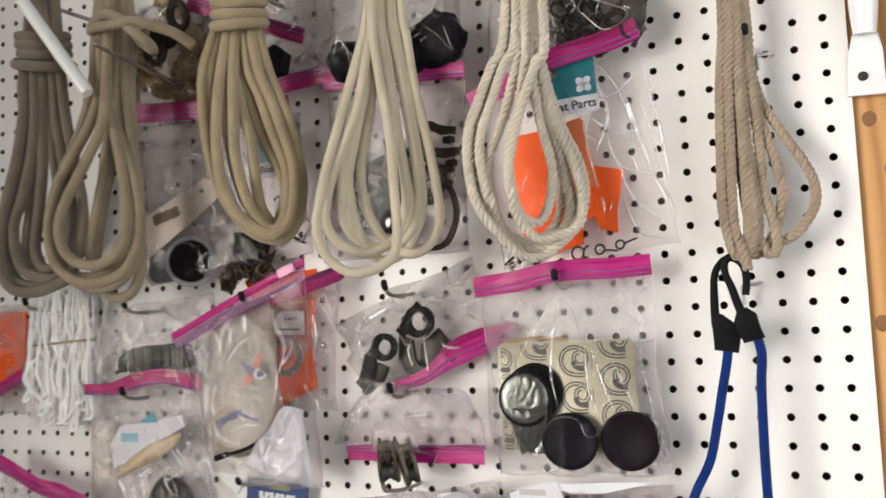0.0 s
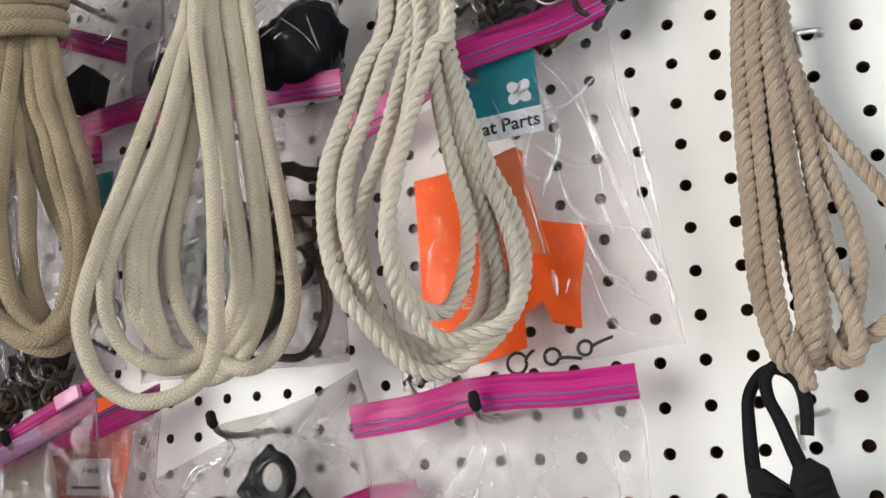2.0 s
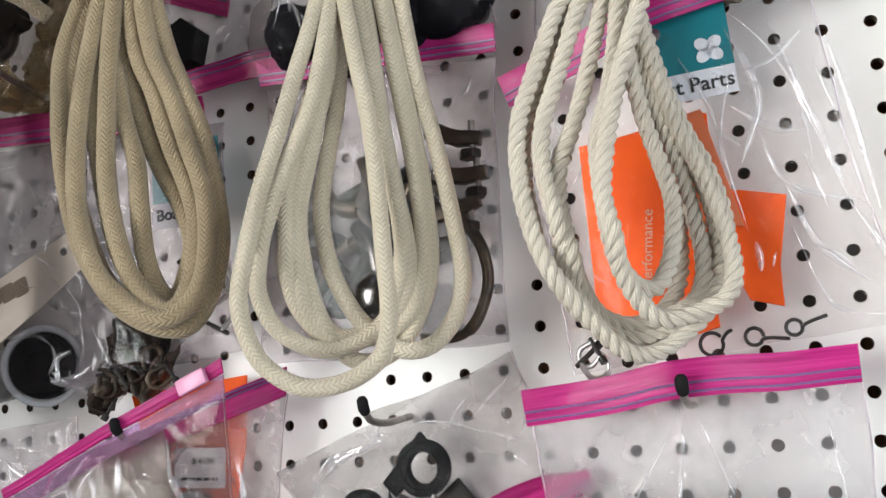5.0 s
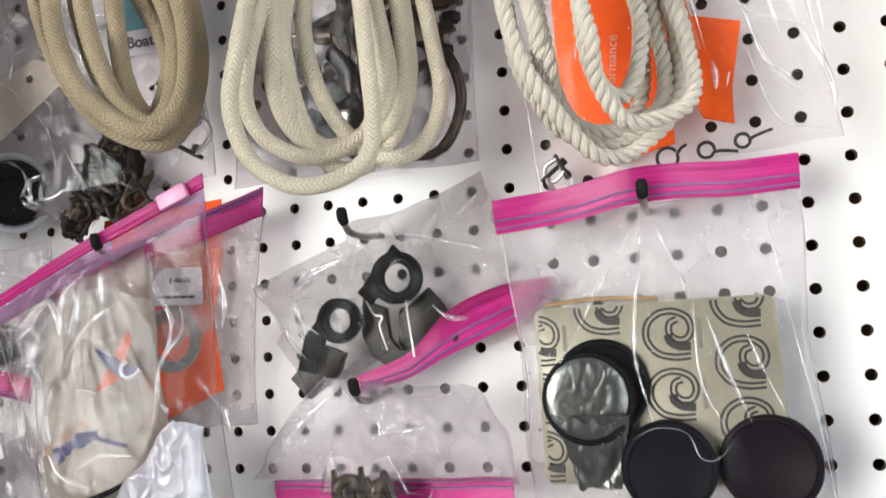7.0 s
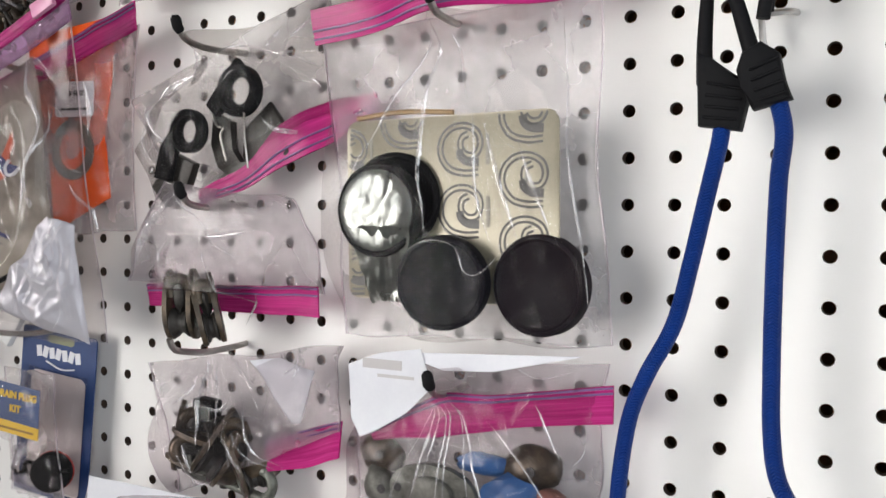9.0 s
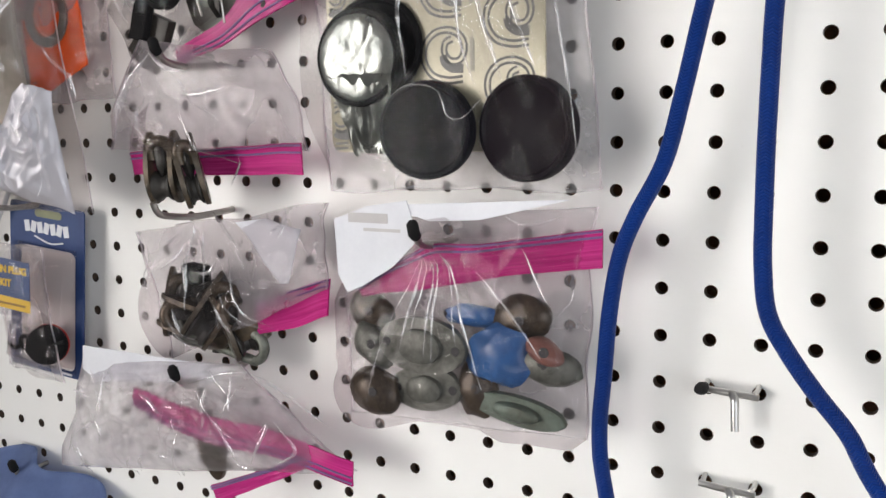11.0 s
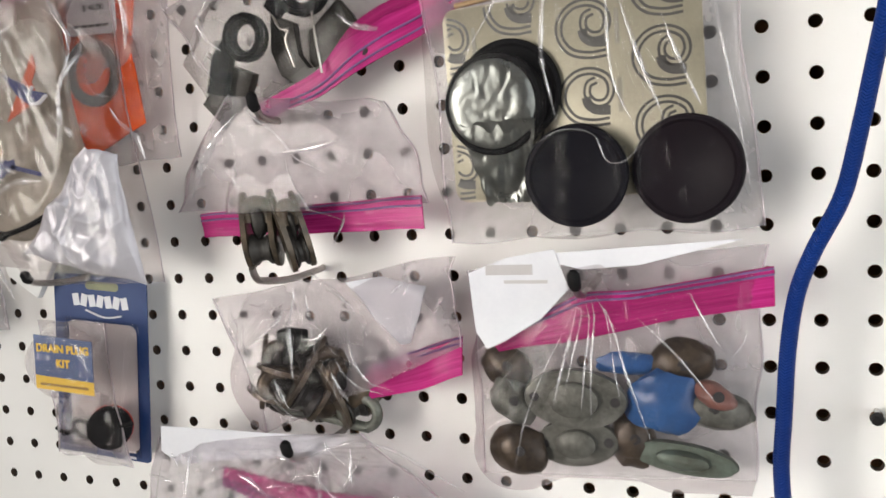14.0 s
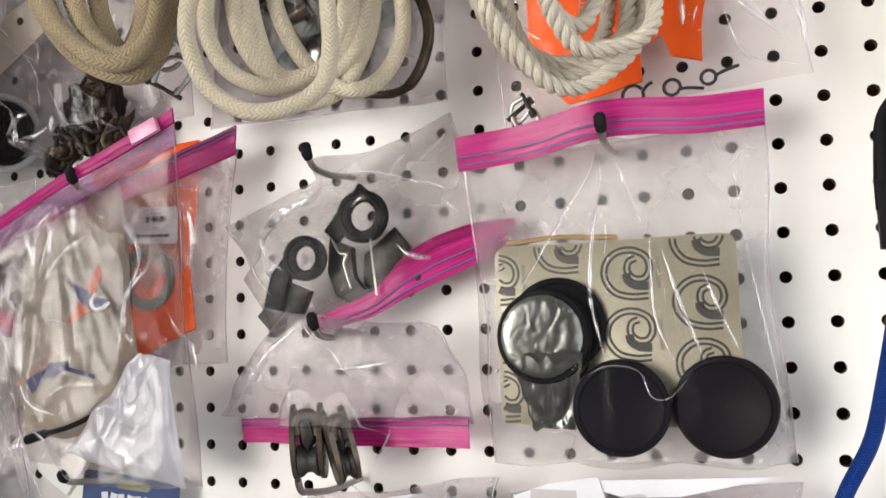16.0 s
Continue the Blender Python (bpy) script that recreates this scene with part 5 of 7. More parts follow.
foil_card()
def ring_clip(x, y, z, r, turn, material, label, heel=False):
    """A plastic ring with a two-armed clip below it."""
    ob = thing("ring_clip", label, "fitting", V(x, y, z), "ring clips")
    m = at(x, y, z, turn)
    b = bmesh.new()
    k = r / 1000
    lathe(b, ((k * 0.56, 0), (k, 0), (k * 1.02, 0.002), (k * 1.02, 0.0062), (k * 0.94, 0.0075), (k * 0.78, 0.0078), (k * 0.74, 0.0062), (k * 0.60, 0.0060), (k * 0.56, 0.0050), (k * 0.555, 0.0002)), m, 40)
    bmesh.ops.delete(b, geom=[f for f in b.faces if len(f.verts) > 4], context='FACES')
    part("ring", b, material, ob)
    b = bmesh.new()
    if heel:
        plate(b, [(0.004, 0.0155), (-0.001, 0.021), (-0.026, -0.008), (-0.018, -0.016), (-0.0105, -0.009), (-0.0102, 0.001), (-0.0075, 0.0085)][::-1], 0.0066, m @ pose(0, 0, 0, 0, 0, -turn) @ Matrix.Translation((0, 0, 0.0006)), 0.0009)
    else:
        plate(b, [(-k * 0.9, -k * 0.3), (-k * 0.55, -k * 0.2), (-k * 0.2, -k * 1.1), (k * 0.2, -k * 2.6), (-k * 0.7, -k * 2.9), (-k * 1.1, -k * 1.4)], 0.0055, m @ Matrix.Translation((0, 0, 0.0006)), 0.0009)
    part("arm", b, material, ob)
    return ob


ring_clip(95, -31, -79, 14.2, -31, BLACK, "dark plastic ring with a broad clip arm")
ring_clip(133, -25, -54, 16.5, 42, BLACK, "black plastic ring with a square heel", True)
clip = thing("shackle_plate", "dark olive bent plate with a bow", "fitting", V(140, -22, -85))
bm = bmesh.new()
plate(bm, [(0.108, -0.066), (0.124, -0.073), (0.124, -0.092), (0.131, -0.101), (0.142, -0.098), (0.146, -0.108), (0.128, -0.113), (0.112, -0.103), (0.106, -0.088)][::-1], 0.006, Matrix.Translation(V(0, -20, 0)) @ FRONT, 0.001)
part("bow", bm, OLIVE_PLASTIC, clip)
bm = bmesh.new()
plate(bm, [(0.130, -0.078), (0.151, -0.061), (0.160, -0.072), (0.171, -0.093), (0.137, -0.107), (0.129, -0.096)][::-1], 0.004, Matrix.Translation(V(0, -17, 0)) @ FRONT, 0.0008)
part("plate", bm, OLIVE_PLASTIC, clip)
bm = bmesh.new()
plate(bm, rounded(0.036, 0.010, 0.003), 0.005, at(153, -21.5, -98, 24), 0.0006)
part("strap", bm, GUNMETAL, clip)
bm = bmesh.new()
tube(bm, glide([V(112, -31, -66), V(118, -33, -76), V(124, -34, -78), V(122, -34, -84), V(126, -33, -99)], 7), 0.0007, 6)
part("spring", bm, WIRE, clip, "thin bright spring wire")
bm = bmesh.new()
tube(bm, glide([V(139, -31, -66), V(141, -33, -82), V(143, -32, -104)], 7), 0.0007, 6)
part("spring", bm, WIRE, clip, "thin bright spring wire")
clip2 = thing("metal_clip", "dark olive flat clip with a square end", "fitting", V(72, -32, -112))
bm = bmesh.new()
plate(bm, [(0.057, -0.115), (0.079, -0.093), (0.096, -0.100), (0.090, -0.114), (0.070, -0.129)][::-1], 0.007, Matrix.Translation(V(0, -24, 0)) @ FRONT, 0.001)
part("body", bm, OLIVE_PLASTIC, clip2)
bm = bmesh.new()
tube(bm, [V(66, -32, -86), V(74, -33, -93), V(80, -33, -98)], 0.0017, 8)
part("pin", bm, STEEL, clip2)


def pulley(x, y, z, turn, yaw, size=1.0, gap=20):
    """A small tarnished block: two long cheeks side by side, a grooved wheel between them, a bolt and a bail over the top."""
    ob = thing("pulley_block", "small tarnished metal pulley block", "pulley", V(x, y, z), "pulley blocks")
    m, g = at(x, y, z, turn, 0, yaw), gap / 2000 * size
    side = pose(0, 0, 0, 0, 90, 0)
    out = [(0.0105 * size * math.cos(q) * (1 - 0.25 * math.sin(q)), 0.0255 * size * math.sin(q)) for q in [2 * math.pi * j / 28 for j in range(28)]]
    for s in (-g - 0.0032, g):
        b = bmesh.new()
        plate(b, out, 0.0032, m @ Matrix.Translation((s, 0, 0)) @ side, 0.0005)
        part("cheek", b, TARNISH, ob)
    b = bmesh.new()
    r = 0.0108 * size
    lathe(b, ((r, -g * 0.9), (r, -g * 0.7), (r * 0.74, -g * 0.25), (r * 0.74, g * 0.25), (r, g * 0.7), (r, g * 0.9)), m @ Matrix.Translation((0, -0.013 * size, 0)) @ side, 24)
    part("sheave", b, GUNMETAL, ob, "dark grooved wheel")
    b = bmesh.new()
    lathe(b, ((0.0036 * size, -g - 0.0036), (0.0036 * size, g + 0.0036)), m @ Matrix.Translation((0, -0.013 * size, 0.002)) @ side, 12)
    part("bolt", b, PEWTER, ob)
    b = bmesh.new()
    pts = glide([m @ Vector(p) for p in ((-g, 0.006 * size, 0.003), (-g * 0.9, 0.014 * size, 0.004), (-g * 0.3, 0.018 * size, 0.004), (g * 0.5, 0.017 * size, 0.003), (g, 0.011 * size, 0.002), (g, 0.004 * size, 0.002))], 6)
    tube(b, pts, 0.0044 * size, 10)
    part("bail", b, TARNISH, ob)
    b = bmesh.new()
    lump(b, (g * 0.95, 0.013 * size, 0.008 * size), m @ Matrix.Translation((0, 0.007 * size, 0)), x, 0.25, 3)
    part("swivel", b, GUNMETAL, ob)
    return ob


pulley(102, -47, -192, 3, 16, 0.9, 15)
pulley(124, -48, -194, 13, 40, 0.9, 9)

# heap of blocks and shackles
pulley(104, -32, -292, 75, 20, 0.95, 16)
pulley(122, -32, -286, -35, 35, 1.0, 14)
pulley(136, -26, -294, 20, 55, 0.95, 13)
pulley(92, -28, -284, -8, 30, 0.95, 15)


def shackle(x, y, z, turn, r=11, yaw=0, thick=2.6, material=None, long=1.5):
    """A U-shaped bow with a cross pin."""
    ob = thing("shackle", "tarnished metal bow shackle", "shackle", V(x, y, z), "shackles")
    m = at(x, y, z, turn, 0, yaw)
    k = r / 1000
    b = bmesh.new()
    pts = [(-k * 0.8, k * long, 0)] + [(k * math.cos(q), k * math.sin(q), 0) for q in [math.pi * (1 + j / 8) for j in range(9)]] + [(k * 0.8, k * long, 0)]
    tube(b, glide([m @ Vector(p) for p in pts], 5), thick / 1000, 10)
    part("bow", b, material or TARNISH, ob)
    b = bmesh.new()
    tube(b, [m @ Vector((-k * 1.25, k * long, 0)), m @ Vector((k * 1.25, k * long, 0))], thick / 1000 * 0.9, 10)
    lathe(b, ((thick / 1000 * 1.6, -0.002), (thick / 1000 * 1.6, 0.002)), m @ Matrix.Translation((k * 1.25, k * long, 0)) @ pose(0, 0, 0, 0, 90, 0), 10)
    part("pin", b, GUNMETAL, ob)
    return ob


for hx, hz, ht, hy in ((92, -300, 30, 10), (118, -280, 15, 65), (138, -288, -20, 30)):
    shackle(hx, -26 - hx % 9, hz, ht, 8, hy, 2.8, (TARNISH, GUNMETAL, GUNMETAL)[hx % 3], 1.3)
for k in range(6):
    strip = thing("bent_strip", "thin curved bright steel strip in the heap", "strip", V(92, -36, -298), "bent steel strips")
    bm = bmesh.new()
    line = glide([V(84 + 3 * k, -34 - k, -280 - 2 * k), V(88 + 4 * k, -39 - k, -294 - k), V(98 + 3.5 * k, -38 - k, -306 + k), V(112 + 2 * k, -34, -311 + 2 * k)], 6)
    tube(bm, line, 0.0011, 6)
    part("strip", bm, PEWTER if k % 3 else STEEL, strip)
for lx, ly, lz, ax, az, ls in ((102, -22, -290, 23, 21, 21), (130, -22, -289, 18, 20, 22), (116, -24, -300, 26, 13, 23), (92, -22, -296, 15, 17, 24), (142, -20, -296, 14, 14, 25)):
    piece = thing("block_body", "dark tarnished metal block body in the bag", "fitting", V(lx, ly, lz), "dark block bodies")
    bm = bmesh.new()
    lump(bm, (ax / 1000, 0.010, az / 1000), Matrix.Translation(V(lx, ly, lz)), ls, 0.35)
    part("body", bm, TARNISH if ls != 22 else GUNMETAL, piece)
stub = thing("rubber_stub", "black rubber stub among the metal blocks", "stub", V(102, -26, -267))
bm = bmesh.new()
box(bm, (0.017, 0.012, 0.022), Matrix.Translation(V(103, -26, -268)) @ pose(0, 0, 0, 0, 4, 0), 0.002)
part("body", bm, RUBBER, stub)
shackle(148, -24, -309, 82, 9, 0, 3.4, PEWTER, 3.4)


def fairlead(x, y, z, a, bb, turn, material, label, holes=True, yaw=0):
    """A flat oval deck fitting with two screw holes."""
    ob = thing("deck_fitting", label, "fitting", V(x, y, z), "deck fittings")
    m = at(x, y, z, turn, 0, yaw)
    b = bmesh.new()
    o = [(p / 1000, q / 1000) for p, q in oval(a, bb, 40)]
    plate(b, o, 0.005, m, 0.0015)
    part("plate", b, material, ob)
    b = bmesh.new()
    lathe(b, ((bb * 0.00062, 0.0052), (bb * 0.0006, 0.008), (bb * 0.00045, 0.0095), (bb * 0.0001, 0.0098)), m @ Matrix.Diagonal((a / bb * 0.8, 1, 1, 1)), 30)
    part("boss", b, material, ob)
    if holes:
        for s in (-0.78, 0.78):
            b = bmesh.new()
            lathe(b, ((0.0027, 0.0049), (0.0027, 0.0053)), m @ Matrix.Translation((a * s / 1000, 0, 0)), 16)
            part("screw_hole", b, INK, ob)
    return ob


fairlead(284, -38, -289, 28, 16, -2, PEWTER, "grey-green oval deck plate with screw holes")
fairlead(282, -30, -316, 23, 13, 4, PEWTER, "grey oval plate behind another", True)
fairlead(338, -28, -322, 28, 8, -8, plain("verdigris", (0.15, 0.20, 0.16), (0.07, 0.075, 0.055), 0.5, 0.3, scale=70), "greenish narrow oval fitting", False)
for bx, by, bz, sx, sz, sd, bmat in ((250, -36, -321, 17, 14, 1, TARNISH), (242, -26, -276, 16, 12, 2, TARNISH), (247, -32, -294, 16, 11, 3, PEWTER), (337, -26, -273, 14, 19, 4, TARNISH),
                                     (311, -26, -314, 17, 12, 5, TARNISH), (352, -30, -294, 11, 22, 6, PEWTER), (355, -36, -286, 6, 11, 7, plain("pink_plastic", (0.30, 0.13, 0.10), (0.16, 0.075, 0.06), 0.4))):
    piece = thing("cleat", "small worn rounded deck cleat in the bag", "cleat", V(bx, by, bz), "worn cleats")
    bm = bmesh.new()
    lump(bm, (sx / 1000, 0.009, sz / 1000), Matrix.Translation(V(bx, by, bz)) @ pose(0, 0, 0, 0, sd * 17, 0), sd, 0.16)
    part("body", bm, bmat, piece)
    bm = bmesh.new()
    lathe(bm, ((0.0028, 0), (0.0028, 0.0006), (0.0015, 0.0006)), at(bx + 3, by - 8.6, bz + 2), 14)
    part("screw_hole", bm, INK, piece)
blue = thing("blue_scraper", "bright blue plastic piece in the bag", "plastic piece", V(336, -34, -288))
bm = bmesh.new()
lump(bm, (0.018, 0.007, 0.017), at(329, -36, -291, 12) @ pose(0, 0, 0, -90, 0, 0), 5, 0.32)
part("blade", bm, SKY_BLUE, blue)
bm = bmesh.new()
lump(bm, (0.016, 0.004, 0.007), Matrix.Translation(V(310, -30, -272)), 8, 0.3)
part("stem", bm, SKY_BLUE, blue)


# ---- papers, pouches and tags ----
def sheet(outline, m, material, name, label, category, curl=0.0, thick=0.0005, bars=()):
    """A thin card or pouch with its outline in metres; bars: (x, y, w, h, material) printed on it."""
    ob = thing(name, label, category, m.translation)
    b = bmesh.new()
    plate(b, outline, thick, m)
    if curl:
        bmesh.ops.triangulate(b, faces=[f for f in b.faces if len(f.verts) > 4])
        bmesh.ops.subdivide_edges(b, edges=b.edges, cuts=4, use_grid_fill=True)
        for v in b.verts:
            p = m.inverted() @ v.co
            p.z += curl * (p.x * p.x * 12 + 0.5 * noise.noise(p * 28) * 0.05)
            v.co = m @ p
    part("sheet", b, material, ob, smooth="all" if curl else False)
    for x, y, w, h, mat in bars:
        b = bmesh.new()
        box(b, (w, h, 0.0003), m @ Matrix.Translation((x, y, thick + 0.0002)))
        part("print_bar", b, mat, ob, smooth=False)
    return ob


# folded white label in the fittings bag
sheet([(-0.030, 0.006), (-0.008, 0.014), (0.018, 0.018), (0.025, -0.003), (0.009, -0.019), (-0.011, -0.031), (-0.022, -0.036), (-0.028, -0.026)], at(260, -45, -226, 0), PAPER, "label", "folded white label with grey print", "label", bars=(
    (-0.007, 0.0075, 0.026, 0.0055, plain("grey_print", (0.45, 0.42, 0.42), (0.4, 0.38, 0.38), 0.6)), (0.002, 0.001, 0.024, 0.0018, plain("pale_print", (0.5, 0.47, 0.47), (0.45, 0.43, 0.43), 0.6))))
sheet([(-0.020, 0.006), (0.090, 0.012), (0.040, 0.000), (0.010, -0.002)], at(282, -44, -217, 0), PAPER, "label", "thin white label edge along the bag's top", "label")
sheet([(-0.026, 0.010), (-0.004, 0.013), (0.026, 0.008), (0.022, -0.006), (0.012, -0.026), (0.006, -0.027), (-0.012, -0.012)], at(176, -36, -236, 0), PAPER, "label", "crumpled white paper label", "label", 0.3)
sheet([(-0.078, 0.013), (0.060, 0.013), (0.040, 0.000), (-0.020, -0.006), (-0.066, -0.012), (-0.080, -0.004)], at(86, -42, -332, 0), PAPER, "label", "folded white paper in the lowest bag", "label")

# orange pouch, teal tag and screw eyes
pouch_1 = thing("orange_pouch", "bright orange plastic pouch with a clear window", "pouch", V(308, -26, 60))
bm = bmesh.new()
plate(bm, [(-0.067, 0.045), (-0.048, 0.046), (-0.018, 0.050), (0.001, 0.055), (0.007, 0.052), (0.006, 0.009), (0.043, 0.000), (0.035, -0.038), (0.035, -0.060), (0.018, -0.055), (0.013, -0.041), (0.000, -0.048), (0.001, -0.068), (-0.021, -0.073), (-0.042, -0.077), (-0.056, -0.063), (-0.065, -0.043)][::-1], 0.0016, at(308, -20, 82, 0), 0.0004)
part("body", bm, ORANGE, pouch_1)
bm = bmesh.new()
plate(bm, [(-0.016, 0.052), (0.004, 0.058), (0.020, -0.012), (-0.012, -0.006)], 0.0012, at(308, -22, 79, 0), 0.0003)
part("flap", bm, plain("faded_orange_plastic", (0.72, 0.20, 0.08), (0.62, 0.16, 0.06), 0.4), pouch_1, "paler orange flap")
words("Performance", 0.0085, plain("pale_letters", (0.72, 0.45, 0.33), (0.7, 0.42, 0.3), 0.5), pouch_1, at(275, -22.2, 62, 84))
tag_1 = thing("hang_tag", "teal and white card hang tag on a hook", "tag", V(307, -38, 168))
mt = at(308, -37, 164, 3, 0, 4)
bm = bmesh.new()
plate(bm, [(-0.029, -0.026), (0.025, -0.026), (0.025, -0.010), (-0.029, -0.010)], 0.0006, mt)
part("white_strip", bm, PAPER, tag_1, smooth=False)
bm = bmesh.new()
plate(bm, [(-0.029, -0.010), (0.025, -0.010), (0.025, 0.026), (-0.029, 0.026)], 0.0006, mt)
part("teal_panel", bm, TEAL, tag_1, smooth=False)
words("Boat Parts", 0.0118, INK, tag_1, mt @ Matrix.Translation((-0.001, -0.0182, 0.0009)), bold=0.00015)
bm = bmesh.new()
for q in range(4):
    plate(bm, oval(0.0048, 0.0036, 14), 0.0002, mt @ Matrix.Translation((0.013, 0.001, 0.0008)) @ pose(0, 0, 0, 0, 0, 45 + 90 * q) @ Matrix.Translation((0.0042, 0, 0)))
part("leaf_print", bm, PAPER, tag_1, smooth=False)
bm = bmesh.new()
lathe(bm, ((0.0040, 0.0006), (0.0040, 0.0011), (0.0026, 0.0012)), mt @ Matrix.Translation((-0.015, 0.016, 0)), 20)
part("eyelet", bm, STEEL, tag_1, "small steel eyelet")


def screw_eye(x, y, z, turn, r=6.5, long=30):
    ob = thing("screw_eye", "grey steel screw eye in the bag", "screw eye", V(x, y, z), "screw eyes")
    m = at(x, y, z, turn)
    b = bmesh.new()
    k = r / 1000
    pts = [(k * math.cos(q), k * math.sin(q), 0.001 * j / 10) for j, q in enumerate([math.pi * (1.0 + 1.9 * j / 14) for j in range(15)])] + [(-k - 0.004, 0.0005, 0.001), (-k - long / 1000, 0.001, 0.001)]
    tube(b, glide([m @ Vector(p) for p in pts], 4), 0.0010, 8)
    part("eye", b, GUNMETAL, ob)
    return ob


screw_eye(304, -26, 5, 215, 6, 7)
screw_eye(326, -28, 7, 175, 4.5, 13)
screw_eye(346, -30, 10, -160, 4, 13)
shackle(240, -22, -2, 40, 7, 20, 1.6, STEEL, 1.1)
shackle(236, -24, 4, -60, 6, -20, 1.4, STEEL, 1.1)


# ---- the printed sail bag and what is with it ----
sail_bag = zip_bag("clear zip bag with a cream printed cloth and white foil", (-158, -56, -60), (21, -66, 0), (14, -30, -226), (-132, -30, -214),
        ((-166, -58, -56), (23, -72, 18), (-164, -57, -63), (22, -69, 9), dict(wave=0.6, seed=31, push=4, tracks=())), FILM_CLEAR,
        rear=CRISP, puff=12, seed=33, crumpled=14, creases=((((-47, -36), (-46, -48), (-45, -60)), 2.2), (((-60, -41), (-73, -52), (-77, -66)), 3.4), (((-89, -51), (-80, -66), (-78, -80)), 3.0), (((-63, -53), (-68, -72), (-75, -88)), 3.0), (((-35, -60), (-56, -73), (-71, -90)), 2.4), (((-20, -28), (-12, -52), (-2, -70), (-1, -85), (-6, -102)), 1.8), (((1, -60), (4, -80), (-5, -99), (-13, -138)), 1.6), (((24, -45), (26, -62), (22, -81)), 1.8), (((-95, -79), (-100, -95), (-93, -107)), 2.4), (((-85, -111), (-91, -131), (-87, -147)), 2.2), (((-7, -112), (-10, -125)), 2.4), (((2, -122), (3, -131)), 2.0), (((12, -114), (16, -133), (19, -148)), 2.0), (((-90, -153), (-81, -167), (-60, -175)), 2.2), (((-69, -163), (-50, -155), (-27, -155)), 2.0), (((-111, -39), (-96, -36), (-76, -32)), 1.8)), hook=(-61, -26, 66), bumps=((-62, -110, 52, 66, 78), (-30, -180, 46, 44, 66)), crumple=0.8, folds=1.1, heavy=0.5)
zip_strip(sail_bag, (-164, -57, -64), (22, -69, 8), (-161, -55, -73), (21, -66, -5), wave=0.6, seed=31, push=4, tracks=(), material=zip_plastic("lilac_zip_plastic", (0.55, 0.36, 0.50), 0.72))
slider = thing("zip_slider", "small clear pink zipper slider", "slider", V(5, -74, 8))
bm = bmesh.new()
box(bm, (0.022, 0.004, 0.010), Matrix.Translation(V(2, -73, 5)) @ pose(0, 0, 0, 0, -21, 0), 0.0012)
part("body", bm, plain("pale_pink_plastic", (0.75, 0.35, 0.52), (0.7, 0.3, 0.48), 0.3), slider)
zip_bag("clear zip bag with an orange pouch and a price label", (-120, -26, -34), (42, -26, -2), (20, -10, -146), (-110, -16, -150),
        ((-128, -28, -38), (45, -34, 12), (-126, -26, -54), (40, -28, -6), dict(wave=0.8, seed=37, tracks=(0.1, 0.24))), FILM_CLEAR,
        puff=6, seed=39, crumpled=10, crumple=1.0, heavy=0.3, bow=5)
cloth = thing("printed_cloth", "creased cream plastic bag printed with a red and blue star", "cloth", V(-62, -58, -110))
bm = pouch((-118, -46, -52), (-36, -52, -22), (-26, -44, -190), (-122, -42, -196), 12, 43, (-70, -20, 56), (), 0.3, 0.12, 100, -4, 2)
part("cloth", bm, [CREAM_FILM, CREAM_FILM], cloth, smooth="all")
ms = at(-48, -68, -92)
bm = bmesh.new()
plate(bm, [(0.0110, 0.0150), (0.0130, 0.0060), (0.0080, -0.0020), (0.0120, -0.0130), (-0.0160, -0.0250), (-0.0060, -0.0100), (0.0010, 0.0000)], 0.0004, ms)
part("red_print", bm, RED_PRINT, cloth, "faded red print", smooth=False)
bm = bmesh.new()
plate(bm, [(-0.0160, 0.0050), (0.0020, -0.0030), (0.0070, -0.0070), (0.0200, -0.0100), (0.0130, -0.0150), (0.0060, -0.0170), (-0.0030, -0.0110)], 0.0004, ms @ Matrix.Translation((0, 0, 0.0006)))
part("blue_print", bm, DEEP_BLUE, cloth, "dark blue print", smooth=False)
bm = bmesh.new()
tube(bm, glide([ms @ Vector((*p, 0.001)) for p in [(0.0090, -0.0050), (0.0050, -0.0100), (0.0070, -0.0150), (0.0130, -0.0150), (0.0190, -0.0110)]], 6), 0.0012, 6)
part("white_print", bm, PAPER, cloth)
for k in range(6):
    bm = bmesh.new()
    box(bm, (0.0059, 0.0105 - 0.0022 * (k % 3), 0.0003), at(-93.0 + k * 5.60, -68, -156.0 + k * 2.40 + 2 * math.sin(k * 0.6), 31.2 - 4 * k))
    part("logo_bar", bm, DEEP_BLUE, cloth, smooth=False)
bm = bmesh.new()
box(bm, (0.0257, 0.003, 0.0003), at(-53.5, -68, -148.0, -13.5))
part("logo_tail", bm, DEEP_BLUE, cloth, smooth=False)
for k in range(5):
    bm = bmesh.new()
    box(bm, (0.0060, 0.0034 - 0.001 * (k % 2), 0.0003), at(-103.0 + k * 7.25, -68, -154.0 + k * 4.50, 31.8))
    part("red_bar", bm, FADED_RED, cloth, smooth=False)
clipb = thing("black_clip", "slim black plastic clip below the cloth", "clip", V(-70, -52, -182))
bm = bmesh.new()
tube(bm, glide([V(-106, -58, -194), V(-92, -60, -190), V(-66, -58, -183), V(-36, -52, -168)], 8), [0.0034 if i < 10 else 0.0019 for i in range(25)], 10)
part("bar", bm, BLACK, clipb)
wclip = thing("white_clip", "white moulded plastic clip with a hole", "clip", V(-108, -26, -212))
bm = bmesh.new()
plate(bm, [(-0.024, 0.014), (0.024, 0.019), (0.025, -0.005), (0.005, -0.028), (-0.019, -0.010)], 0.006, at(-108, -22, -210, 4), 0.0016)
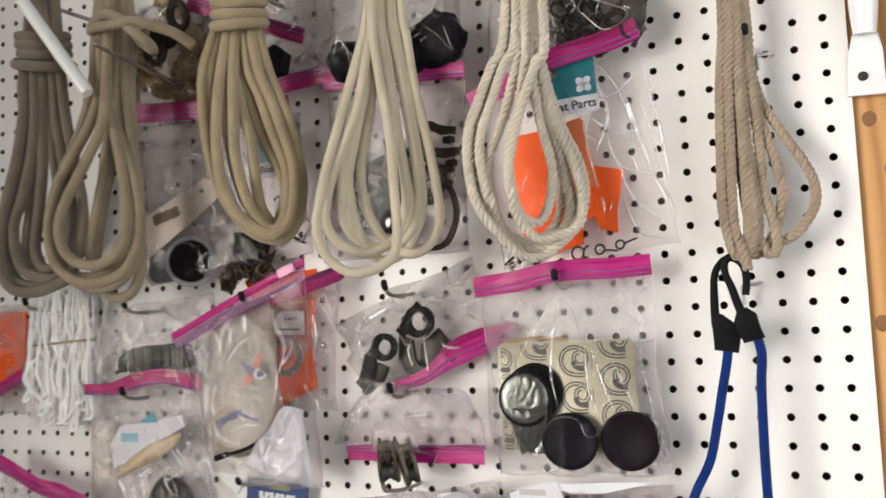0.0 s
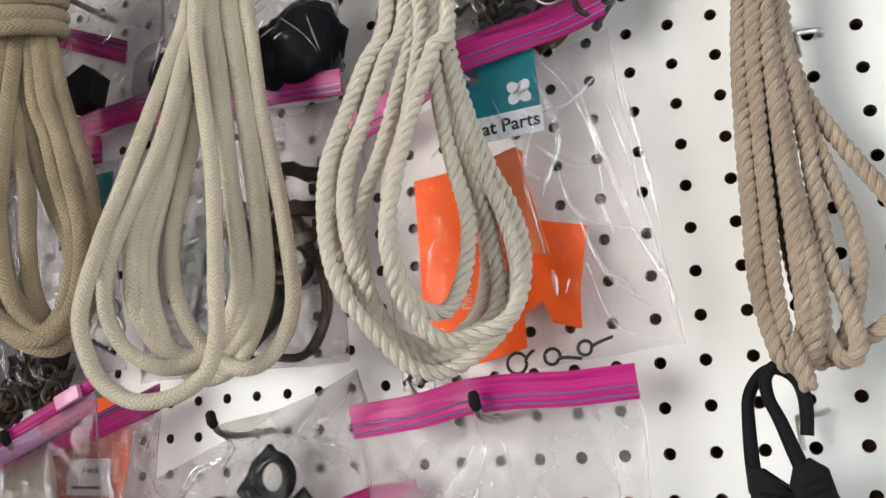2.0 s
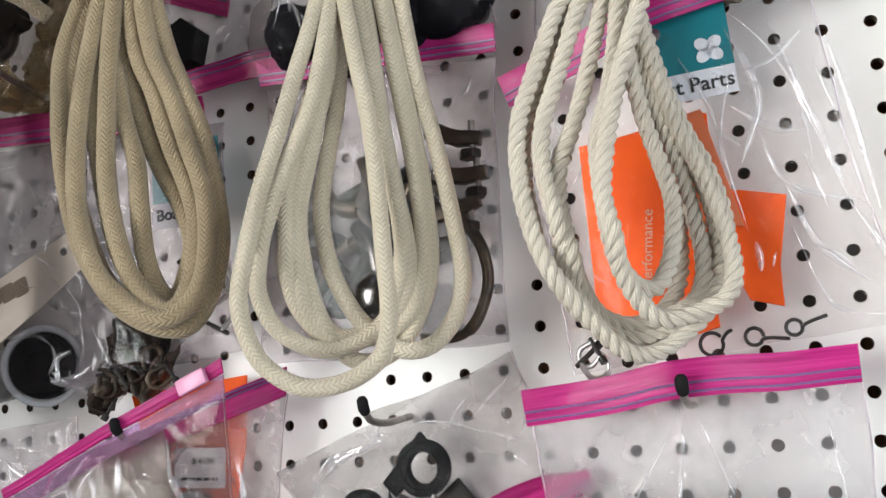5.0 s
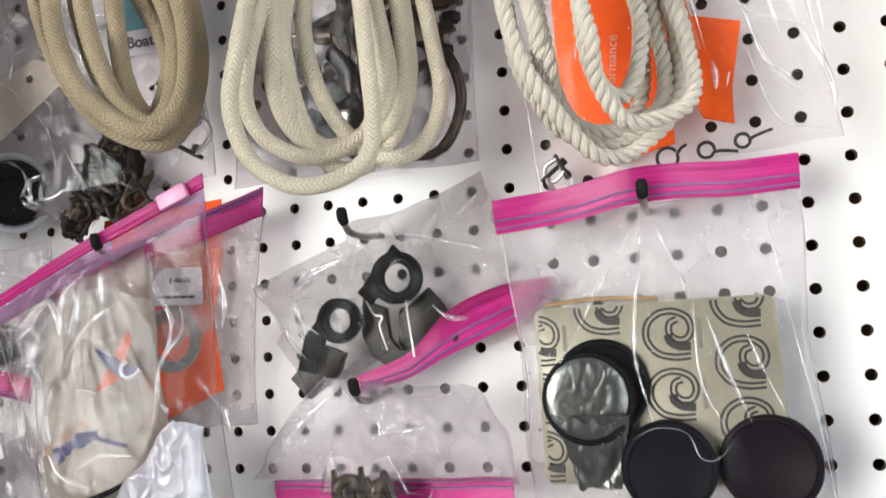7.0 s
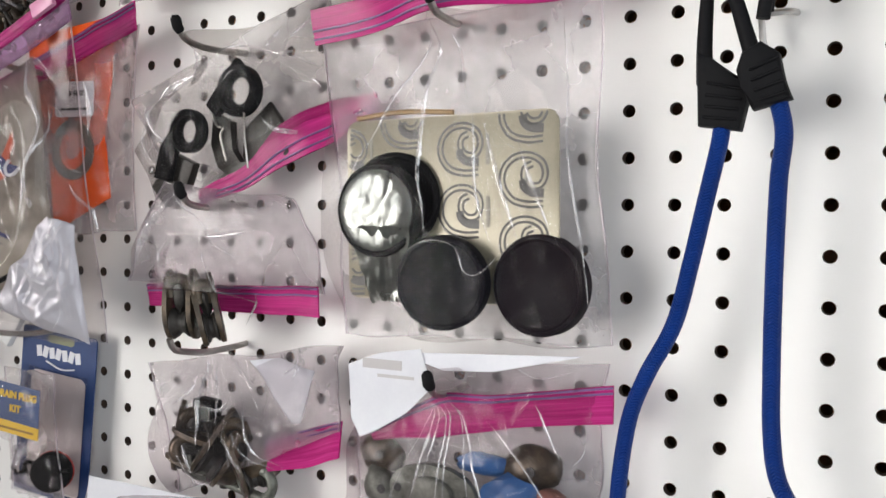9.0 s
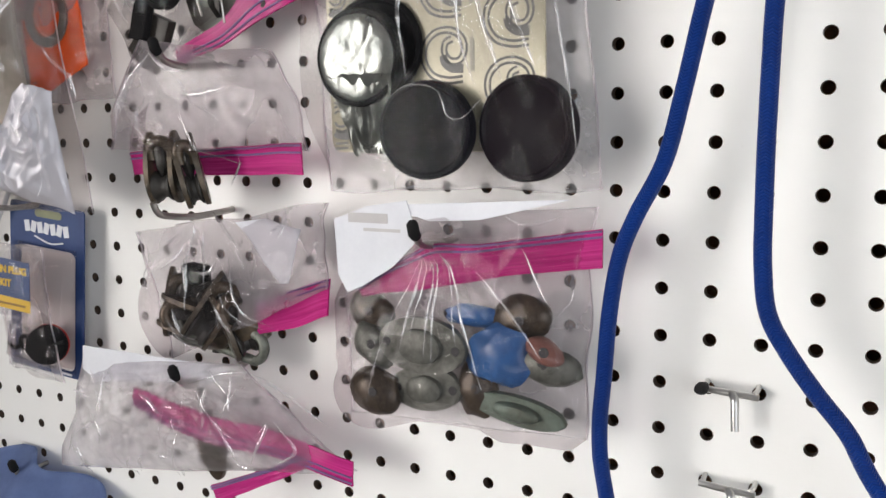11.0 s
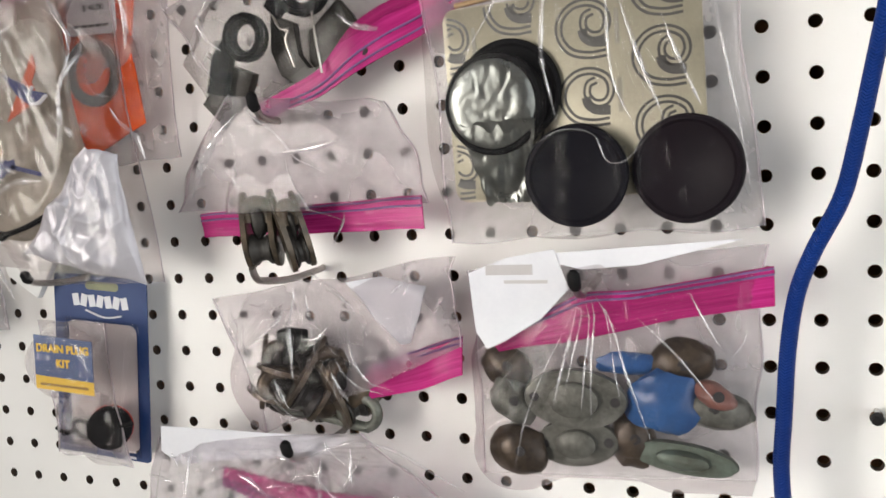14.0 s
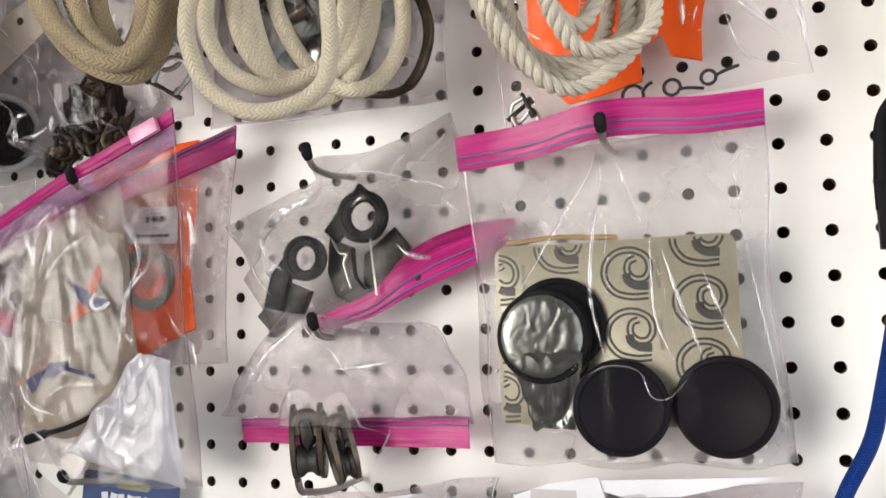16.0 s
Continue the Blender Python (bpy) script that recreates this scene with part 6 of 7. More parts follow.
part("body", bm, WHITE_PLASTIC, wclip)
bm = bmesh.new()
lathe(bm, ((0.0046, 0.0062), (0.0046, 0.0066), (0.002, 0.0066)), at(-104, -22, -206), 18)
part("hole_rim", bm, plain("grey_plastic", (0.45, 0.45, 0.45), (0.35, 0.35, 0.35), 0.4), wclip)
bm = pouch((-12, -60, -136), (4, -50, -142), (9, -42, -226), (-76, -58, -202), 10, 41, None, (), 1.4, 0, 60, 2, 1)
tagged(put("foil_pouch", bm, plain("white_foil_bag", (0.64, 0.64, 0.68), (0.52, 0.52, 0.57), 0.34, 0.2, scale=30, bump=0.25, dist=0.002), "all"), "crumpled silvery white foil pouch", "pouch")
opouch = thing("orange_pouch", "bright orange flat pouch with a round gasket window", "pouch", V(-10, -16, -70))
bm = bmesh.new()
plate(bm, [(-0.074, 0.074), (0.022, 0.082), (0.020, 0.035), (0.012, 0.0), (0.018, -0.050), (-0.002, -0.058), (-0.042, -0.076), (-0.050, 0.0)], 0.0014, at(-20, -13, -72, 0), 0.0003)
part("body", bm, ORANGE, opouch)
bm = bmesh.new()
lathe(bm, ((0.015, 0.0017), (0.0225, 0.0017), (0.0225, 0.0034), (0.015, 0.0034)), at(-40, -13, -86), 36)
bmesh.ops.delete(bm, geom=[f for f in bm.faces if len(f.verts) > 4], context='FACES')
part("gasket", bm, plain("grey_gasket_rubber", (0.17, 0.15, 0.13), (0.12, 0.105, 0.09), 0.5), opouch, "grey brown ring gasket")
price = sheet(rounded(0.041, 0.026, 0.003), at(-32, -20, -49, -2), PAPER, "price_label", "white price label stuck on the orange pouch", "label")
words("$ 46.00", 0.0058, INK, price, at(-29, -20.8, -45, -2))
for k in range(5):
    bm = bmesh.new()
    box(bm, (0.0048, 0.0020, 0.0003), at(-44 + k * 6, -20.8, -56 - 0.2 * k, -2))
    part("print_bar", bm, INK, price, smooth=False)


# ---- blister pack with a drain plug ----
def blister():
    ob = thing("blister_pack", "navy card pack with a clear window and black plug", "pack", V(-62, -18, -292))
    m = at(-61.5, -15, -289, -5.6, 0, 3)
    o, w = rounded(0.078, 0.131, 0.003), [(x + 0.001, y - 0.014) for x, y in rounded(0.058, 0.093, 0.006)]
    b = bmesh.new()
    a1 = [b.verts.new(m @ Vector((*p, z))) for z in (0.001,) for p in o]
    a2 = [b.verts.new(m @ Vector((*p, 0.001))) for p in w]
    a3 = [b.verts.new(m @ Vector((*p, 0.0))) for p in o]
    a4 = [b.verts.new(m @ Vector((*p, 0.0))) for p in w]
    k = len(o)
    for i in range(k):
        j = (i + 1) % k
        b.faces.new((a1[i], a1[j], a2[j], a2[i])), b.faces.new((a3[j], a3[i], a4[i], a4[j]))
        b.faces.new((a1[j], a1[i], a3[i], a3[j])), b.faces.new((a2[i], a2[j], a4[j], a4[i]))
    part("card", b, NAVY, ob, smooth=False)
    for i in range(7):
        b = bmesh.new()
        box(b, (0.0052, 0.0085, 0.0003), m @ Matrix.Translation((-0.020 + i * 0.0068, 0.0475, 0.0013)) @ pose(0, 0, 0, 0, 0, -12 if i % 2 else 10))
        part("brand_bar", b, PAPER, ob, "white print bar", smooth=False)
    b = bmesh.new()
    tube(b, glide([m @ Vector(p) for p in ((-0.012, 0.0405, 0.0012), (0.004, 0.0365, 0.0013), (0.018, 0.0385, 0.0012))], 6), 0.0007, 6)
    part("brand_wave", b, PAPER, ob)
    b = bmesh.new()
    plate(b, rounded(0.028, 0.006, 0.0029), 0.0004, m @ Matrix.Translation((0.002, 0.0585, 0.0008)))
    part("hang_slot", b, plain("slot_print", (0.20, 0.21, 0.10), (0.12, 0.12, 0.07), 0.5), ob, smooth=False)
    b = bmesh.new()
    box(b, (0.010, 0.0018, 0.0003), m @ Matrix.Translation((0.022, -0.0632, 0.0013)))
    part("maker_bar", b, PAPER, ob, smooth=False)
    # clear blister
    b = bmesh.new()
    n = 26
    g = []
    for j in range(n + 1):
        row = []
        for i in range(n + 1):
            u, v = i / n, j / n
            x, y = (u - 0.5) * 0.062 + 0.001, (v - 0.5) * 0.097 - 0.014
            e = min(1, u * 8, (1 - u) * 8, v * 8, (1 - v) * 8)
            z = 0.0015 + e * (0.010 + 0.012 * max(0, 1 - v * 1.7)) + 0.0012 * e * noise.noise(Vector((x * 60, y * 60, 4)))
            row.append(b.verts.new(m @ Vector((x, y, z))))
        g.append(row)
    for j in range(n):
        for i in range(n):
            b.faces.new((g[j][i], g[j][i + 1], g[j + 1][i + 1], g[j + 1][i]))
    part("blister", b, FILM_PINK, ob, "clear moulded window", smooth="all")
    b = bmesh.new()
    plate(b, [(p[0] * 0.98, p[1] * 0.98) for p in w], 0.0003, m @ Matrix.Translation((0, 0, -0.0006)))
    part("backing", b, plain("pale_backing", (0.62, 0.57, 0.55), (0.56, 0.51, 0.49), 0.6), ob, smooth=False)
    return ob


blister()
plug = thing("drain_plug", "black rubber drain plug with a red ring and strap", "plug", V(-50, -32, -328))
mp = at(-50, -26, -328, 0, 0, 30)
bm = bmesh.new()
lathe(bm, ((0.0135, 0.0), (0.0150, 0.001), (0.0150, 0.006), (0.0142, 0.008), (0.0125, 0.0086), (0.001, 0.009)), mp, 40)
part("body", bm, RUBBER, plug)
bm = bmesh.new()
tube(bm, [mp @ Vector((0.0142 * math.cos(q), 0.0142 * math.sin(q), -0.0006)) for q in [2 * math.pi * j / 36 for j in range(36)]], 0.0012, 8, True)
part("ring", bm, RED, plug, "thin red sealing ring")
bm = bmesh.new()
tube(bm, glide([V(-36, -32, -325), V(-30, -32, -324), V(-26, -31, -323)], 5), 0.0016, 8)
part("tab", bm, RUBBER, plug)
bm = bmesh.new()
tube(bm, [V(-77 + 8 * math.cos(q), -24 - 2 * math.sin(q), -332 + 7 * math.sin(q)) for q in [2 * math.pi * j / 24 for j in range(24)]], 0.0018, 8, True)
tube(bm, glide([V(-85, -24, -333), V(-96, -22, -337), V(-106, -20, -334)], 5), 0.0017, 8)
part("strap", bm, RUBBER, plug)
tagq = thing("insert_card", "navy and yellow drain plug kit card", "card", V(-62, -46, -280))
mq = at(-64, -47, -279, -4, 0, 4)
bm = bmesh.new()
plate(bm, [(-0.0235, -0.0085), (0.0235, -0.0105), (0.0235, 0.0175), (-0.0235, 0.0195)], 0.0006, mq)
part("navy_panel", bm, plain("blue_panel_print", (0.012, 0.055, 0.19), (0.01, 0.04, 0.14), 0.4), tagq, smooth=False)
bm = bmesh.new()
plate(bm, [(-0.0235, -0.0180), (0.0235, -0.0195), (0.0235, -0.0105), (-0.0235, -0.0085)], 0.0006, mq)
part("yellow_band", bm, YELLOW, tagq, smooth=False)
bm = bmesh.new()
box(bm, (0.039, 0.0016, 0.0003), mq @ Matrix.Translation((0.0, -0.0148, 0.0009)) @ pose(0, 0, 0, 0, 0, -1))
part("fine_print_bar", bm, plain("brown_print", (0.35, 0.2, 0.03), (0.3, 0.17, 0.03), 0.5), tagq, smooth=False)
words("DRAIN PLUG", 0.0074, YELLOW, tagq, mq @ Matrix.Translation((0.0, 0.0105, 0.0010)), bold=0.00025)
words("KIT", 0.0074, YELLOW, tagq, mq @ Matrix.Translation((0.0, 0.0005, 0.0010)), bold=0.00025)
zip_bag("clear plastic sleeve holding the plug kit card", (-100, -30, -252), (-34, -38, -252), (-30, -30, -355), (-106, -20, -352), None, FILM_CLEAR, "clear_sleeve",
        puff=8, seed=57, bumps=((-64, -279, 25, 18, 50), (-50, -328, 18, 18, 36)), crumple=0.8, folds=0, n=40)

# ---- upper middle: fittings bag and black balls ----
zip_bag("clear zip bag with large dark shackles and clamps", (30, -24, 202), (198, -30, 190), (190, -22, 16), (18, -22, 14),
        ((26, -32, 222), (200, -40, 207), (28, -28, 204), (199, -36, 191), dict(rise=0, push=4, wave=0.8, seed=61)), FILM_PINK,
        puff=14, seed=63, crumpled=12, hook=(112, 184, 58), bumps=((120, 90, 50, 60, 40), (170, 110, 18, 34, 42), (160, 50, 24, 34, 40)), crumple=0.45, folds=0.8)
for sx, sy, sz, st, sr, yw, th, ln in ((98, -24, 84, 20, 22, 0, 4.5, 1.6), (118, -28, 60, 140, 20, 10, 5, 1.5), (80, -20, 62, -30, 18, 0, 4, 1.4), (128, -22, 106, -50, 18, 10, 4.5, 1.3), (150, -26, 84, 75, 14, 0, 4, 1.5)):
    shackle(sx, sy, sz, st, sr, yw, th, GUNMETAL, ln)
def fork(x, y, z, turn, size=1.0):
    """A heavy forked casting: a stem with two prongs."""
    ob = thing("fork_casting", "dark bronze forked casting in the bag", "casting", V(x, y, z), "forked castings")
    m = at(x, y, z, turn)
    k = 0.001 * size
    for n, pts in (("stem", ((0, -26, 0), (0, -12, 1), (0, 0, 2))), ("prong", ((0, 0, 2), (-10, 8, 1), (-15, 20, 0), (-14, 30, -1))), ("prong", ((0, 0, 2), (10, 7, 1), (16, 18, 0), (17, 29, -1)))):
        b = bmesh.new()
        line = glide([m @ (Vector(p) * k) for p in pts], 6)
        tube(b, line, [k * (6.2 - 2.2 * i / len(line)) for i in range(len(line))], 10)
        part(n, b, TARNISH, ob)
    return ob


for fx, fz, ft, fs in ((98, 108, 28, 1.0), (132, 84, -60, 1.0), (74, 78, 115, 0.9), (140, 122, 190, 0.85), (106, 70, 165, 0.95), (58, 100, -20, 0.8)):
    fork(fx, -24, fz, ft, fs)
ball = thing("ball_joint", "polished dark steel ball fitting", "fitting", V(112, -34, 52))
bm = bmesh.new()
lump(bm, (0.017, 0.013, 0.017), Matrix.Translation(V(112, -34, 50)), 2, 0.02)
tube(bm, glide([V(112, -30, 60), V(108, -28, 82), V(96, -24, 98)], 6), 0.007, 12)
part("ball", bm, plain("polished_dark_steel", (0.22, 0.21, 0.20), (0.14, 0.13, 0.13), 0.2, 1.0), ball)
bow = thing("round_bow", "curved tarnished metal bow in the bag", "fitting", V(165, -38, 50))
bm = bmesh.new()
tube(bm, glide([V(170, -38, 92), V(182, -40, 72), V(185, -40, 50), V(176, -40, 28), V(162, -38, 20), V(140, -36, 22)], 8), [0.0036] * 28 + [0.0028] * 13, 10)
part("bow", bm, TARNISH, bow)
for cx, cz, rot in ((176, 142, -8), (178, 118, 4), (172, 98, 20)):
    clamp = thing("clamp", "bronze lever clamp with a bolt", "clamp", V(cx, -36, cz), "lever clamps")
    bm = bmesh.new()
    plate(bm, [(-0.024, 0.006), (-0.012, 0.007), (0.000, 0.001), (0.014, 0.002), (0.014, -0.006), (-0.002, -0.007), (-0.014, -0.001), (-0.022, -0.002)], 0.008, at(cx - 4, -32, cz, rot), 0.0014)
    part("lever", bm, TARNISH, clamp)
    bm = bmesh.new()
    tube(bm, [V(cx + 4, -36, cz - 12), V(cx + 4, -36, cz + 8)], 0.0022, 8)
    part("bolt", bm, WIRE, clamp)
    bm = bmesh.new()
    lathe(bm, ((0.006, -0.003), (0.007, -0.002), (0.007, 0.002), (0.006, 0.003)), Matrix.Translation(V(cx + 2, -36, cz - 13)), 6)
    part("nut", bm, GUNMETAL, clamp)
for bx, bz, br in ((172, 234, 29), (140, 228, 24), (62, 230, 22)):
    ballb = thing("black_float", "round glossy black rubber float in clear film", "float", V(bx, -40, bz), "black floats")
    bm = bmesh.new()
    lump(bm, (br / 1000, 0.020, br / 1000), Matrix.Translation(V(bx, -36, bz)), bx * 0.1, 0.2, 4)
    part("body", bm, BLACK_GLOSS, ballb)
zip_bag("clear bag holding round black floats", (40, -30, 345), (198, -30, 330), (200, -36, 206), (36, -30, 212), None, CRINKLE, puff=20, seed=65, crumpled=14, bumps=((172, 234, 28, 28, 58), (140, 228, 24, 22, 56), (60, 228, 20, 20, 56)), crumple=1.0, n=110,
        creases=((((152, 238), (170, 256), (186, 246)), 0.4), (((164, 246), (184, 228), (198, 210)), 0.4), (((188, 240), (194, 222), (199, 210)), 0.7), (((146, 236), (160, 244)), 0.4), (((62, 250), (74, 238), (80, 214)), 1.3), (((50, 300), (66, 262), (58, 226)), 1.1)))
# dark fittings above the tag
zip_bag("clear bag with a heap of small dark hardware", (222, -26, 330), (384, -30, 330), (384, -34, 208), (222, -28, 186), None, CRINKLE, puff=18, seed=67, crumpled=22, bumps=((310, 232, 60, 28, 50),), crumple=1.4)
for i in range(16):
    q = i * 2.4
    px, pz = 298 + (i % 6) * 14 - 14 * (i // 12), 214 + (i // 6) * 16 + 5 * math.sin(q)
    shackle(px, -26 - 6 * (i % 3), pz, i * 47, 6 + i % 3, i * 31 % 60, 1.7, (GUNMETAL, TARNISH, GUNMETAL)[i % 3] if i % 6 else STEEL, 1.5)
for lx, lz, ls in ((318, 228, 31), (350, 238, 32), (336, 216, 33), (300, 222, 34), (290, 248, 35), (328, 252, 36), (356, 262, 37), (306, 270, 38), (282, 218, 39), (366, 246, 40), (340, 276, 41)):
    piece = thing("small_hardware", "dark tarnished hardware piece in the bag", "hardware", V(lx, -20, lz), "small dark hardware")
    bm = bmesh.new()
    lump(bm, (0.020, 0.008, 0.016), Matrix.Translation(V(lx, -16, lz)) @ pose(0, 0, 0, 0, ls * 37, 0), ls, 0.5)
    part("body", bm, TARNISH, piece)
wclipb = thing("wire_clip", "bright bent wire clip among the dark hardware", "clip", V(345, -46, 232))
bm = bmesh.new()
tube(bm, glide([V(330, -46, 226), V(322, -47, 236), V(330, -47, 245), V(350, -47, 236), V(368, -46, 226), V(362, -46, 216), V(346, -46, 212), V(334, -46, 222), V(326, -46, 232)], 6), 0.0009, 8)
part("wire", bm, STEEL, wclipb)
cork = thing("grey_plug", "grey rounded rubber plug in the bag", "plug", V(368, -34, 224))
bm = bmesh.new()
lump(bm, (0.012, 0.010, 0.016), Matrix.Translation(V(372, -34, 226)), 4, 0.05)
part("body", bm, plain("dark_grey_rubber", (0.07, 0.068, 0.064), (0.05, 0.048, 0.045), 0.5), cork)

# ---- upper left bags ----
zip_bag("clear bag over a deep pink zipper holding a black block", (-140, -24, 338), (40, -24, 336), (41, -22, 232), (-156, -26, 230),
        ((-158, -26, 213), (41, -22, 214), (-158, -26, 231), (41, -22, 234), dict(rise=-6, at_u=0.45, wave=1.4, seed=71, material=DARK_PINK)), CRINKLE,
        puff=18, seed=73, crumpled=30, creases=((((-153, 251), (-136, 258), (-118, 259)), 2.6), (((-132, 254), (-121, 271)), 1.6), (((-179, 226), (-149, 235)), 1.4), (((-135, 294), (-117, 304), (-122, 319)), 1.6)), bumps=((-34, 247, 18, 20, 46),), crumple=1.6)
blk = thing("black_block", "small black rubber block", "block", V(-34, -30, 247))
bm = bmesh.new()
plate(bm, [(-0.016, 0.010), (0.002, 0.018), (0.017, 0.006), (0.012, -0.016), (-0.012, -0.018)], 0.016, at(-34, -22, 247), 0.002)
part("body", bm, RUBBER, blk)
zip_bag("clear zip bag with a stained tag and dark oddments", (-238, -28, 200), (-6, -24, 186), (2, -20, 26), (-226, -22, 2),
        ((-240, -32, 226), (-20, -30, 206), (-239, -30, 203), (-18, -28, 184), dict(wave=1.2, seed=77, material=DARK_PINK)), FILM_PINK,
        puff=18, seed=79, crumpled=34, hook=(-64, 186, 58), creases=((((-82, 21), (-90, 11), (-100, -3)), 2.2), (((-74, 33), (-72, 20), (-69, 5)), 1.8), (((-121, 16), (-108, 17), (-97, 23)), 2.0), (((-67, 7), (-57, 8), (-47, 12)), 1.8), (((-115, 34), (-128, 30), (-139, 19)), 2.4), (((-136, 18), (-124, 5), (-121, -6)), 2.2), (((-61, 30), (-52, 18), (-50, 12)), 1.6), (((-94, 31), (-96, 18)), 1.6), (((-228, 164), (-215, 178), (-186, 182)), 4.0), (((-176, 167), (-151, 134)), 1.5), (((-96, 63), (-77, 54), (-66, 35)), 3.0), (((-133, 21), (-109, 5), (-101, 19)), 3.0), (((-178, 46), (-153, 48), (-137, 40)), 1.5), (((-137, 40), (-127, 20), (-137, 5)), 2.0), (((-212, 12), (-210, 36)), 1.6), (((-110, 162), (-91, 127), (-97, 89)), 2.0), (((-97, 50), (-67, -3)), 1.4), (((-74, 29), (-56, -16)), 1.4)), bumps=((-172, 28, 44, 26, 42), (-86, 18, 34, 30, 46), (-180, 84, 40, 30, 34)), crumple=1.0, folds=1.0)
tagb = sheet([(0.054, 0.033), (0.074, 0.027), (0.079, 0.013), (0.026, -0.022), (-0.041, -0.061), (-0.092, -0.080), (-0.108, -0.041), (-0.040, -0.007), (0.010, 0.015)], at(-190, -32, 90), BROWN_PAPER, "stained_tag", "wide stained cream tag with a punched hole", "tag")
for dx, dz in ((-206, 81), (-193, 84), (-180, 87)):
    bm = bmesh.new()
    plate(bm, rounded(0.013, 0.013, 0.002), 0.0003, at(dx, -32.8, dz, 20))
    part("stain_print", bm, plain("brown_stain", (0.22, 0.17, 0.12), (0.16, 0.12, 0.085), 0.7), tagb, smooth=False)
bm = bmesh.new()
lathe(bm, ((0.0032, 0.0005), (0.0032, 0.0009), (0.001, 0.0009)), at(-140, -32, 109), 12)
part("hole", bm, INK, tagb)
can = thing("black_tape_roll", "roll of black tape inside the crumpled bag", "tape roll", V(-168, -30, 28))
bm = bmesh.new()
lathe(bm, ((0.002, 0.0), (0.023, 0.0), (0.0245, 0.002), (0.0245, 0.013), (0.023, 0.016), (0.012, 0.0166), (0.010, 0.013), (0.001, 0.013)), at(-168, -16, 30, 0, 10, 26), 44)
part("roll", bm, plain("shiny_black_tape", (0.012, 0.012, 0.014), (0.006, 0.006, 0.007), 0.16, bump=0.3, dist=0.001), can)
# pale ring stands in for the silvery highlight round the roll
bm = bmesh.new()
ring = at(-168, -16, 30, 0, 10, 26)
tube(bm, [ring @ Vector((0.0275 * math.cos(q), 0.0275 * math.sin(q), 0.013)) for q in [2 * math.pi * j / 40 for j in range(40)]], 0.0026, 8, True)
part("highlight_ring", bm, plain("pale_ring_highlight", (0.50, 0.51, 0.52), (0.34, 0.35, 0.36), 0.25, scale=120), can, "pale ring added as the silvery highlight round the roll")
core = thing("grey_sleeve", "grey plastic sleeve beside the tape roll", "sleeve", V(-206, -30, 24))
bm = bmesh.new()
plate(bm, rounded(0.030, 0.038, 0.010), 0.012, at(-206, -20, 24, -8), 0.003)
part("body", bm, plain("mid_grey_plastic", (0.22, 0.22, 0.21), (0.12, 0.12, 0.115), 0.35, scale=90), core)
for k, (bx, bz, sx, sz, mt2) in enumerate(((-100, 10, 15, 10, TARNISH), (-92, 24, 7, 20, BROWN_METAL), (-76, 20, 6, 28, TARNISH), (-62, 30, 8, 20, BROWN_METAL), (-108, 2, 9, 12, BROWN_METAL), (-58, 14, 5, 20, TARNISH), (-86, 44, 12, 8, BROWN_METAL), (-72, 52, 6, 18, TARNISH))):
    odd = thing("old_fitting", "dark brown worn metal oddment in the bag", "fitting", V(bx, -28, bz), "dark oddments")
    bm = bmesh.new()
    lump(bm, (sx / 1000, 0.009, sz / 1000), Matrix.Translation(V(bx, -28, bz)) @ pose(0, 0, 0, 0, 17 * k - 50, 0), k + 11, 0.6, 4)
    part("body", bm, mt2, odd)
    shackle(bx + 4, -36, bz - 3, 60 * k, 6, 30, 1.6, (BROWN_METAL, TARNISH)[k % 2], 1.6)
tag_2 = thing("hang_tag", "teal and white card hang tag behind a rope coil", "tag", V(-36, -28, 146))
mt = at(-36, -27, 146, 2, 0, 4)
bm = bmesh.new()
plate(bm, [(-0.027, -0.030), (0.027, -0.030), (0.027, -0.012), (-0.027, -0.012)], 0.0006, mt)
part("white_strip", bm, PAPER, tag_2, smooth=False)
bm = bmesh.new()
plate(bm, [(-0.027, -0.012), (0.027, -0.012), (0.027, 0.030), (-0.027, 0.030)], 0.0006, mt)
part("teal_panel", bm, TEAL, tag_2, smooth=False)
words("Boat Parts", 0.0115, INK, tag_2, mt @ Matrix.Translation((0.0, -0.021, 0.0009)), bold=0.0003)
for k in range(3):
    shackle(-22 + 6 * k, -26, 84 - 14 * k, 30 + 60 * k, 11, 20, 1.8, STEEL, 1.2)
zs = thing("pink_zipper", "deep pink zipper end of a bag above", "zipper", V(-80, -28, 305))
zip_strip(zs, (-160, -30, 330), (0, -26, 262), (-156, -30, 346), (3, -26, 280), material=DARK_PINK, seed=83)
zip_bag("crumpled clear bag of amber fittings behind a rope coil", (-240, -24, 350), (-132, -26, 350), (-136, -26, 214), (-244, -24, 212), None, CRINKLE, puff=22, seed=75, crumpled=18, crumple=1.6, n=60,
        bumps=((-190, 270, 40, 50, 62),))
chain = thing("hanging_shackle", "dark blackened shackle links hanging on a hook", "shackle", V(-170, -50, 300))
for cx, cz, a, c, rot in ((-158, 318, 0.009, 0.016, 8), (-192, 278, 0.009, 0.013, -12)):
    bm = bmesh.new()
    mm = at(cx, -48, cz, rot, 0, 25)
    tube(bm, [mm @ Vector((a * math.cos(q), c * math.sin(q), 0)) for q in [2 * math.pi * j / 24 for j in range(24)]], 0.0052, 10, True)
    part("link", bm, BROWN_METAL, chain)
bm = bmesh.new()
plate(bm, [(-0.014, 0.016), (0.010, 0.018), (0.012, 0.004), (0.022, -0.002), (0.018, -0.008), (0.006, -0.006), (0.002, -0.020), (-0.012, -0.018)], 0.012, at(-184, -42, 292, -6), 0.003)
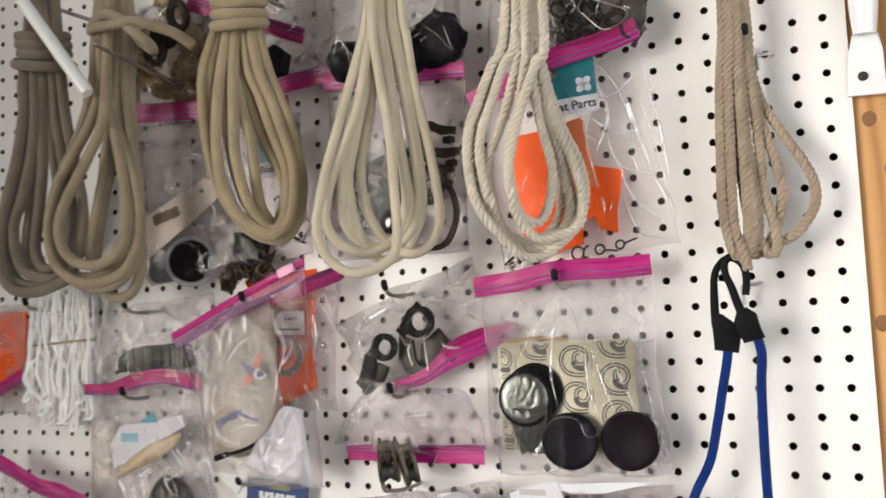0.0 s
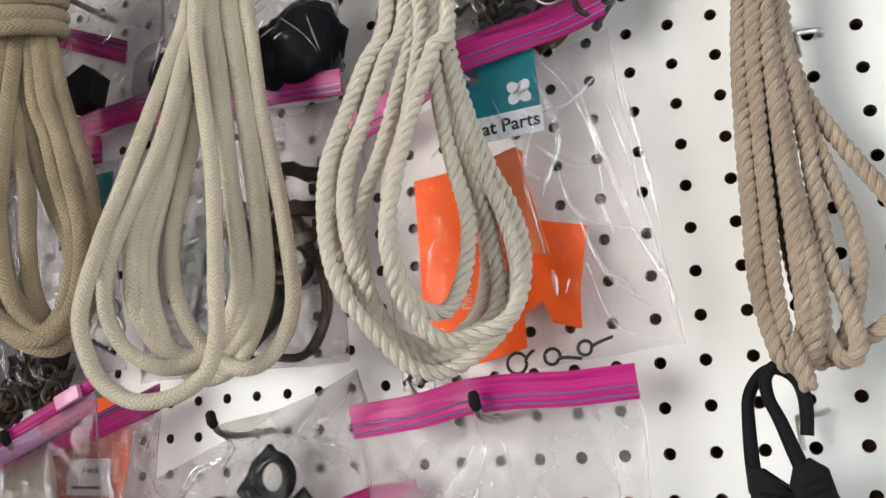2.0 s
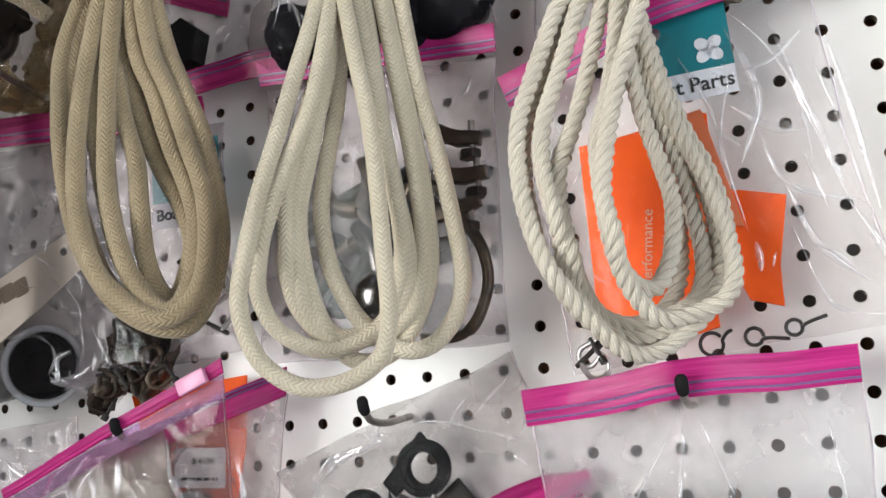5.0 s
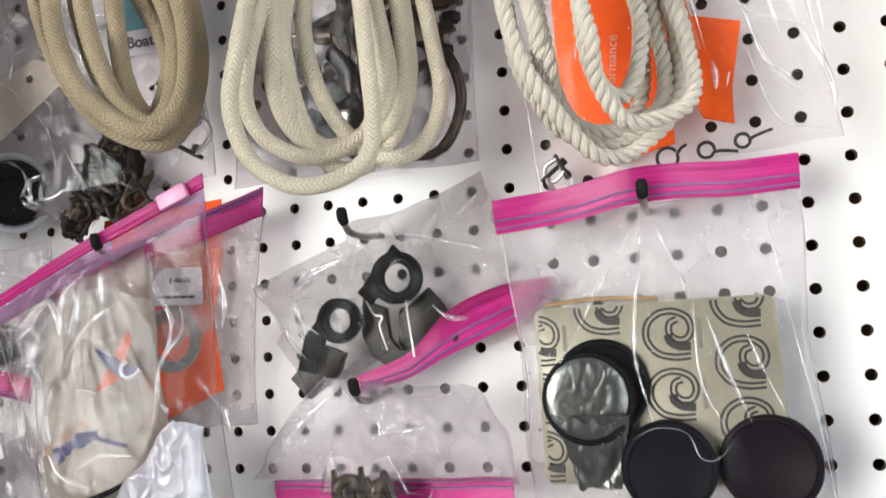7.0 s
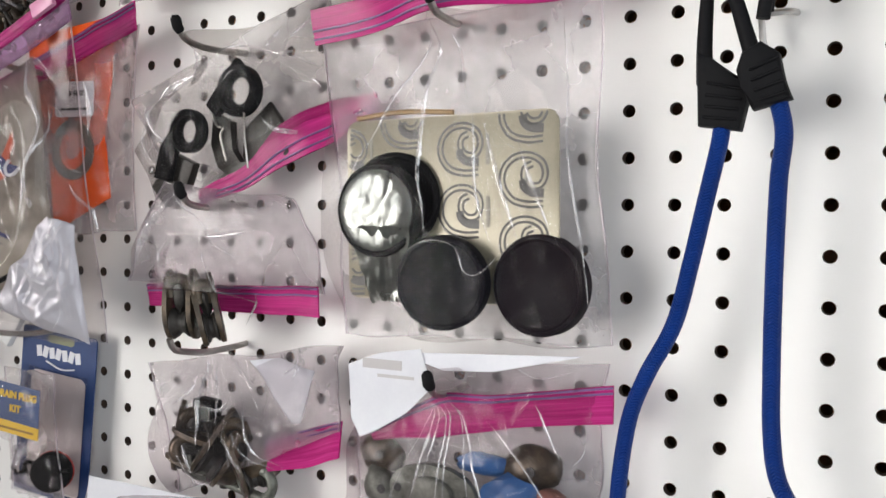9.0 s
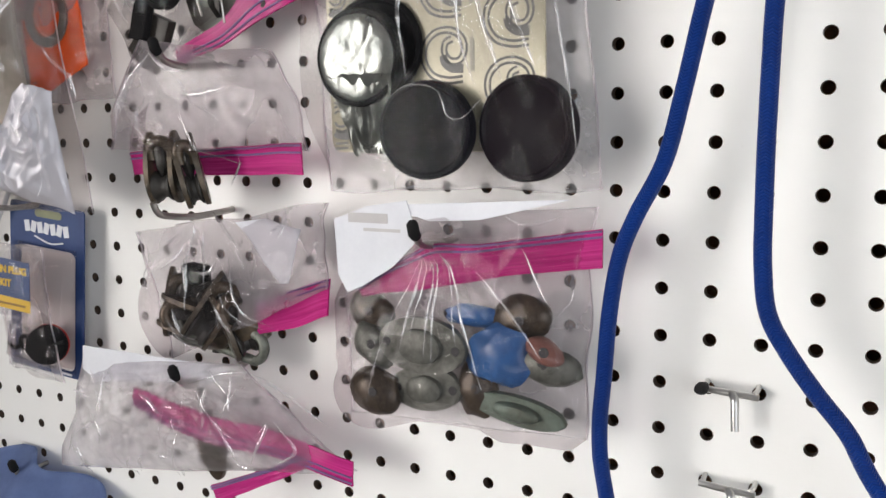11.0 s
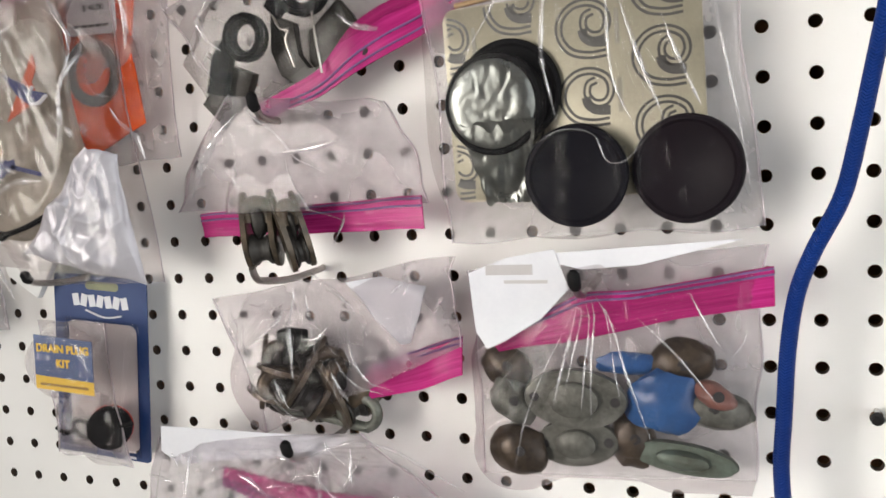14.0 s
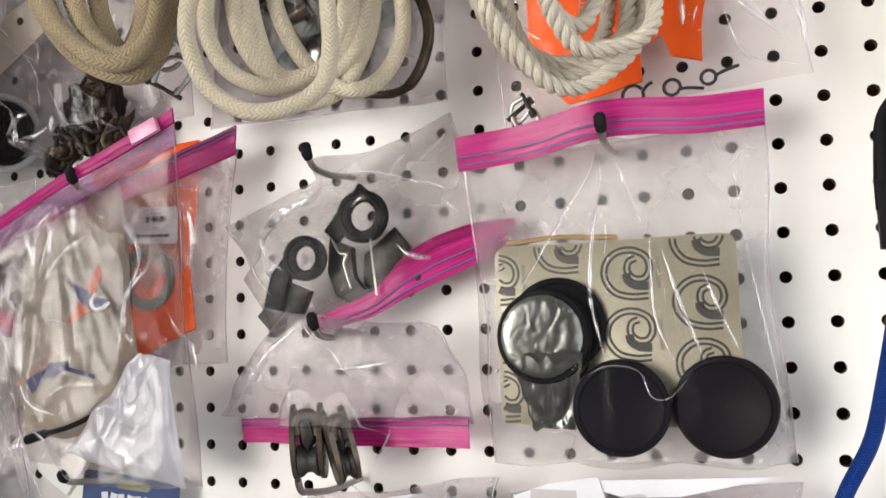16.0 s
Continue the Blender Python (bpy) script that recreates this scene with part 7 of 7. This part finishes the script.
part("body", bm, BROWN_METAL, chain)
for ax, az, al, ah, turn, seed in ((-205, 246, 0.036, 0.013, 24, 6), (-176, 232, 0.030, 0.012, 10, 8), (-160, 258, 0.024, 0.016, -30, 9), (-222, 272, 0.018, 0.011, 40, 14), (-212, 306, 0.022, 0.014, -50, 17), (-150, 290, 0.016, 0.020, 15, 19), (-182, 336, 0.026, 0.012, 30, 21)):
    amber = thing("amber_fitting", "brown amber translucent plastic fitting", "fitting", V(ax, -34, az), "amber fittings")
    bm = bmesh.new()
    lump(bm, (al, 0.010, ah), Matrix.Translation(V(ax, -32, az)) @ pose(0, 0, 0, 0, turn, 0), seed, 0.5, 4)
    part("body", bm, AMBER_PLASTIC, amber)
bare = thing("long_peg", "long bare steel peg with a bent tip", "hook", V(-173, -2, 232))
bm = bmesh.new()
tube(bm, glide([V(-173, 5, 232), V(-173, -50, 240), V(-173, -105, 248), V(-173, -156, 253), V(-173, -158, 258)], 8), 0.0021, 10)
part("wire", bm, WIRE, bare)
rod = thing("white_rod", "slim white plastic rod leaning across the ropes", "rod", V(-224, -122, 217))
bm = bmesh.new()
tube(bm, [V(-224, -122, 217), V(-226, -122, 220), V(-448, -128, 498)], [0.0062, 0.0076, 0.0080], 16)
part("tube", bm, WHITE_PLASTIC, rod)

# ---- lower left bags ----
zip_bag("clear bag with a black foam block", (-300, -26, -24), (-128, -30, -10), (-112, -26, -118), (-318, -24, -110), None, CRISP, puff=20, seed=85, crumpled=30, creases=((((-206, -25), (-232, -60), (-263, -91)), 2.0), (((-198, -28), (-152, -56), (-119, -89), (-128, -109)), 2.8), (((-290, -92), (-259, -73)), 1.6), (((-189, -25), (-136, -37)), 1.6), (((-177, -36), (-169, -68)), 1.3), (((-219, -34), (-235, -73)), 1.3), (((-132, -57), (-116, -79), (-137, -96)), 2.4), (((-169, -70), (-141, -73)), 1.8), (((-244, -74), (-237, -96)), 1.2)), hook=(-220, -24, 58),
        bumps=((-207, -88, 70, 18, 44),), crumple=1.5, folds=1.2)
foam = thing("foam_block", "dark grey ribbed foam block in the bag", "block", V(-207, -30, -88))
DARK_FOAM = plain("dark_foam", (0.055, 0.050, 0.042), (0.02, 0.02, 0.018), 0.8)
bm = bmesh.new()
plate(bm, [(-0.052, -0.014), (-0.050, 0.002), (-0.042, 0.011), (-0.010, 0.017), (0.034, 0.019), (0.050, 0.016), (0.052, -0.010), (0.000, -0.013)], 0.020, at(-217, -18, -86), 0.004)
part("body", bm, DARK_FOAM, foam)
for k in range(7):
    bm = bmesh.new()
    box(bm, (0.0045, 0.026, 0.003), at(-254 + 13.5 * k, -39, -84 + 0.6 * k, 3), 0.001)
    part("rib", bm, DARK_FOAM, foam)
zip_bag("clear zip bag with folded paper and small parts", (-322, -28, -122), (-146, -28, -114), (-140, -20, -262), (-322, -20, -268),
        (((-323, -36, -113), (-280, -40, -112), (-230, -46, -100), (-188, -46, -96), (-158, -42, -101), (-142, -36, -107)), ((-321, -36, -126), (-272, -40, -126), (-222, -46, -117), (-188, -46, -114), (-159, -42, -119), (-143, -36, -125)), dict(wave=0.8, seed=89, tracks=(0.8, 0.95), material=DARK_PINK)), CRISP,
        puff=18, seed=91, crumpled=40, creases=((((-144, -144), (-132, -170), (-145, -202), (-130, -239)), 3.4), (((-158, -152), (-139, -166), (-149, -183)), 2.6), (((-156, -221), (-141, -189)), 2.2), (((-130, -137), (-118, -157)), 2.2), (((-231, -149), (-212, -140), (-207, -153)), 1.6), (((-180, -136), (-160, -149)), 1.8), (((-262, -222), (-250, -245)), 2.2), (((-224, -216), (-217, -243)), 2.0), (((-177, -184), (-167, -209), (-182, -222)), 2.0), (((-166, -152), (-149, -144), (-140, -155)), 2.0)), hook=(-220, -124, 58), bumps=((-232, -186, 54, 34, 44), (-205, -240, 34, 24, 44)), crumple=1.6, folds=1.2)
sheet([(-0.037, 0.023), (0.011, 0.029), (0.057, 0.037), (0.061, 0.024), (0.001, -0.004), (-0.047, -0.027), (-0.051, 0.002)], at(-226, -38, -186), PAPER, "folded_paper", "folded white paper with faint blue print", "paper", bars=((-0.022, 0.010, 0.026, 0.010, plain("pale_blue_print", (0.25, 0.45, 0.55), (0.2, 0.4, 0.5), 0.6)),))
sheet([(-0.018, -0.007), (0.012, -0.006), (0.006, 0.007)], at(-215, -40, -152), plain("bright_teal_card", (0.03, 0.30, 0.36), (0.03, 0.26, 0.32), 0.5), "teal_card", "bright teal folded card corner", "card")
odd = thing("tan_strip", "curled tan plastic strip in the bag", "strip", V(-205, -34, -205))
bm = bmesh.new()
lump(bm, (0.054, 0.008, 0.009), Matrix.Translation(V(-222, -36, -196)) @ pose(0, 0, 0, 0, -27, 0), 9, 0.3)
part("body", bm, plain("pale_tan_plastic", (0.62, 0.50, 0.33), (0.5, 0.38, 0.23), 0.35), odd)
odd = thing("dark_knob", "dark grey round knob in the bag", "knob", V(-205, -30, -244))
bm = bmesh.new()
lump(bm, (0.030, 0.016, 0.024), Matrix.Translation(V(-196, -28, -246)), 12, 0.15)
part("body", bm, GUNMETAL, odd)
ruler = thing("marked_strip", "cream plastic strip with small dark slots", "strip", V(-321, -6, -230))
bm = bmesh.new()
plate(bm, rounded(0.040, 0.150, 0.002), 0.003, at(-321, -4, -234), 0.0006)
part("strip", bm, CREAM, ruler)
for k in range(8):
    bm = bmesh.new()
    box(bm, (0.009 if k % 2 == 0 else 0.005, 0.0018, 0.0004), at(-308, -7.2, -172 - k * 14))
    part("slot", bm, INK, ruler, smooth=False)
hank = thing("rope_hank", "hank of thin white nylon rope with a rubber band", "rope", V(-372, -26, 0))
bm = bmesh.new()
line = []
for i in range(60):
    x, y = -417 + i * 1.55 + 6 * math.sin(i * 2.9), -20 - 9 * math.sin(i * 1.9) - 7 * math.cos(i * 0.9)
    up, low = -4 + 10 * math.sin(i * 2.3), -138 + 18 * math.sin(i * 1.3) + 8 * math.sin(i * 4.1)
    w = [26 * noise.noise(Vector((i * 1.37, j * 2.1, 0.5))) for j in range(8)]
    d = [14 * noise.noise(Vector((i * 0.9, j * 1.7, 7.5))) for j in range(6)]
    line += [V(x, y, up), V(x + w[0] * 0.5, y + d[0], -35), V(x + w[1], y + d[1], -70), V(x + w[2] * 1.2, y + d[2], -105), V(x + 1 + w[6], y, low), V(x + 5 + w[6], y - 4, low - 7), V(x + 10 + w[6], y, low),
             V(x + 6 + w[3] * 1.2, y + d[3], -100), V(x + 5 + w[4], y + d[4], -64), V(x + 4 + w[5] * 0.5, y + d[5], -30), V(x + 4, y, up), V(x + 4, y, up + 5)]
laid(bm, glide(line, 5), 0.0019, 0.009, 5)
part("rope", bm, ROPE_WHITE, hank, smooth="all")
bm = bmesh.new()
tube(bm, [V(-372 + 54 * math.cos(q), -26 + 13 * math.sin(q), -62 + 3 * math.cos(q)) for q in [2 * math.pi * j / 40 for j in range(40)]], 0.0014, 6, True)
part("band", bm, AMBER, hank, "tan rubber band")
zip_bag("clear bag round a hank of white rope", (-432, -22, 8), (-316, -22, 6), (-314, -18, -164), (-436, -18, -168), None, FILM_LIGHT, puff=24, seed=95, crumpled=22, crumple=1.4)
peg_hook(-400, -6, 55)
opl = thing("orange_pouch", "bright orange flat pouch at the board's edge", "pouch", V(-470, -16, -70))
bm = bmesh.new()
plate(bm, [(-0.040, 0.056), (0.024, 0.054), (0.022, -0.010), (-0.002, -0.040), (-0.040, -0.064)], 0.0016, at(-468, -14, -74), 0.0003)
part("body", bm, ORANGE, opl)
zip_bag("clear bag with an orange pouch at the board's edge", (-520, -20, -8), (-440, -22, -10), (-436, -18, -150), (-525, -18, -155),
        ((-520, -26, -130), (-438, -28, -92), (-520, -24, -146), (-438, -26, -108), dict(seed=97)), FILM, puff=12, seed=96, crumple=1.2, n=40)
zip_bag("clear zip bag with a drooping pink zipper", (-470, -30, -222), (-330, -32, -250), (-330, -22, -360), (-480, -22, -360),
        ((-478, -40, -196), (-318, -38, -246), (-478, -36, -220), (-322, -36, -264), dict(seed=99, rise=-6, wave=2)), FILM, puff=14, seed=98, crumpled=14, crumple=1.3)
# folded blue cloth below
clb = thing("blue_cloth", "folded light blue work cloth hanging on a peg", "cloth", V(-80, -30, -440))
bm = bmesh.new()
n = 40
rows = []
for j in range(n + 1):
    row = []
    for i in range(n + 1):
        u, v = i / n, j / n
        x = -170 + u * 172
        top = -424 - 26 * abs(u - 0.42) ** 1.4 * 3 + 5 * math.sin(u * 9)
        y = -12 - 36 * math.sin(math.pi * min(1, v * 1.3)) ** 0.6 * (0.6 + 0.4 * math.sin(math.pi * u)) - 9 * math.sin(u * 14 + v * 5) - 5 * noise.noise(Vector((u * 7, v * 5, 3)))
        row.append(bm.verts.new(V(x, min(-4, y), top - v * 160)))
    rows.append(row)
for j in range(n):
    for i in range(n):
        bm.faces.new((rows[j][i], rows[j + 1][i], rows[j + 1][i + 1], rows[j][i + 1]))
bmesh.ops.solidify(bm, geom=bm.faces[:], thickness=0.002)
part("cloth", bm, LIGHT_BLUE, clb, smooth="all")
peg_hook(-98, -430, 30)
# oblong dark piece inside the lowest bag
spoon = thing("oblong_fitting", "oblong dark metal fitting with a slot", "fitting", V(116, -30, -384))
bm = bmesh.new()
plate(bm, oval(0.010, 0.024, 28), 0.005, at(112, -26, -380, 14), 0.0012)
part("body", bm, TARNISH, spoon)
